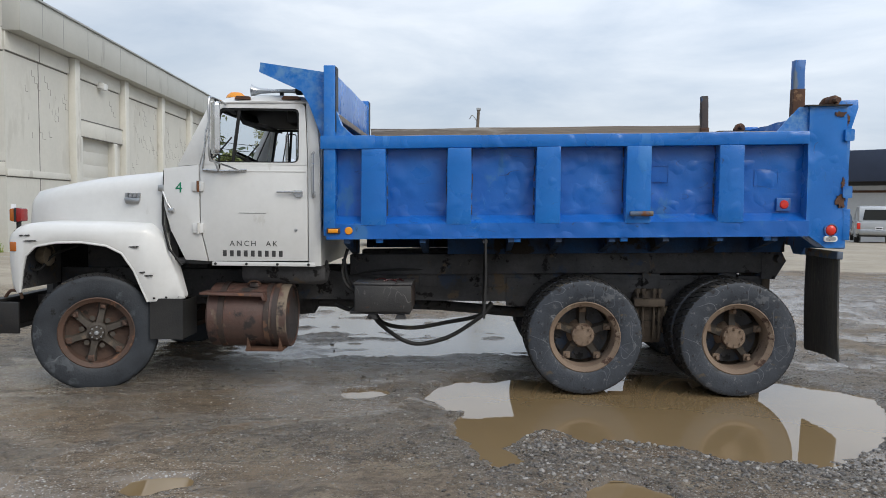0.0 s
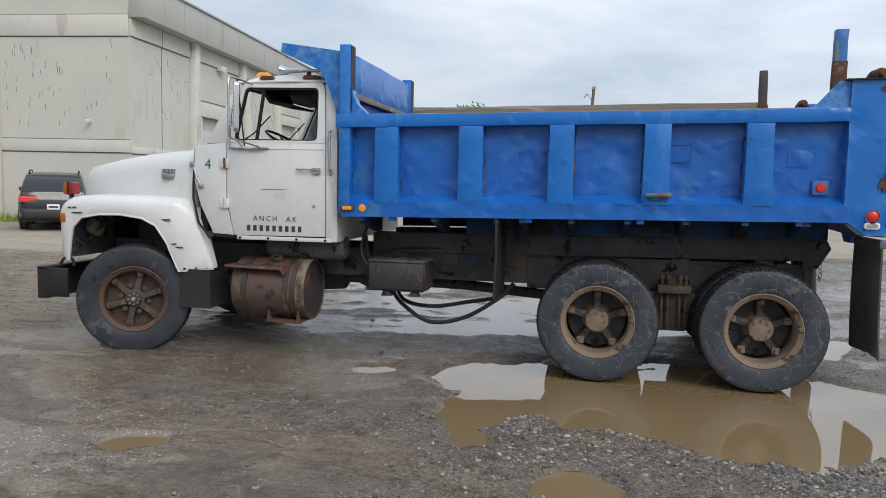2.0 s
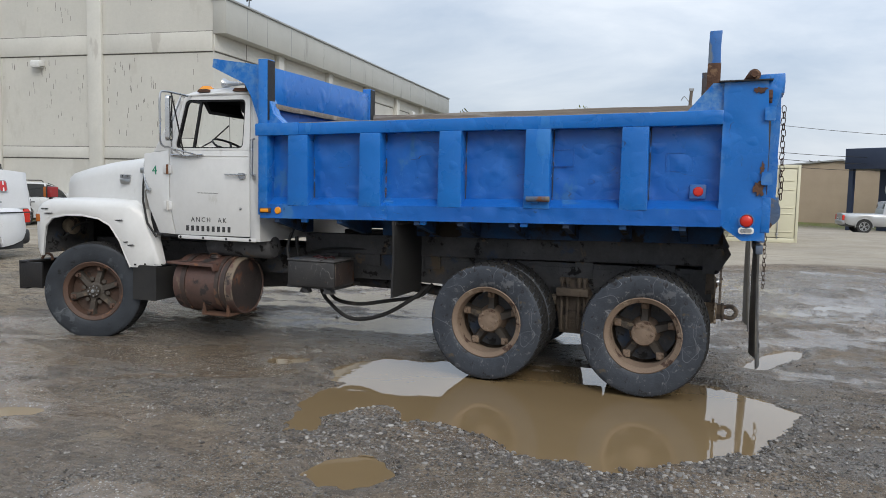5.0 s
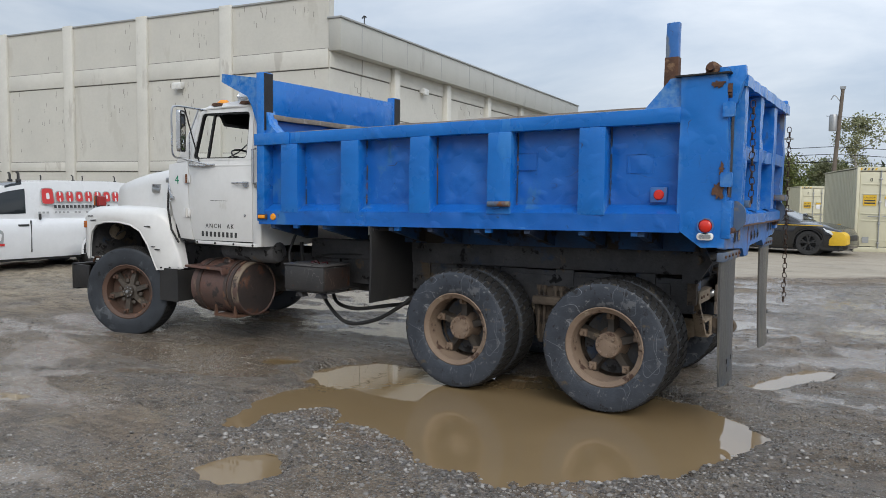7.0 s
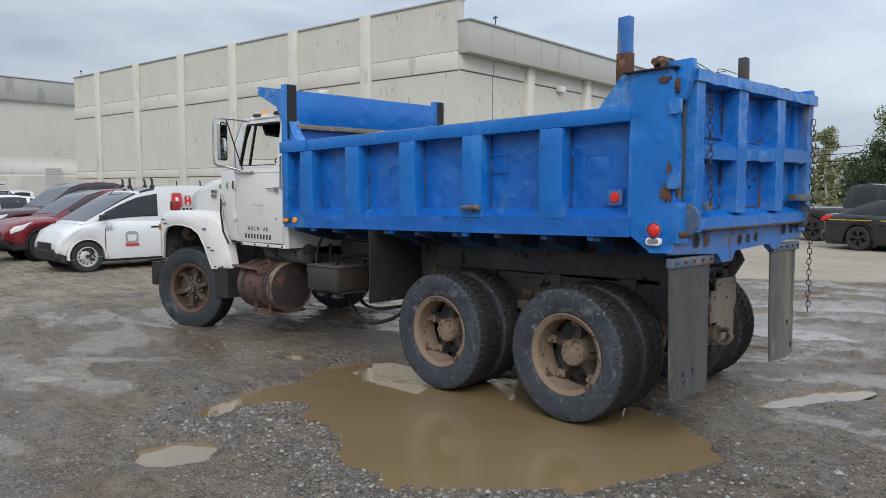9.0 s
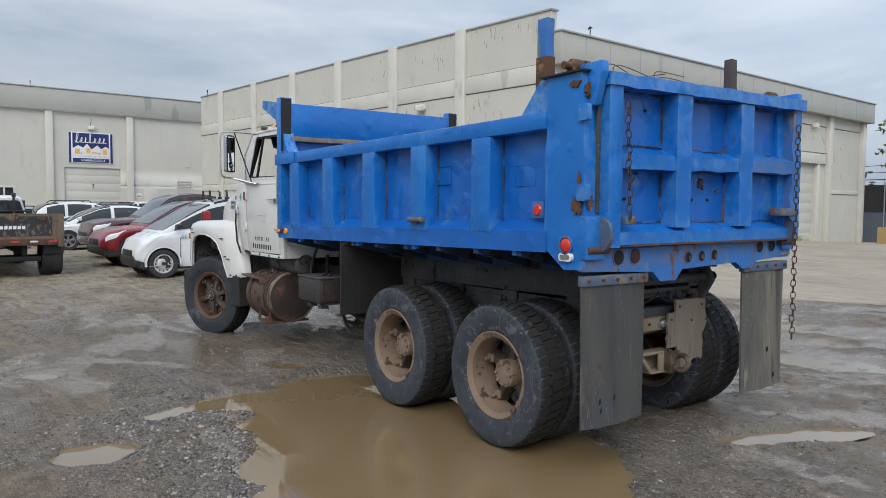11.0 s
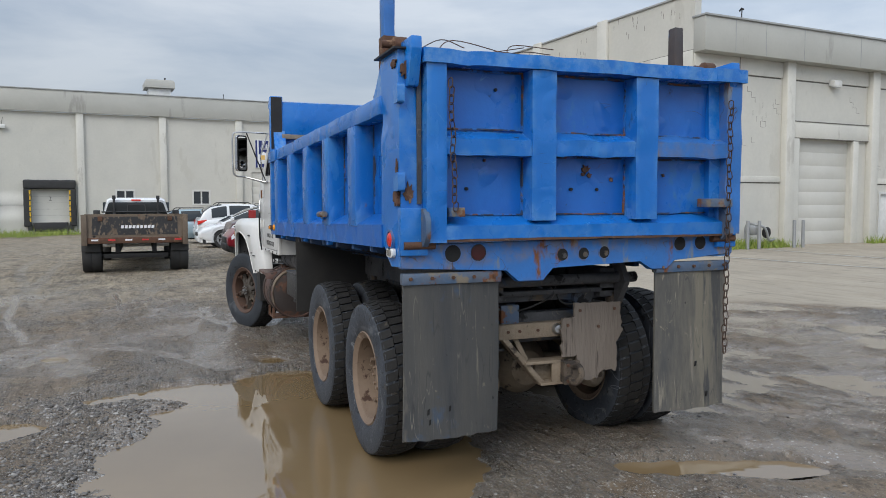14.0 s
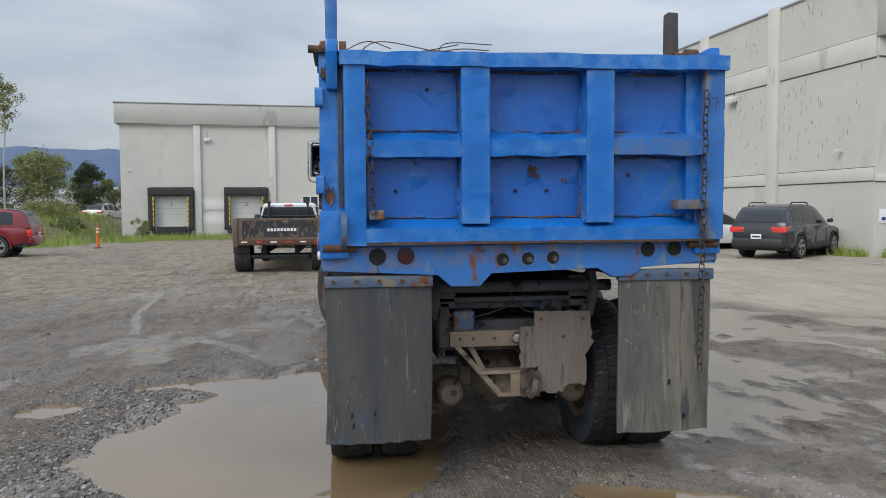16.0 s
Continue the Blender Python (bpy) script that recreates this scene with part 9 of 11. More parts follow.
    part("front_bumper", box(bmx(), L / 2 - 0.42, L / 2 + 0.03, -hw * 0.76, hw * 0.76, sill - 0.02, sill + 0.27, 0.10, 3), lower or colour, t)
    for sy in (-1, 1):
        part("bumper_corner", loft(bmx(), [[(L / 2 - 0.06 - 0.55 * k * k, sy * hw * (0.70 + 0.29 * k), z) for z in (sill - 0.01, sill + 0.14, sill + 0.26)] + [(L / 2 - 0.16 - 0.55 * k * k, sy * hw * (0.64 + 0.29 * k), z) for z in (sill + 0.26, sill - 0.01)] for k in (0.0, 0.35, 0.7, 1.0)]), lower or colour, t)
    part("rear_bumper", box(bmx(), -L / 2 - 0.06, -L / 2 + 0.32, -hw * 0.86, hw * 0.86, sill + 0.02, sill + 0.34, 0.10, 3), lower or ("alloy" if kind == "pickup" else colour), t)
    part("grille", box(bmx(), L / 2 - 0.14, L / 2 + 0.015, -hw * 0.5, hw * 0.5, bz[-1] - 0.14, bz[-1] + 0.04, 0.03), "plastic", t)
    pl = part("number_plate", box(bmx(), -L / 2 - 0.075, -L / 2 - 0.06, -0.16, 0.16, sill + 0.30, sill + 0.45, 0.004), "signwhite", t)
    part("plate_bar", box(bmx(), -L / 2 - 0.078, -L / 2 - 0.075, -0.12, 0.12, sill + 0.35, sill + 0.40), "ink", pl)
    return t


def on_ground(x, y, dz=0.0):
    return (x, y, float(terrain(np.array([x]), np.array([y]))[0][0]) + dz)


# dark estate car by the long wall
jeep = vehicle("parked_suv", "suv", on_ground(-14.9, 20.4), 126, "cargrey", "dark grey compact suv parked facing the warehouse wall", "car", rack=True, lower="plastic")
vehicle("parked_wagon", "wagon", on_ground(-19.6, 20.0), 100, "carwhite", "white estate car with red tail lights and roof rails", "car", rack=True)
# security van, its side lettering drawn as shapes
van = vehicle("panel_van", "van", on_ground(-10.56, 9.08), -91, "carwhite", "white panel van with red sign lettering and roof racks", "van", rim="steel", lower="plastic", signal="amber")
for sy in (-1, 1):
    y = sy * 0.80

    def flat(nm, pts, m, d=0.012, lab=""):
        """A shape on the van's upper side, which leans in a little."""
        bm = prism(bmx(), pts, -d / 2, d / 2)
        for v in bm.verts:
            v.co.y += y - sy * (v.co.z - 1.4) * 0.14
        return part(nm, bm, m, van, lab)

    # a swelling initial and seven smaller capitals in red with a grey edge, then two rows of small print
    for k in range(8):
        x = -1.75 + k * 0.205
        first = k == (7 if sy > 0 else 0)
        h, w, z0 = (0.30, 0.24, 1.29) if first else (0.20, 0.15, 1.33)
        for m, g_, d in (("coping", 0.014, 0.008), ("signred", 0.0, 0.014)):
            flat("red_letter_shape", rounded([(x - g_, z0 - g_), (x + w + g_, z0 - g_), (x + w * 0.96 + g_, z0 + h + g_), (x + w * 0.06 - g_, z0 + h + g_)], 0.06, 3), m, d)
        if k % 3 == 1:
            flat("letter_counter", rounded([(x + w * 0.36, z0 + h * 0.30), (x + w * 0.64, z0 + h * 0.30), (x + w * 0.64, z0 + h * 0.72), (x + w * 0.36, z0 + h * 0.72)], 0.03, 3), "carwhite", 0.018)
        else:
            for z1, z2 in ((z0 - 0.003, z0 + h * 0.36), (z0 + h * 0.60, z0 + h + 0.003)):
                flat("letter_counter", rounded([(x + w * 0.40, z1), (x + w * 0.60, z1), (x + w * 0.60, z2), (x + w * 0.40, z2)], 0.02, 2), "carwhite", 0.018)
    for k in range(15):
        x = -1.52 + k * 0.083
        flat("small_letter_bar", [(x, 1.205), (x + 0.05, 1.205), (x + 0.05, 1.265), (x, 1.265)], "ink")
    for k in range(20):
        x = -1.60 + k * 0.083
        if k not in (6, 8, 11, 16):
            flat("small_letter_bar", [(x, 1.10), (x + 0.042, 1.10), (x + 0.042, 1.138), (x, 1.138)], "coping")
    em = part("door_emblem", prism(bmx(), rounded([(0.72, 0.52), (0.96, 0.52), (0.98, 0.74), (0.94, 0.80), (0.74, 0.80), (0.70, 0.74)], 0.05, 3), min(sy * 0.868, sy * 0.874), max(sy * 0.868, sy * 0.874)), "coping", van, "grey shield emblem with a red ribbon")
    part("emblem_field", prism(bmx(), rounded([(0.76, 0.60), (0.92, 0.60), (0.94, 0.73), (0.74, 0.73)], 0.03, 3), min(sy * 0.868, sy * 0.878), max(sy * 0.868, sy * 0.878)), "carwhite", em)
    part("emblem_ribbon", box(bmx(), 0.70, 0.98, min(sy * 0.868, sy * 0.88), max(sy * 0.868, sy * 0.88), 0.50, 0.545), "signred", em)
    part("slide_rail", box(bmx(), -2.2, -1.05, min(sy * 0.862, sy * 0.875), max(sy * 0.862, sy * 0.875), 0.90, 0.925), "plastic", van)
    part("slide_handle", box(bmx(), -0.02, 0.03, min(sy * 0.85, sy * 0.88), max(sy * 0.85, sy * 0.88), 0.98, 1.10, 0.01), "plastic", van)
    words("fleet_number", "66", 0.15, "coping", van, pose(1.30, sy * 0.874, 0.88, 90, 0, 0 if sy < 0 else 180))
for x, h, r in ((0.42, 0.15, 0.022), (0.26, 0.17, 0.026), (-0.85, 0.13, 0.014), (-1.80, 0.13, 0.014)):
    for sy in (-1, 1):
        part("rack_foot", tube(bmx(), [(x, sy * 0.60, 1.72), (x, sy * 0.59, 1.74 + h * 0.8), (x + 0.02, sy * 0.57, 1.74 + h)], r, 6), "plastic", van)
        part("rack_clamp", box(bmx(), x - r * 1.6, x + r * 1.8, sy * 0.60 - 0.03, sy * 0.60 + 0.03, 1.715, 1.765, 0.008), "plastic", van)
part("aerial", tube(bmx(), [(0.85, -0.3, 1.54), (0.62, -0.3, 1.78)], 0.008, 5), "plastic", van)
vehicle("parked_suv", "suv", on_ground(-13.85, 9.02), -89, "carred", "dark red compact suv parked beside the van", "car", lower="plastic", group="row of parked cars")
vehicle("parked_pickup", "pickup", on_ground(-17.0, 10.0), -89, "carmaroon", "dark maroon crew-cab pickup in the parked row", "pickup", group="row of parked cars")
vehicle("parked_hatchback", "hatch", on_ground(-21.9, 8.7), -89, "carwhite", "white hatchback in the parked row", "car", group="row of parked cars")
vehicle("parked_suv", "suv", on_ground(-25.6, 9.0), 92, "carwhite", "white suv parked tail out in the row", "car", rack=True, group="row of parked cars")
vehicle("parked_suv", "suv", on_ground(-28.0, 9.5), -82, "cargrey", "dark suv with a roof rack in the far row", "car", rack=True, group="row of parked cars")
vehicle("parked_wagon", "wagon", on_ground(-27.0, 5.9), -82, "carblue", "pale blue estate car in the far row", "car", rack=True, group="row of parked cars")
vehicle("parked_pickup", "pickup", on_ground(-33.0, 12.5), -80, "carwhite", "white pickup in the far row", "pickup", group="row of parked cars")
vehicle("parked_suv", "suv", on_ground(-33.5, 16.5), -80, "cargrey", "dark suv with a roof rack in the far row", "car", rack=True, group="row of parked cars")
vehicle("parked_suv", "suv", on_ground(-24.5, 13.5), -80, "cargrey", "black suv in the far row", "car", rack=True, group="row of parked cars")
vehicle("parked_suv", "wide_suv", on_ground(-20.2, -7.0), -83, "carbright", "red large square-built suv parked on the dirt by the bank", "car")
vehicle("parked_suv", "suv", (-60.0, -14.2, 0.5), 170, "carwhite", "white suv parked beyond the grass bank", "car")
# black sedan with a yellow tape line, and the pickup behind it
sed = vehicle("black_sedan", "sedan", on_ground(1.10, 25.34), -10, "carblack", "black saloon car with a yellow tape stripe", "car", rim="dark")
for sy in (-1, 1):
    part("tape_stripe", box(bmx(), -2.2, 1.9, min(sy * 0.925, sy * 0.934), max(sy * 0.925, sy * 0.934), 0.84, 0.862), "yellow", sed)
part("yellow_corner", prism(bmx(), rounded([(2.05, 0.30), (2.50, 0.32), (2.49, 0.58), (2.40, 0.68), (2.05, 0.72)], 0.05, 3), -0.91, -0.45, "xz", 0.03), "yellow", sed, "yellow front corner wrap")
vehicle("parked_pickup", "pickup", on_ground(-0.8, 28.7), -11, "cargrey", "dark grey crew-cab pickup behind the saloon", "pickup", rim="dark")
vehicle("parked_pickup", "pickup", on_ground(13.0, 50.0), 4, "carsilver", "silver crew-cab pickup across the road", "pickup")
topper = vehicle("parked_pickup", "pickup", on_ground(21.8, 39.4), 66, "carsilver", "silver pickup with a canopy over its bed", "pickup")
part("bed_canopy", prism(bmx(), [(-2.85, 1.1), (-0.85, 1.1), (-0.85, 1.86), (-2.55, 1.84)], -0.86, 0.86, "xz", 0.05), "carsilver", topper)
part("canopy_glass", prism(bmx(), [(-0.70, 1.20), (0.70, 1.20), (0.62, 1.70), (-0.62, 1.70)], -2.86, -2.80, "yz"), "carglass", topper)

# rusty dump-bed pickup
M["rustbed"] = mat("rusty_steel_bed", (0.165, 0.128, 0.095), (0.105, 0.078, 0.058), 3.0, 0.85, 0, 0.008, 20, [((0.18, 0.135, 0.095), 3.0, 0.60, 0.8, (1, 1, 1)), ((0.14, 0.055, 0.03), 7.0, 0.64, 0.85, (1, 1, 0.7)), ((0.018, 0.018, 0.020), 5.0, 0.63, 0.9, (1, 1, 1))])
M["flakeblack"] = mat("flaking_black_paint", (0.016, 0.017, 0.020), (0.028, 0.027, 0.028), 4.0, 0.6, 0, 0.006, 26, [((0.135, 0.098, 0.070), 2.4, 0.55, 0.9, (1, 1, 1)), ((0.15, 0.115, 0.085), 13.0, 0.56, 0.85, (1, 1.3, 0.6)), ((0.11, 0.055, 0.03), 9.0, 0.66, 0.9, (1, 1, 1))])
work = thing("dump_pickup", on_ground(-11.42, 4.53), "white pickup with a rusty steel dump bed", "pickup", turn=180)
# in its own frame x is forward and the tail is at x = 0
part("tail_board", dent(cut(cut(box(bmx(), -0.04, 0.04, -1.08, 1.08, 0.84, 1.38), 1, 0.2), 2, 0.14), 0.012, 3, 1, (1, 0, 0.5)), "rustbed", work, "rusty tail board with flaking black paint")
part("painted_field", dent(cut(cut(box(bmx(), -0.047, -0.041, -0.92, 0.92, 0.90, 1.32), 1, 0.2), 2, 0.14), 0.004, 3, 1, (1, 0, 0.3)), "flakeblack", work, "flaking black paint on the tail board")
for sy in (-1, 1):
    part("bed_side", dent(cut(box(bmx(), 0.04, 3.1, min(sy * 1.05, sy * 1.12), max(sy * 1.05, sy * 1.12), 0.78, 1.33, 0.01), 0, 0.3), 0.01, 2, sy), "rustbed", work)
    part("bed_post", box(bmx(), -0.08, 0.10, min(sy * 1.03, sy * 1.15), max(sy * 1.03, sy * 1.15), 0.66, 1.37, 0.01), "rustbed", work)
    for k in range(4):
        part("bed_rib", box(bmx(), 0.6 + 0.7 * k, 0.68 + 0.7 * k, min(sy * 1.12, sy * 1.16), max(sy * 1.12, sy * 1.16), 0.78, 1.31), "rustbed", work)
    for y_ in (1.06, 0.86):
        car_wheel(work, 0.62, sy * y_, 0.40, sy, "dark")
    car_wheel(work, 4.55, sy * 0.82, 0.40, sy, "dark")
    part("bed_hook", box(bmx(), -0.07, -0.02, sy * 0.75 - 0.05, sy * 0.75 + 0.05, 1.22, 1.33, 0.01), "rust", work)
part("bed_sill", box(bmx(), -0.06, 0.06, -1.1, 1.1, 0.70, 0.84, 0.01), "rust", work)
for k in range(6):
    part("reflector_strip", box(bmx(), -0.064, -0.06, -1.0 + 0.36 * k, -0.85 + 0.36 * k, 0.765, 0.80), "signred" if k % 2 == 0 else "signwhite", work)
part("bed_floor", box(bmx(), 0.0, 3.1, -1.05, 1.05, 0.72, 0.80), "dark", work)
for sy in (-1, 1):
    part("mud_flap", box(bmx(), 0.16, 0.18, sy * 0.97 - 0.20, sy * 0.97 + 0.20, 0.50, 0.72, 0.004), "plastic", work)
    part("frame_rail", box(bmx(), 0.1, 5.2, sy * 0.4 - 0.05, sy * 0.4 + 0.05, 0.48, 0.70), "dark", work)
part("rear_axle", cyl(bmx(), (0.62, -0.85, 0.40), (0.62, 0.85, 0.40), 0.07, seg=12), "dark", work)
part("hitch_bar", box(bmx(), 0.0, 0.1, -0.7, 0.7, 0.36, 0.46, 0.01), "dark", work)
for k in range(9):
    part("letter_bar", prism(bmx(), [(-0.40 + k * 0.082, 1.05), (-0.34 + k * 0.082, 1.05), (-0.35 + k * 0.082, 1.12), (-0.41 + k * 0.082, 1.12)], -0.062, -0.052, "yz"), "signwhite", work)
cabw = part("cab_body", loft(bmx(), [[(x, -w, z0), (x, -w * 1.0, 1.16), (x, -w * 0.93, 1.24), (x, -w * g_, z1 - 0.05), (x, -w * g_ * 0.9, z1), (x, w * g_ * 0.9, z1), (x, w * g_, z1 - 0.05), (x, w * 0.93, 1.24), (x, w, 1.16), (x, w, z0)] for x, w, g_, z0, z1 in ((3.12, 0.90, 0.80, 0.5, 1.72), (3.2, 0.92, 0.80, 0.45, 1.77), (4.2, 0.92, 0.80, 0.45, 1.79), (4.6, 0.92, 0.82, 0.45, 1.73), (5.3, 0.92, 0.9, 0.45, 1.30), (6.2, 0.90, 0.9, 0.45, 1.26), (6.5, 0.84, 0.9, 0.5, 1.25))]), "carwhite", work, "white pickup cab", sharp=40)
part("rear_window", prism(bmx(), rounded([(-0.80, 1.27), (0.80, 1.27), (0.68, 1.66), (-0.68, 1.66)], 0.06, 4), 3.10, 3.13, "yz"), "carglass", cabw)
part("window_slider", ring(bmx(), rounded([(-0.24, 1.33), (0.24, 1.33), (0.23, 1.60), (-0.23, 1.60)], 0.03, 3), rounded([(-0.22, 1.35), (0.22, 1.35), (0.21, 1.58), (-0.21, 1.58)], 0.03, 3), 3.09, 3.10, "yz"), "plastic", cabw)
part("stop_light", box(bmx(), 3.09, 3.16, -0.12, 0.12, 1.695, 1.735, 0.008), "red", cabw)
for sy in (-1, 1):
    part("side_window", prism(bmx(), [(3.35, 1.25), (4.75, 1.25), (4.5, 1.64), (3.4, 1.66)], sy * 0.72, sy * 0.84), "carglass", cabw)
    part("door_mirror", box(bmx(), 4.55, 4.70, sy * 1.06 - 0.09, sy * 1.06 + 0.09, 1.20, 1.44, 0.03), "plastic", work)
    part("mirror_arm", tube(bmx(), [(4.62, sy * 0.86, 1.28), (4.62, sy * 1.0, 1.28)], 0.02, 6), "plastic", work)
    part("rack_post", tube(bmx(), [(3.04, sy * 0.55, 1.2), (3.04, sy * 0.55, 1.78)], 0.03, 6), "plastic", work)
    part("light_pod", box(bmx(), 2.99, 3.06, sy * 0.55 - 0.045, sy * 0.55 + 0.045, 1.74, 1.84, 0.01), "plastic", work)
part("rack_bar", tube(bmx(), [(3.04, -0.86, 1.40), (3.04, 0.86, 1.40)], 0.02, 6), "plastic", work)

# ---- round the yard ----
M["container"] = mat("cream_container_paint", (0.60, 0.575, 0.43), (0.54, 0.515, 0.385), 1.2, 0.5, 0, 0.001, 20, [((0.45, 0.42, 0.31), 1.5, 0.64, 0.6, (1, 1, 0.4))], fine=0.1)
M["navywall"] = mat("navy_cladding", (0.030, 0.045, 0.085), (0.024, 0.036, 0.07), 1.0, 0.5)
M["tanwall"] = mat("tan_cladding", (0.43, 0.34, 0.25), (0.38, 0.30, 0.22), 0.8, 0.7)
M["darkwall"] = mat("charcoal_cladding", (0.045, 0.048, 0.052), (0.035, 0.037, 0.04), 0.8, 0.7)
M["palewall"] = mat("pale_cladding", (0.55, 0.56, 0.57), (0.5, 0.51, 0.52), 0.8, 0.6)
M["pole"] = mat("weathered_pole_wood", (0.16, 0.13, 0.105), (0.11, 0.09, 0.075), 3, 0.9, 0, 0.004, 30)
M["galv"] = mat("galvanised_steel", (0.40, 0.41, 0.42), (0.33, 0.34, 0.35), 5, 0.45, 0.6)
M["bark"] = mat("grey_bark", (0.17, 0.145, 0.115), (0.10, 0.085, 0.07), 6, 0.9, 0, 0.01, 20)
M["birch"] = mat("pale_birch_bark", (0.45, 0.43, 0.39), (0.30, 0.28, 0.25), 4, 0.85, 0, 0.006, 20, [((0.06, 0.05, 0.045), 7.0, 0.62, 0.9, (1, 1, 3))])
M["box"] = mat("tan_planter_wood", (0.42, 0.30, 0.14), (0.34, 0.24, 0.11), 2, 0.75)
M["screen"] = mat("dark_fence_screen", (0.022, 0.022, 0.024), (0.03, 0.03, 0.032), 2, 0.8)
M["screenblue"] = mat("slate_fence_screen", (0.10, 0.125, 0.155), (0.085, 0.105, 0.13), 1.5, 0.7)
M["orange"] = mat("orange_plastic", (0.72, 0.14, 0.02), (0.6, 0.11, 0.02), 5, 0.5)
M["line"] = mat("worn_white_road_paint", (0.58, 0.58, 0.56), (0.42, 0.41, 0.39), 4.0, 0.7, 0, 0.001, 40, [((0.2, 0.195, 0.18), 8.0, 0.56, 0.8, (1, 1, 1))])


def foliage(name, c1, c2, bias=1.0):
    m = bpy.data.materials.new(name)
    m.use_nodes = True
    n, l = m.node_tree.nodes, m.node_tree.links
    b = n["Principled BSDF"]
    g = n.new("ShaderNodeNewGeometry")
    x = n.new("ShaderNodeMix")
    x.data_type = "RGBA"
    x.inputs["A"].default_value, x.inputs["B"].default_value = (*c1, 1), (*c2, 1)
    pw = n.new("ShaderNodeMath")
    pw.operation = "POWER"
    pw.inputs[1].default_value = bias
    l.new(g.outputs["Random Per Island"], pw.inputs[0])
    l.new(pw.outputs[0], x.inputs["Factor"])
    l.new(x.outputs["Result"], b.inputs["Base Color"])
    b.inputs["Roughness"].default_value = 0.6
    b.inputs["Subsurface Weight"].default_value = 0.0
    b.inputs["Transmission Weight"].default_value = 0.0
    return m


M["leafgreen"] = foliage("green_leaves", (0.075, 0.105, 0.028), (0.17, 0.19, 0.055))
M["leafdark"] = foliage("dark_green_leaves", (0.030, 0.050, 0.020), (0.070, 0.095, 0.032))
M["leafpale"] = foliage("thin_pale_leaves", (0.15, 0.17, 0.085), (0.27, 0.27, 0.14))
M["leafgold"] = foliage("golden_leaves", (0.30, 0.20, 0.03), (0.42, 0.27, 0.05))
M["blade"] = foliage("grass_blades", (0.12, 0.205, 0.028), (0.34, 0.38, 0.08))
M["stones"] = foliage("gravel_stones", (0.062, 0.054, 0.047), (0.34, 0.32, 0.295), 2.6)
M["stones"].node_tree.nodes["Principled BSDF"].inputs["Roughness"].default_value = 0.42


def raw_mesh(name, v, f, material, sharp=None):
    me = bpy.data.meshes.new(name)
    me.from_pydata(v, [], f)
    me.materials.append(M[material])
    return new(name, me)


def leaf_cloud(rng_, centres, radii, n, size):
    """Small leaves gathered in uneven clumps."""
    c = np.asarray(centres)
    k = rng_.integers(0, len(c), n)
    d = rng_.normal(size=(n, 3))
    d /= np.linalg.norm(d, axis=1)[:, None]
    p = c[k] + d * (np.asarray(radii)[k] * rng_.random(n) ** 0.45)[:, None]
    a, b = rng_.normal(size=(n, 3)), rng_.normal(size=(n, 3))
    a /= np.linalg.norm(a, axis=1)[:, None]
    b -= a * (a * b).sum(1)[:, None]
    b /= np.linalg.norm(b, axis=1)[:, None]
    s = (size * (0.6 + 0.8 * rng_.random(n)))[:, None]
    v = np.stack([p - a * s, p + b * s * 0.55, p + a * s, p - b * s * 0.55], 1).reshape(-1, 3)
    return v.tolist(), np.arange(4 * n).reshape(-1, 4).tolist()


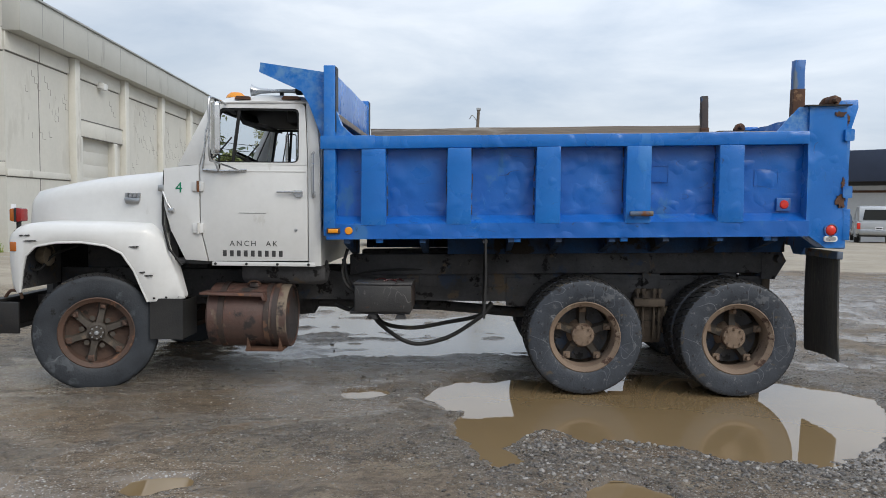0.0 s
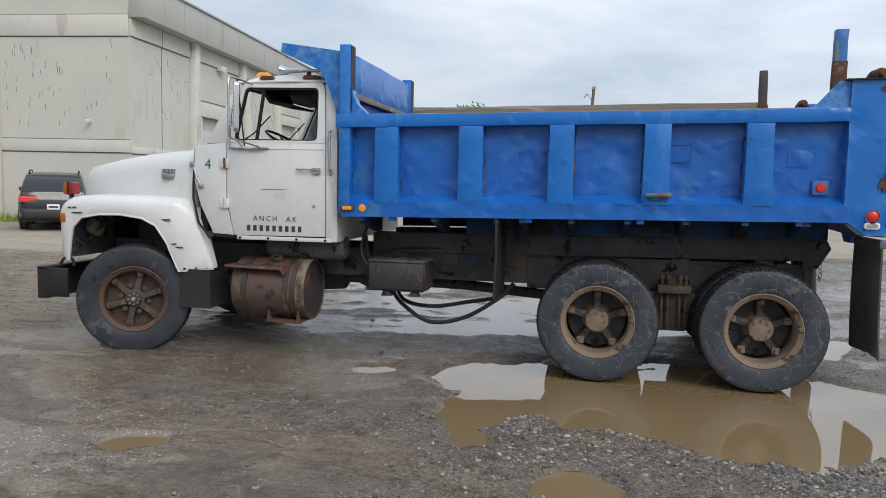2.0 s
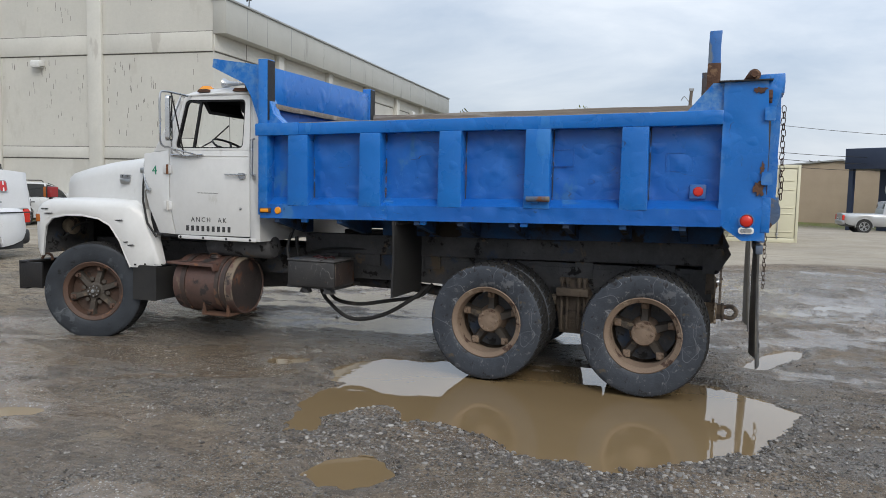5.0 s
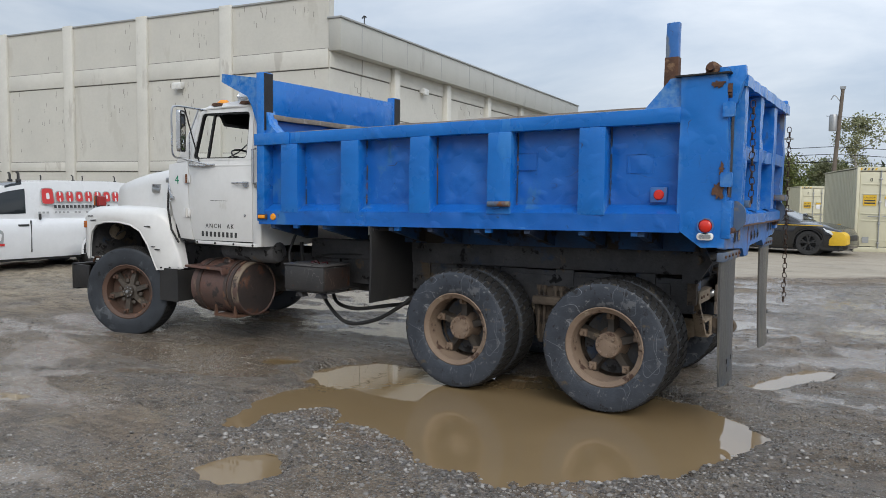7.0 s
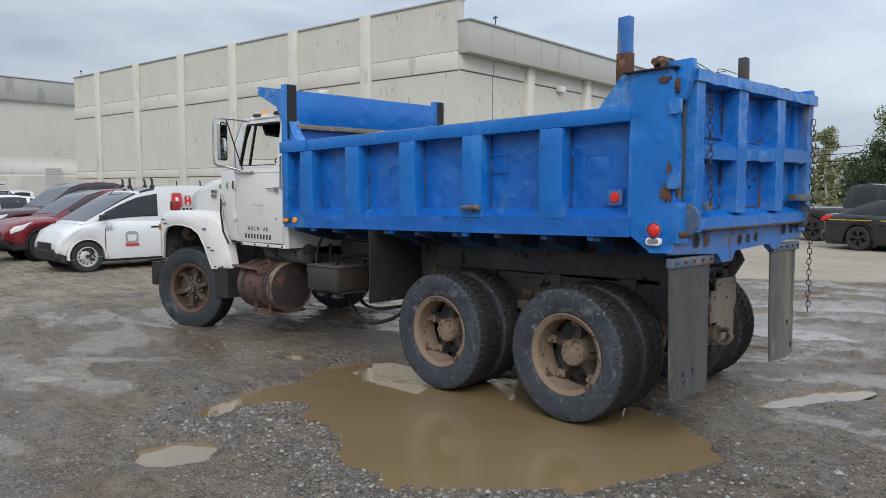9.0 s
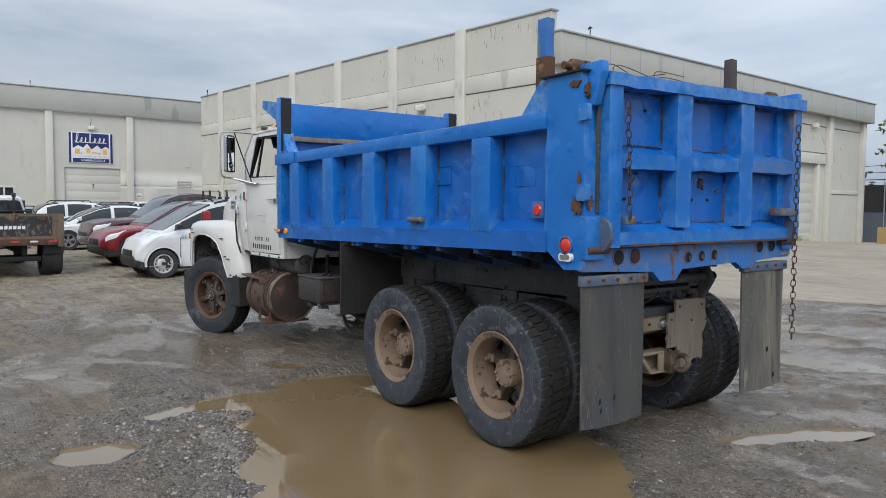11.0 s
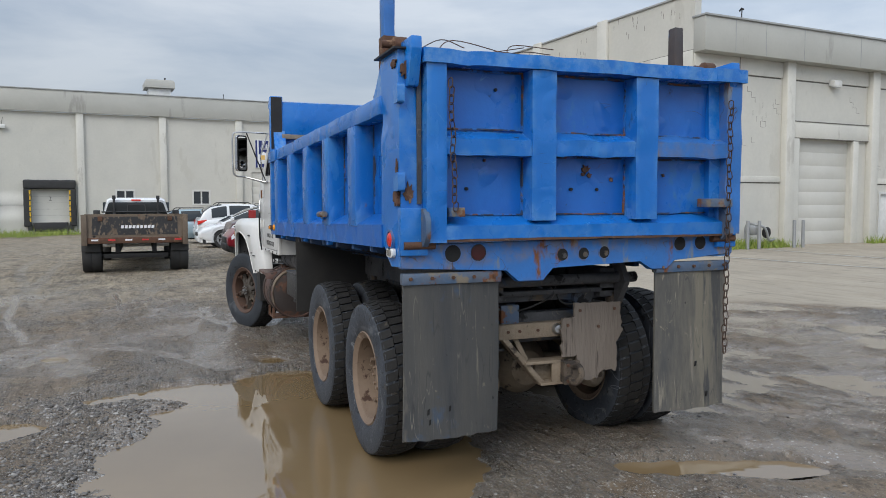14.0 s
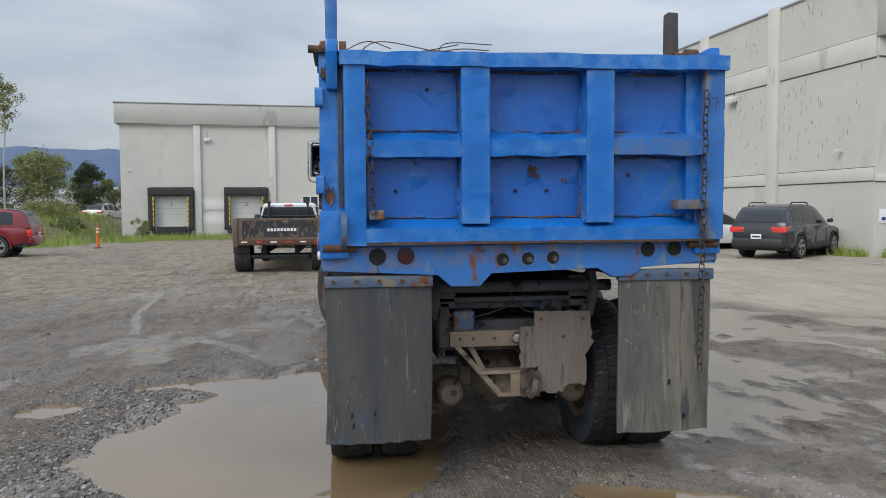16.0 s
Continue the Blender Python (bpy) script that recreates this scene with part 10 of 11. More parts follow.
def tree(name, at, height, spread, n, size, leaf, bark, seed, label, bare=0.3, stems=1):
    """A tapered trunk with limbs, and a crown of small leaves in clumps at the limbs' ends."""
    r = random.Random(seed)
    g = np.random.default_rng(seed)
    t = thing(name, at, label, "tree")
    bm = bmx()
    r0 = (height * 0.016 + 0.03) * (0.45 if bare > 0.6 else 1.0)
    cs, rs = [], []
    for stem in range(stems):
        # several stems fan out from one root
        fan = stem * 2 * math.pi / stems + r.uniform(-0.4, 0.4)
        off = spread * 0.55 * r.uniform(0.6, 1.1) if stems > 1 else 0.0
        high = height * (r.uniform(0.82, 1.0) if stem else 1.0)
        ox, oy = off * math.cos(fan), off * math.sin(fan)
        trunk_pts = curve_pts([(0, 0, -0.2), (r.uniform(-0.1, 0.1) + ox * 0.5, r.uniform(-0.1, 0.1) + oy * 0.5, high * 0.35), (r.uniform(-0.25, 0.25) + ox * 0.9, r.uniform(-0.25, 0.25) + oy * 0.9, high * 0.7), (r.uniform(-0.3, 0.3) + ox, r.uniform(-0.3, 0.3) + oy, high * 0.97)], 5)
        tube(bm, trunk_pts, [r0 * (1 - 0.85 * i / (len(trunk_pts) - 1)) for i in range(len(trunk_pts))], 8)
        limbs = 16 if stems == 1 else 9
        for i in range(limbs):
            k = bare + (0.97 - bare) * (i + r.random()) / limbs
            base = trunk_pts[min(len(trunk_pts) - 1, int(k * len(trunk_pts)))]
            a = i * 2.4 + r.uniform(-0.5, 0.5)
            reach = spread * (0.6 if stems > 1 else 1.0) * (math.sin(math.pi * min(1, (k - bare) / (1 - bare) * 0.85 + 0.15)) * 0.9 + 0.1) * r.uniform(0.65, 1.1)
            tip = base + Vector((math.cos(a) * reach, math.sin(a) * reach, reach * r.uniform(0.2, 0.7)))
            mid = base.lerp(tip, 0.5) + Vector((0, 0, -0.08 * reach))
            lp = curve_pts([base, mid, tip], 4)
            tube(bm, lp, [r0 * 0.42 * (1 - 0.8 * q / (len(lp) - 1)) for q in range(len(lp))], 5)
            for q, w in ((0.2, 0.30), (0.55, 0.32), (0.8, 0.36), (1.0, 0.32)):
                c = base.lerp(tip, q) + Vector((r.uniform(-0.2, 0.2), r.uniform(-0.2, 0.2), r.uniform(-0.1, 0.25))) * spread * 0.5
                cs.append(c[:]), rs.append(spread * (0.95 if stems > 1 else 1.15) * w * r.uniform(0.55, 1.2))
    part("trunk", bm, bark, t)
    v, f = leaf_cloud(g, cs, rs, n, size)
    o = raw_mesh("crown", v, f, leaf)
    o.parent = t
    tagged(o, kind="stuff")
    return t


tree("tall_tree", on_ground(-16.4, 105.0), 12.5, 4.0, 22000, 0.17, "leafgreen", "bark", 3, "tall leafy tree behind the parked cars", bare=0.15)
tree("slim_tree", on_ground(-11.6, 58.0), 6.6, 1.2, 5000, 0.085, "leafpale", "birch", 4, "slim airy tree with thin leaves", bare=0.2)
tree("dark_tree", on_ground(-9.5, 63.0), 5.4, 2.4, 14000, 0.09, "leafdark", "bark", 5, "low dark green tree", bare=0.1)
tree("birch_tree", on_ground(1.9, 60.0), 8.2, 1.7, 4200, 0.09, "leafpale", "birch", 6, "birch with thin pale leaves behind the containers", bare=0.25)
tree("round_tree", on_ground(-2.6, 60.0), 4.8, 2.0, 13000, 0.085, "leafgreen", "bark", 7, "low round green tree", bare=0.12)
tree("round_tree", on_ground(-0.2, 63.0), 4.8, 1.8, 8000, 0.085, "leafpale", "bark", 8, "low tree turning pale in autumn", bare=0.12)
tree("golden_tree", on_ground(19.2, 62.0), 8.0, 1.9, 4000, 0.14, "leafgold", "bark", 9, "small tree with golden autumn leaves", bare=0.1)
M["leafbirch"] = foliage("birch_leaves", (0.10, 0.125, 0.032), (0.30, 0.31, 0.10))
tree("slim_tree", on_ground(-47.6, -17.05), 9.6, 1.15, 3200, 0.060, "leafbirch", "birch", 10, "tall thin pale-stemmed tree with sparse leaves", bare=0.62)
tree("birch_clump", on_ground(-59.8, -18.75), 5.2, 2.1, 7500, 0.085, "leafbirch", "birch", 21, "airy many-stemmed birch on the bank by the warehouse", bare=0.30, stems=4)
tree("birch_clump", on_ground(-62.4, -21.6), 5.0, 1.7, 5000, 0.085, "leafbirch", "birch", 22, "airy many-stemmed birch on the bank by the warehouse", bare=0.30, stems=3)
tree("dark_tree", on_ground(-62.7, -16.4), 4.3, 1.3, 7000, 0.085, "leafdark", "bark", 23, "narrow dark green tree on the bank", bare=0.10)
for k, (x, y, h, s_) in enumerate(((-65.2, -15.3, 3.0, 1.2), (-67.5, -14.0, 3.3, 1.3), (-58.8, -21.8, 3.9, 1.5), (-56.5, -22.6, 3.6, 1.4), (-64.0, -13.4, 2.6, 1.0), (-60.5, -15.6, 2.4, 1.3), (-66.5, -18.5, 3.4, 1.6), (-66.0, -13.0, 2.6, 1.2))):
    tree("young_tree", on_ground(x, y), h, s_, 3200, 0.075, ("leafbirch", "leafgreen", "leafdark")[k % 3], "birch" if k % 2 == 0 else "bark", 24 + k, "young leafy tree on the bank by the warehouse", bare=0.12)
# brush along the foot of the trees, and one shrub against the dock wall
for k, (x, y, w, h, n_, leaf) in enumerate(((-46.7, -13.8, 1.5, 0.75, 2600, "leafbirch"), (-45.1, -12.3, 1.2, 0.6, 2000, "leafgreen"), (-48.3, -15.4, 1.6, 0.9, 2600, "leafbirch"), (-52.2, -15.6, 1.9, 1.0, 3000, "leafgreen"), (-56.0, -17.5, 2.2, 1.1, 3000, "leafbirch"), (-43.5, -14.8, 1.2, 0.5, 1500, "leafgreen"), (-50.9, -8.9, 1.0, 1.55, 1500, "leafbirch"))):
    gs = np.random.default_rng(140 + k)
    bu = thing("shrub", on_ground(x, y), "leafy shrub against the loading dock wall" if k == 6 else "low tangle of brush on the bank", "shrub")
    cs = [(gs.normal() * w * 0.45, gs.normal() * w * 0.45, gs.uniform(0.1, 0.9) * h) for _ in range(14)]
    v, f = leaf_cloud(gs, cs, [gs.uniform(0.16, 0.34) * w for _ in cs], n_, 0.055)
    o = raw_mesh("leaves", v, f, leaf)
    o.parent = bu
    tagged(o, kind="stuff")
    bm = bmx()
    for c in cs:
        tube(bm, curve_pts([(c[0] * 0.15, c[1] * 0.15, -0.1), (c[0] * 0.5, c[1] * 0.5, c[2] * 0.6), c], 3), [0.02, 0.018, 0.016, 0.012, 0.010, 0.008, 0.006][:len(curve_pts([(0, 0, 0), (0, 0, 1), (0, 0, 2)], 3))], 5)
    part("stems", bm, "bark", bu)
lowb = thing("pale_building", on_ground(-91.0, -27.5, -1.0), "long pale low building beyond the trees", "building", turn=108)
part("wall", box(bmx(), -9, 9, 0, 6, -0.5, 3.4), "palewall", lowb)
part("roof", prism(bmx(), [(-0.4, 3.4), (6.4, 3.4), (3.0, 4.4)], -9.3, 9.3, "yz"), "coping", lowb)
for k in range(5):
    part("window", box(bmx(), -7.6 + 3.5 * k, -6.2 + 3.5 * k, -0.03, 0.02, 1.0, 2.2), "glassdark", lowb)
bn = thing("waste_bin", on_ground(-43.2, -15.7), "black plastic waste bin on the bank", "bin")
part("bin_body", lathe(bmx(), [(0.0, 0.0), (0.26, 0.0), (0.32, 0.8), (0.30, 0.8), (0.0, 0.78)], axis="z", seg=18), "plastic", bn)
part("lid", lathe(bmx(), [(0.34, 0.80), (0.34, 0.85), (0.2, 0.93), (0.0, 0.95)], axis="z", seg=18), "plastic", bn)
tree("planted_tree", on_ground(-13.25, 50.2, 0.9), 6.3, 1.0, 420, 0.15, "leafgreen", "birch", 31, "young tree with bare stems in a planter", bare=0.5)
tree("round_tree", on_ground(-15.5, 62.0), 4.4, 1.5, 3000, 0.15, "leafgreen", "bark", 32, "green tree beyond the fence", bare=0.2)
# a line of far woods closes the view
g = np.random.default_rng(50)
cs, rs = [], []
for i in range(420):
    a = g.uniform(-0.62, 2.9)
    d = g.uniform(110, 190)
    x, y = d * math.sin(a - 0.6), 8 + d * math.cos(a - 0.6)
    if y < 70 and x > -70:
        continue
    for q in range(3):
        cs.append((x + g.normal() * 2, y + g.normal() * 2, g.uniform(0, 5.5))), rs.append(g.uniform(1.5, 3.2))
v, f = leaf_cloud(g, cs, rs, 26000, 0.75)
tagged(raw_mesh("far_woods", v, f, "leafdark"), "distant belt of dark green trees", "woods", kind="stuff")
# hills
hx = np.linspace(-1.25, 1.25, 160)
vv, ff = [], []
for i, a in enumerate(hx):
    az = -math.pi / 2 - 0.12 + a
    ridge = 163 + 80 * float(fbm(np.array(a * 5.0), np.array(0.3), 91)) + 22 * float(fbm(np.array(a * 30), np.array(1.3), 95))
    for j, (d, k) in enumerate(((1900, 0.0), (2150, 0.42), (2400, 0.72), (2650, 1.0), (2900, 0.9))):
        rough = 1 + 0.25 * float(fbm(np.array(a * 26 + j), np.array(j * 0.7), 97)) * (j in (1, 2))
        vv.append((d * math.sin(az), d * math.cos(az), -3 + ridge * k * rough))
for i in range(len(hx) - 1):
    for j in range(4):
        q = i * 5 + j
        ff.append((q, q + 1, q + 6, q + 5))
# distance haze is put into the hills' colour as a blue tint
M["hill"] = mat("haze_blue_hill", (0.075, 0.115, 0.20), (0.105, 0.145, 0.23), 0.004, 0.95, 0, 0, 1, fine=0.3)
tagged(raw_mesh("backdrop", vv, ff, "hill"), "range of forested hills far away, tinted haze blue", "hills", kind="structure")


def container(at, turn, label):
    t = thing("shipping_container", at, label, "container", "shipping containers", turn=turn)
    Wc, Lc, Hc = 2.44, 6.06, 2.59
    # x runs along the doors, y runs back
    for x0, x1 in ((0.0, 0.03), (Wc - 0.03, Wc)):
        pts = []
        n = 22
        out = 1 if x0 > 1 else -1
        base = x1 if x0 > 1 else x0
        for k in range(n):
            y = 0.12 + (Lc - 0.24) * k / n
            w = (Lc - 0.24) / n
            pts += [(base, y), (base, y + w * 0.35), (base - out * 0.035, y + w * 0.5), (base - out * 0.035, y + w * 0.85)]
        poly = pts + [(p[0] - out * 0.006, p[1]) for p in pts[::-1]]
        part("side_wall", prism(bmx(), poly, 0.14, Hc - 0.06, "xy"), "container", t, sharp=20)
    part("back_wall", box(bmx(), 0.03, Wc - 0.03, Lc - 0.05, Lc, 0.1, Hc), "container", t)
    part("roof", box(bmx(), 0.0, Wc, 0.0, Lc, Hc - 0.03, Hc), "container", t)
    part("floor", box(bmx(), 0.0, Wc, 0.0, Lc, 0.03, 0.14), "grime", t)
    for x in (0.0, Wc - 0.09):
        part("corner_post", box(bmx(), x, x + 0.09, -0.02, 0.12, 0.0, Hc, 0.008), "container", t)
    for z0, z1 in ((0.0, 0.15), (Hc - 0.12, Hc)):
        part("end_beam", box(bmx(), 0.09, Wc - 0.09, -0.01, 0.1, z0, z1, 0.006), "container", t)
    for k in range(5):
        part("hazard_stripe", prism(bmx(), [(0.1 + k * 0.1, Hc - 0.03), (0.15 + k * 0.1, Hc - 0.03), (0.12 + k * 0.1, Hc - 0.10), (0.07 + k * 0.1, Hc - 0.10)], -0.014, -0.01), "yellow" if k % 2 == 0 else "ink", t)
    for x0, x1 in ((0.10, Wc / 2 - 0.01), (Wc / 2 + 0.01, Wc - 0.10)):
        d = part("door", box(bmx(), x0, x1, 0.01, 0.05, 0.17, Hc - 0.14, 0.008), "container", t)
        for z in (0.35, 0.95, 1.15, 1.75, 2.05):
            part("door_rib", box(bmx(), x0 + 0.08, x1 - 0.08, -0.012, 0.01, z, z + 0.035, 0.005), "container", d)
        for xr in (x0 + (x1 - x0) * 0.5, x0 + (x1 - x0) * 0.86 if x0 < 1 else x0 + (x1 - x0) * 0.14):
            b = part("lock_rod", cyl(bmx(), (xr, -0.03, 0.12), (xr, -0.03, Hc - 0.1), 0.017, seg=8), "galv", d)
            part("rod_handle", tube(bmx(), [(xr, -0.05, 1.08), (xr - 0.12, -0.06, 1.1), (xr - 0.32, -0.05, 1.09)], 0.014, 6), "galv", b)
            for z in (0.25, 0.85, 1.5, 2.2):
                part("rod_guide", box(bmx(), xr - 0.04, xr + 0.04, -0.05, 0.0, z, z + 0.06, 0.008), "galv", b)
    s = part("caution_label", box(bmx(), 0.20, 0.56, -0.016, -0.012, 1.42, 1.74), "yellow", t, "yellow caution label")
    words("lettering", "CAUTION", 0.075, "ink", s, pose(0.38, -0.0175, 1.66, 90, 0, 0))
    for z in (1.47, 1.55):
        part("print_bar", box(bmx(), 0.23, 0.53, -0.018, -0.016, z, z + 0.045), "ink", s)
    part("notice_label", box(bmx(), 0.80, 1.0, -0.016, -0.012, 1.40, 1.68), "signwhite", t)
    part("notice_head", box(bmx(), 0.78, 1.02, -0.017, -0.012, 1.62, 1.70), "yellow", t)
    words("door_mark", "0", 0.16, "ink", t, pose(0.40, -0.013, 2.2, 90, 0, 0))
    part("data_plate", box(bmx(), 0.22, 0.40, -0.016, -0.012, 0.28, 0.46), "coping", t)
    return t


container(on_ground(3.45, 26.9), 13, "cream shipping container with lock rods and a yellow caution label")
container(on_ground(0.0, 45.0), 13, "cream shipping container standing far back")
# buildings across the road
nb = thing("navy_building", on_ground(15.6, 58.0), "low building with navy upper cladding and pale walls", "building", turn=-42)
part("wall_front", box(bmx(), 0.0, 34, 0.0, 0.3, -0.3, 3.9), "palewall", nb)
part("wall_side", box(bmx(), 0.0, 0.3, 0.3, 14, -0.3, 3.9), "palewall", nb)
part("fascia", box(bmx(), -0.3, 34, -1.2, 14, 4.15, 6.1, 0.03), "navywall", nb, "navy cladding band")
part("soffit_band", box(bmx(), 0.0, 34, 0.0, 14, 3.9, 4.15), "darkwall", nb)
part("brown_trim", box(bmx(), 0.0, 34, -0.05, 0.0, 3.45, 3.6), "rust", nb)
part("tower", box(bmx(), -2.2, 0.0, -0.4, 4, -0.5, 5.0, 0.03), "navywall", nb)
part("tower_sign", lathe(bmx(), [(0.0, -0.43), (0.62, -0.43), (0.66, -0.41), (0.66, -0.39)], (-1.1, 0, 2.9), "y", 28), "signwhite", nb, "round white sign disc")
part("sign_ring", lathe(bmx(), [(0.40, -0.436), (0.52, -0.436), (0.52, -0.43), (0.40, -0.43)], (-1.1, 0, 2.9), "y", 28, closed=True), "navywall", nb)
part("canopy", box(bmx(), -3.4, -0.3, -2.5, 3, 4.2, 5.6, 0.03), "navywall", nb)
part("canopy_post", box(bmx(), -3.2, -2.9, -2.3, -2.0, -0.5, 4.2), "navywall", nb)
for k in range(3):
    wd = part("window", box(bmx(), 6 + 8 * k, 9 + 8 * k, -0.02, 0.05, 0.8, 2.6), "glassdark", nb)
    part("window_frame", ring(bmx(), [(5.9 + 8 * k, 0.7), (9.1 + 8 * k, 0.7), (9.1 + 8 * k, 2.7), (5.9 + 8 * k, 2.7)], [(6 + 8 * k, 0.8), (9 + 8 * k, 0.8), (9 + 8 * k, 2.6), (6 + 8 * k, 2.6)], -0.05, 0.02), "frame", wd)
tb = thing("tan_building", on_ground(9.5, 72.0), "tan metal shed with a shallow gable", "building", turn=-8)
part("wall", prism(bmx(), [(-3, -0.5), (7.2, -0.5), (7.2, 4.3), (3.5, 5.3), (-3, 4.6)], 0.0, 9, "xz"), "tanwall", tb)
part("roof", prism(bmx(), [(-3.2, 4.6), (3.5, 5.32), (7.4, 4.3), (7.4, 4.42), (3.5, 5.45), (-3.2, 4.72)], -0.2, 9.2, "xz"), "coping", tb)
part("dark_wing", box(bmx(), 7.2, 11.0, 0.3, 8, -0.5, 3.1), "darkwall", tb)
part("wing_roof", prism(bmx(), [(7.2, 3.1), (11.3, 3.1), (9.6, 4.5), (7.2, 4.3)], 0.1, 8.2, "xz"), "fascia", tb)
part("window", box(bmx(), -1.6, -1.1, -0.02, 0.02, 2.2, 3.1), "glassdark", tb)
# poles and wires
up = thing("utility_pole", on_ground(0.85, 52.0), "weathered wooden utility pole with a transformer", "utility pole")
part("pole", tube(bmx(), [(0, 0, -0.3), (0.48, 0, 8.85)], [0.15, 0.10], 10), "pole", up)
part("transformer", lathe(bmx(), [(0.0, 0.0), (0.22, 0.02), (0.24, 0.1), (0.24, 0.9), (0.2, 1.0), (0.0, 1.02)], (0.05, 0, 6.3), "z", 18), "galv", up, "grey can transformer")
part("insulator_arm", tube(bmx(), curve_pts([(0.42, 0, 8.0), (0.06, 0, 8.45), (-0.14, 0, 8.2)], 4), 0.03, 6), "galv", up)
part("cap", box(bmx(), 0.33, 0.63, -0.12, 0.12, 8.8, 8.96), "galv", up)
for k, z in enumerate((5.0, 4.55, 4.1)):
    wi = thing("overhead_wire", (0, 52, z - 0.6), "thin black overhead wire", "wire", "overhead wires")
    part("wire", tube(bmx(), curve_pts([(-40, 6, 0.8), (-20, 3, -0.1), (0.9, 0, 0.35)], 8), 0.028 if k == 2 else 0.02, 5), "seal", wi)
    wi = thing("overhead_wire", (0, 52, z - 0.6), "thin black overhead wire", "wire", "overhead wires")
    part("wire", tube(bmx(), curve_pts([(0.9, 0, 0.35), (14, 6, -0.2), (34, 14, 0.9)], 8), 0.018, 5), "seal", wi)
wi = thing("overhead_wire", (-0.4, 52, 6.0), "thin black overhead wire", "wire", "overhead wires")
part("wire", tube(bmx(), curve_pts([(0.9, 0, 0.6), (20, 5, -0.6), (50, 10, 0.8)], 8), 0.015, 5), "seal", wi)
sl = thing("street_lamp", on_ground(-5.0, 58.5), "tall galvanised street lamp with a curved arm", "street lamp")
part("pole", tube(bmx(), [(0, 0, -0.2), (0, 0, 5.5), (0.15, 0, 6.0), (0.6, 0, 6.35), (1.6, 0, 6.55), (2.5, 0, 6.55)], [0.09, 0.07, 0.06, 0.05, 0.045, 0.04], 8), "galv", sl)
part("lamp_head", box(bmx(), 2.3, 3.0, -0.12, 0.12, 6.48, 6.6, 0.03), "galv", sl)
# fence and planter at the far end of the long wall
fe = thing("screened_fence", on_ground(-12.0, 55.5), "chain fence with dark and slate privacy screens", "fence", turn=6)
for k in range(8):
    x = -14 + 2.0 * k
    part("post", cyl(bmx(), (x, 0, -0.2), (x, 0, 3.9), 0.04, seg=8), "galv", fe)
    if k < 7:
        part("screen_panel", box(bmx(), x + 0.04, x + 1.96, -0.01, 0.01, 2.0, 3.8), "screen", fe)
        part("lower_panel", box(bmx(), x + 0.04, x + 1.96, -0.02, 0.0, 0.02, 2.0), "screenblue", fe)
pb = thing("planter_box", on_ground(-13.25, 50.2), "square tan timber planter box", "planter")
part("sides", ring(bmx(), [(-0.65, -0.65), (0.65, -0.65), (0.65, 0.65), (-0.65, 0.65)], [(-0.58, -0.58), (0.58, -0.58), (0.58, 0.58), (-0.58, 0.58)], 0.0, 1.0, "xy"), "box", pb)
part("soil", box(bmx(), -0.58, 0.58, -0.58, 0.58, 0.0, 0.92), "grime", pb)
# sandwich board, gas meters, bollards, delineator post, wall notices
sb = thing("sandwich_board", on_ground(-11.3, 30.2), "white-framed sandwich board with navy panel", "sign board", turn=78)
for sy in (-1, 1):
    e = part("leaf", ring(bmx(), [(-0.38, 0.0), (0.38, 0.0), (0.38, 1.1), (-0.38, 1.1)], [(-0.32, 0.08), (0.32, 0.08), (0.32, 1.04), (-0.32, 1.04)], -0.02, 0.02), "signwhite", sb)
    e.matrix_basis = pose(0, sy * 0.28, 0, sy * 14, 0, 0)
    part("panel", box(bmx(), -0.32, 0.32, -0.008, 0.008, 0.08, 1.04), "navy", e)
    part("emblem_disc", lathe(bmx(), [(0.0, sy * 0.012), (0.15, sy * 0.012), (0.15, sy * 0.008)], (0, 0, 0.62), "y", 20), "signwhite", e)
    for z, w_ in ((0.9, 0.42), (0.84, 0.3), (0.34, 0.44), (0.26, 0.36), (0.16, 0.4)):
        part("letter_bar", box(bmx(), -w_ / 2, w_ / 2, min(sy * 0.008, sy * 0.012), max(sy * 0.008, sy * 0.012), z, z + 0.04), "signwhite", e)
gmtr = thing("gas_meter", on_shed(0.55, 2.4, 0.0), "grey gas meter with pipework against the wall", "gas meter", turn=BT)
part("meter_case", lathe(bmx(), [(0.0, 0.0), (0.16, 0.03), (0.2, 0.12), (0.2, 0.3), (0.12, 0.38), (0.0, 0.4)], (0, 0, 0.45), "z", 18), "galv", gmtr)
part("pipe", tube(bmx(), curve_pts([(-0.3, 0, 0.0), (-0.3, 0, 0.7), (-0.15, 0, 0.85), (0.15, 0, 0.85), (0.3, 0.3, 0.7), (0.3, 0.5, 0.3), (0.2, 0.9, 0.3)], 6), 0.045, 8), "galv", gmtr)
part("regulator", lathe(bmx(), [(0.0, -0.08), (0.2, -0.03), (0.2, 0.03), (0.0, 0.08)], (0.1, 0.6, 0.55), "x", 18), "blacksteel", gmtr)
for k, (u, v_) in enumerate(((1.15, 1.5), (1.2, 2.0), (1.1, 3.9), (1.15, 4.3))):
    bo = thing("bollard", on_shed(u, v_, 0.0), "slim galvanised steel pipe bollard", "bollard", "bollards by the gas meter")
    part("pipe", cyl(bmx(), (0, 0, -0.1), (0, 0, 1.0), 0.06, seg=14), "galv", bo)
dl = thing("delineator_post", on_ground(-27.5, -4.8), "orange plastic delineator post", "post")
part("tube", tube(bmx(), [(0, 0, 0), (0, 0, 1.0)], [0.07, 0.05], 10), "orange", dl)
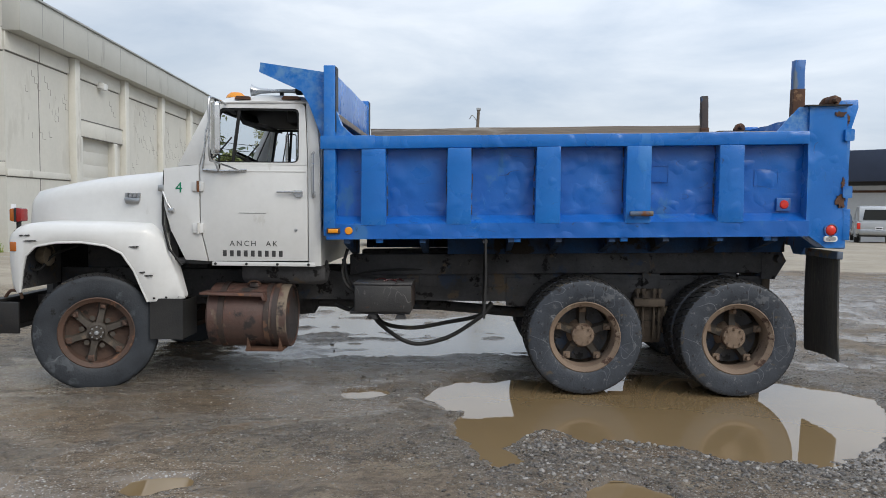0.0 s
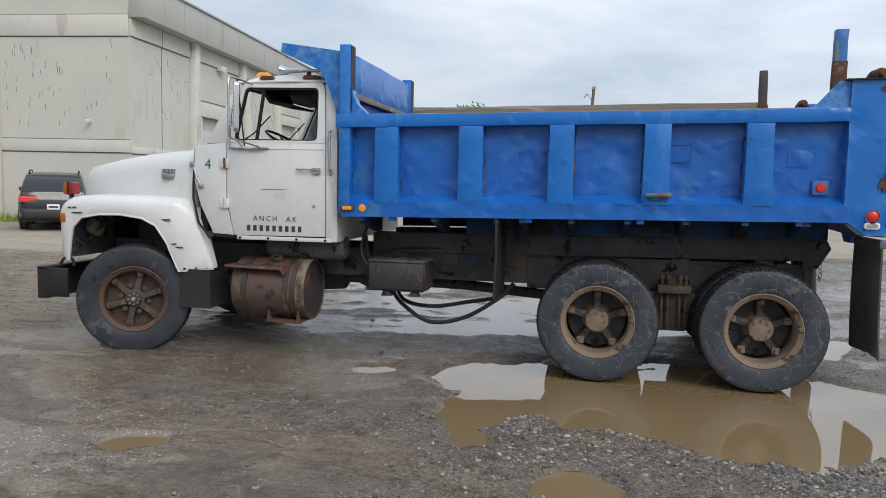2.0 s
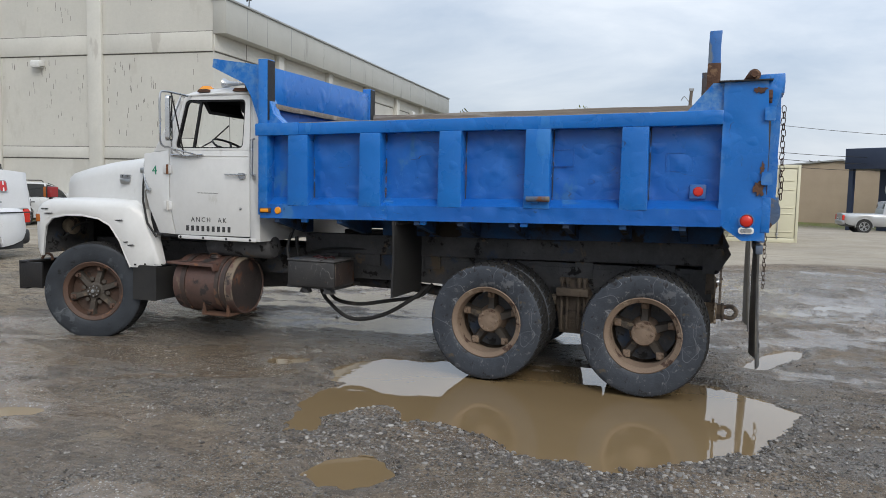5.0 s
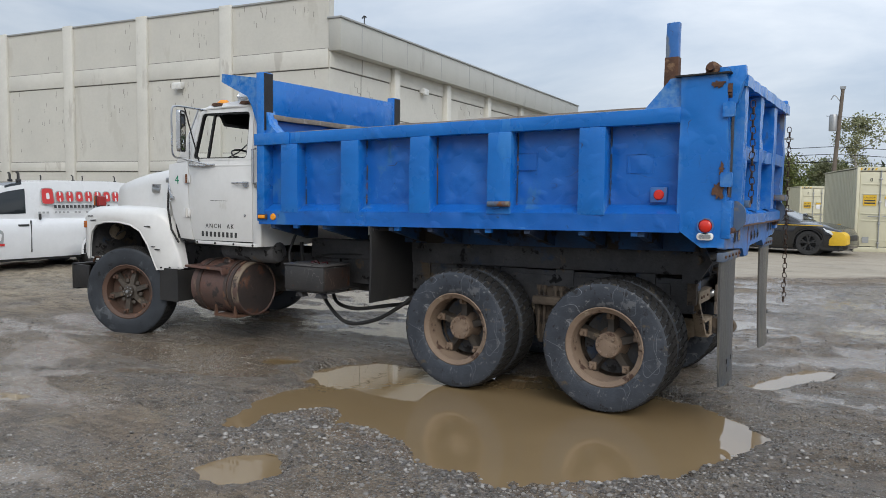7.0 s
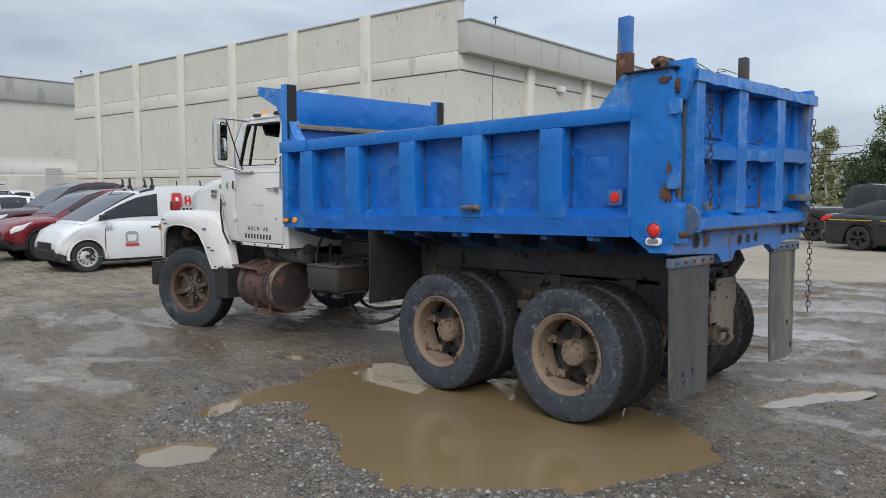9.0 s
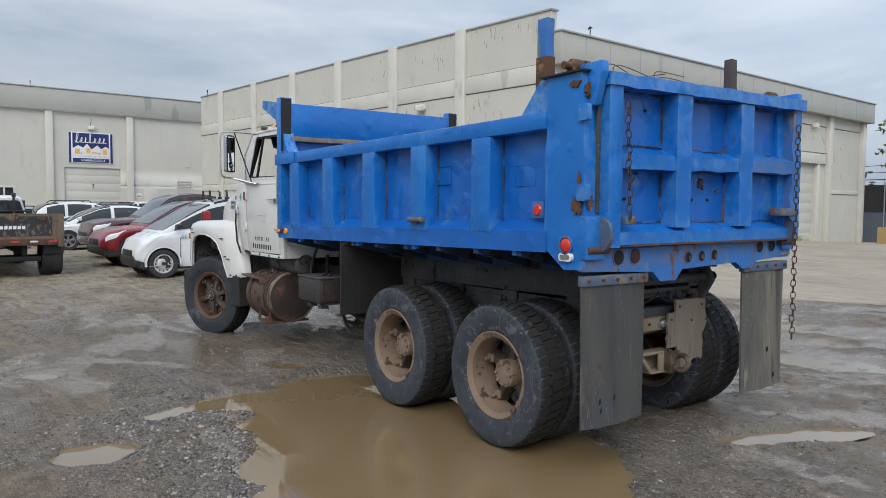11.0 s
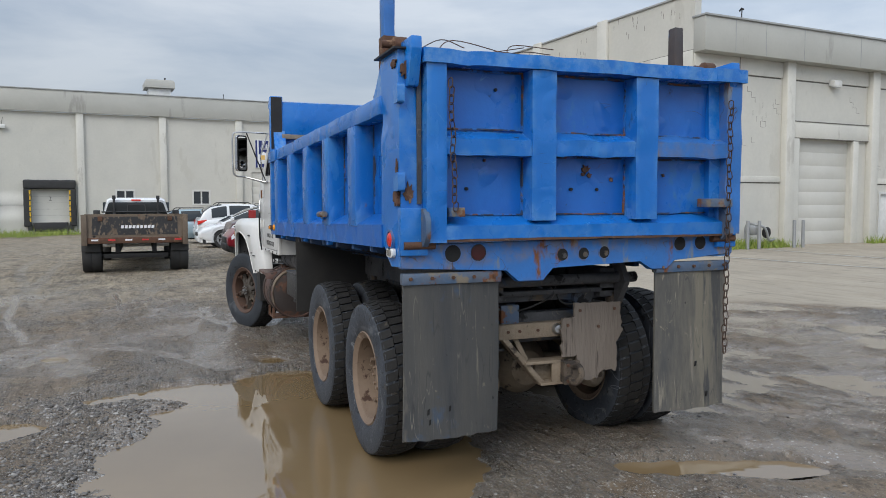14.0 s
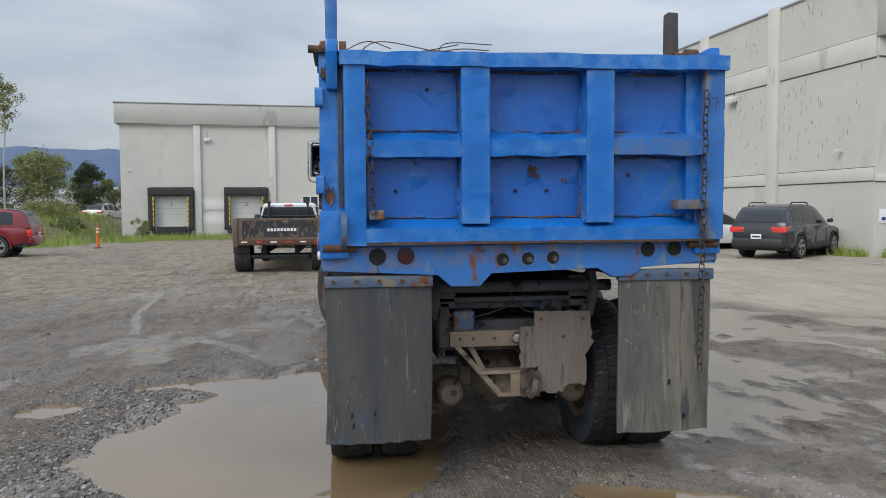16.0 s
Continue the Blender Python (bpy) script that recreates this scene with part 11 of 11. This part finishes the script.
part("base", lathe(bmx(), [(0.0, 0.06), (0.16, 0.05), (0.2, 0.0), (0.0, 0.0)], axis="z", seg=16), "plastic", dl)
for z in (0.7, 0.85):
    part("reflective_band", lathe(bmx(), [(0.056, z), (0.062, z), (0.062, z + 0.07), (0.056, z + 0.07)], axis="z", seg=12, closed=True), "signwhite", dl)
small_sign(on_shed(-0.35 + 0.352, 0.35, 1.05), BT + 90, 0.3, 0.45, "signwhite", [(0.1, 0.14, 0.1, "navy")], "small white notice on the wall corner")
cm = thing("security_camera", on_shed(-1.4, -0.002, 3.4), "small white wall camera on a bracket", "camera device", turn=BT)
part("arm", tube(bmx(), [(0, 0, 0), (0, -0.12, 0.02)], 0.02, 6), "lampbox", cm)
part("housing", box(bmx(), -0.05, 0.05, -0.3, -0.1, -0.02, 0.07, 0.015), "lampbox", cm)
for u0, v0, u1, v1 in ((-3.8, -4.6, -0.6, -2.0), (-0.4, -3.2, 2.0, -1.0), (2.0, -2.2, 9.0, -1.5), (1.5, 2.0, 9.5, 1.2)):
    a, b = Vector(on_shed(u0, v0, 0)), Vector(on_shed(u1, v1, 0))
    d = (b - a).normalized()
    n_ = Vector((-d.y, d.x, 0)) * 0.05
    pts = []
    for i in range(9):
        q = a.lerp(b, i / 8)
        pts.append(q)
    vs, fs = [], []
    for i, q in enumerate(pts):
        for s_ in (-1, 1):
            p_ = q + n_ * s_
            vs.append((p_.x, p_.y, on_ground(p_.x, p_.y)[2] + 0.012))
    for i in range(8):
        fs.append((2 * i, 2 * i + 1, 2 * i + 3, 2 * i + 2))
    tagged(raw_mesh("road_marking", vs, fs, "line"), "worn white painted parking line", "road marking", "parking lines", "structure")
# small roof fittings that stand above the parapets
for at in (on_shed(0.3, 1.9, 8.05), on_shed(-31.2, 0.2, TOP + 0.05), on_shed(-FACADE - 0.2, -8.5, 9.8)):
    an = thing("roof_aerial", at, "small dark aerial on the roof edge", "aerial")
    part("mast", tube(bmx(), [(0, 0, 0), (0.02, 0, 0.38)], 0.02, 6), "blacksteel", an)
    part("head", tube(bmx(), [(-0.1, 0, 0.34), (0.0, 0, 0.42), (0.1, 0, 0.36)], 0.03, 6), "blacksteel", an)

# ---- gravel and grass ----
g = np.random.default_rng(77)
PHI = (1 + 5 ** 0.5) / 2
ICO_V = np.array([(-1, PHI, 0), (1, PHI, 0), (-1, -PHI, 0), (1, -PHI, 0), (0, -1, PHI), (0, 1, PHI), (0, -1, -PHI), (0, 1, -PHI), (PHI, 0, -1), (PHI, 0, 1), (-PHI, 0, -1), (-PHI, 0, 1)], float)
ICO_V /= np.linalg.norm(ICO_V, axis=1)[:, None]
ICO_F = []
for i in range(12):
    for j in range(i + 1, 12):
        for k in range(j + 1, 12):
            if all(abs(np.linalg.norm(ICO_V[a] - ICO_V[b]) - 1.0515) < 0.01 for a, b in ((i, j), (j, k), (i, k))):
                ICO_F.append((i, j, k) if np.dot(np.cross(ICO_V[j] - ICO_V[i], ICO_V[k] - ICO_V[i]), ICO_V[i]) > 0 else (i, k, j))
ICO_F = np.array(ICO_F)


def stones(name, px, py, size, label):
    n = len(px)
    z = terrain(px, py)[0]
    sc = size[:, None, None] * (0.65 + 0.7 * g.random((n, 12, 1)) * 0.6 + 0.1)
    st = np.stack([0.8 + 0.6 * g.random(n), 0.8 + 0.4 * g.random(n), 0.45 + 0.35 * g.random(n)], 1)[:, None, :]
    a = g.uniform(0, 2 * math.pi, n)
    v = ICO_V[None] * sc * st
    x_, y_ = v[..., 0] * np.cos(a)[:, None] - v[..., 1] * np.sin(a)[:, None], v[..., 0] * np.sin(a)[:, None] + v[..., 1] * np.cos(a)[:, None]
    v = np.stack([x_ + px[:, None], y_ + py[:, None], v[..., 2] + (z + size * 0.15)[:, None]], -1)
    f = (ICO_F[None] + 12 * np.arange(n)[:, None, None]).reshape(-1, 3)
    o = raw_mesh(name, v.reshape(-1, 3).tolist(), f.tolist(), "stones")
    return tagged(o, label, "gravel", kind="stuff")


def scatter(n, x0, x1, y0, y1, weight):
    px, py = g.uniform(x0, x1, n), g.uniform(y0, y1, n)
    keep = g.random(n) < weight(px, py)
    return px[keep], py[keep]


def rim(px, py):
    d = poly_dist(px, py, MAIN)
    band = sstep(0.9, 0.15, d) * sstep(-0.05, 0.12, d) * sstep(6.3, 5.2, py)
    return np.clip(band * (0.35 + 0.9 * (fbm(px * 1.3, py * 1.3, 52) + 0.4)), 0, 1) * sstep(0.2, 1.2, px)


px, py = scatter(42000, -0.8, 5.0, 2.4, 6.9, rim)
keep = np.minimum.reduce([poly_dist(px, py, p) for p in PUDDLES[1:]]) > 0.0
px, py = px[keep], py[keep]
stones("gravel", px, py, 0.005 + 0.014 * g.random(len(px)) ** 2.6, "loose grey and white gravel along the puddle's edge")
px, py = scatter(90000, -5.5, 7.5, 1.2, 11.0, lambda a, b: (terrain(a, b)[3] * 0.5 + 0.08) * (1 - 0.8 * terrain(a, b)[5]))
keep = np.minimum.reduce([poly_dist(px, py, p) for p in PUDDLES]) > -0.02
px, py = px[keep], py[keep]
stones("gravel", px, py, 0.0035 + 0.010 * g.random(len(px)) ** 3, "small stones scattered over the wet dirt")
px, py = scatter(200, -5.0, 6.5, 1.5, 9.5, lambda a, b: 0.4 + 0 * a)
stones("gravel", px, py, 0.012 + 0.016 * g.random(len(px)) ** 2, "single larger stones on the dirt")


def blades(name, px, py, h, label):
    n = len(px)
    z = terrain(px, py)[0]
    a, tilt = g.uniform(0, 2 * math.pi, n), g.normal(0, 0.35, (n, 2))
    w = 0.008 + 0.007 * g.random(n) + h * 0.014
    bx_, by_ = np.cos(a) * w, np.sin(a) * w
    v = np.stack([np.stack([px - bx_, py - by_, z - 0.02], 1), np.stack([px + bx_, py + by_, z - 0.02], 1), np.stack([px + tilt[:, 0] * h, py + tilt[:, 1] * h, z + h], 1)], 1).reshape(-1, 3)
    return tagged(raw_mesh(name, v.tolist(), np.arange(3 * n).reshape(-1, 3).tolist(), "blade"), label, "grass", kind="stuff")


px, py = scatter(110000, -75, -28, -30, 2.5, lambda a, b: terrain(a, b)[4] * (0.12 + 0.75 * sstep(-0.12, 0.22, fbm(a * 0.45, b * 0.45, 93) + 0.35 * sstep(-13.0, -8.0, b))))
blades("grass", px, py, 0.12 + 0.4 * g.random(len(px)) ** 2, "rough green grass on the bank by the loading docks")
u, v_ = g.uniform(-12, -0.1, 5000), -np.abs(g.normal(0, 0.28, 5000)) - 0.06
q = [on_shed(a, b, 0)[:2] for a, b in zip(u, v_)]
u2, v2 = np.abs(g.normal(0, 0.28, 6000)) + 0.32, g.choice([0, 1, 2], 6000)
vv2 = np.where(v2 == 0, g.uniform(0, 4.2, 6000), np.where(v2 == 1, g.uniform(0.3, 3.5, 6000), g.uniform(8.8, 20, 6000)))
q += [on_shed(a, b, 0)[:2] for a, b in zip(u2, vv2)]
q = np.array(q)
blades("grass", q[:, 0], q[:, 1], 0.08 + 0.32 * g.random(len(q)) ** 2, "strip of weeds along the foot of the wall")
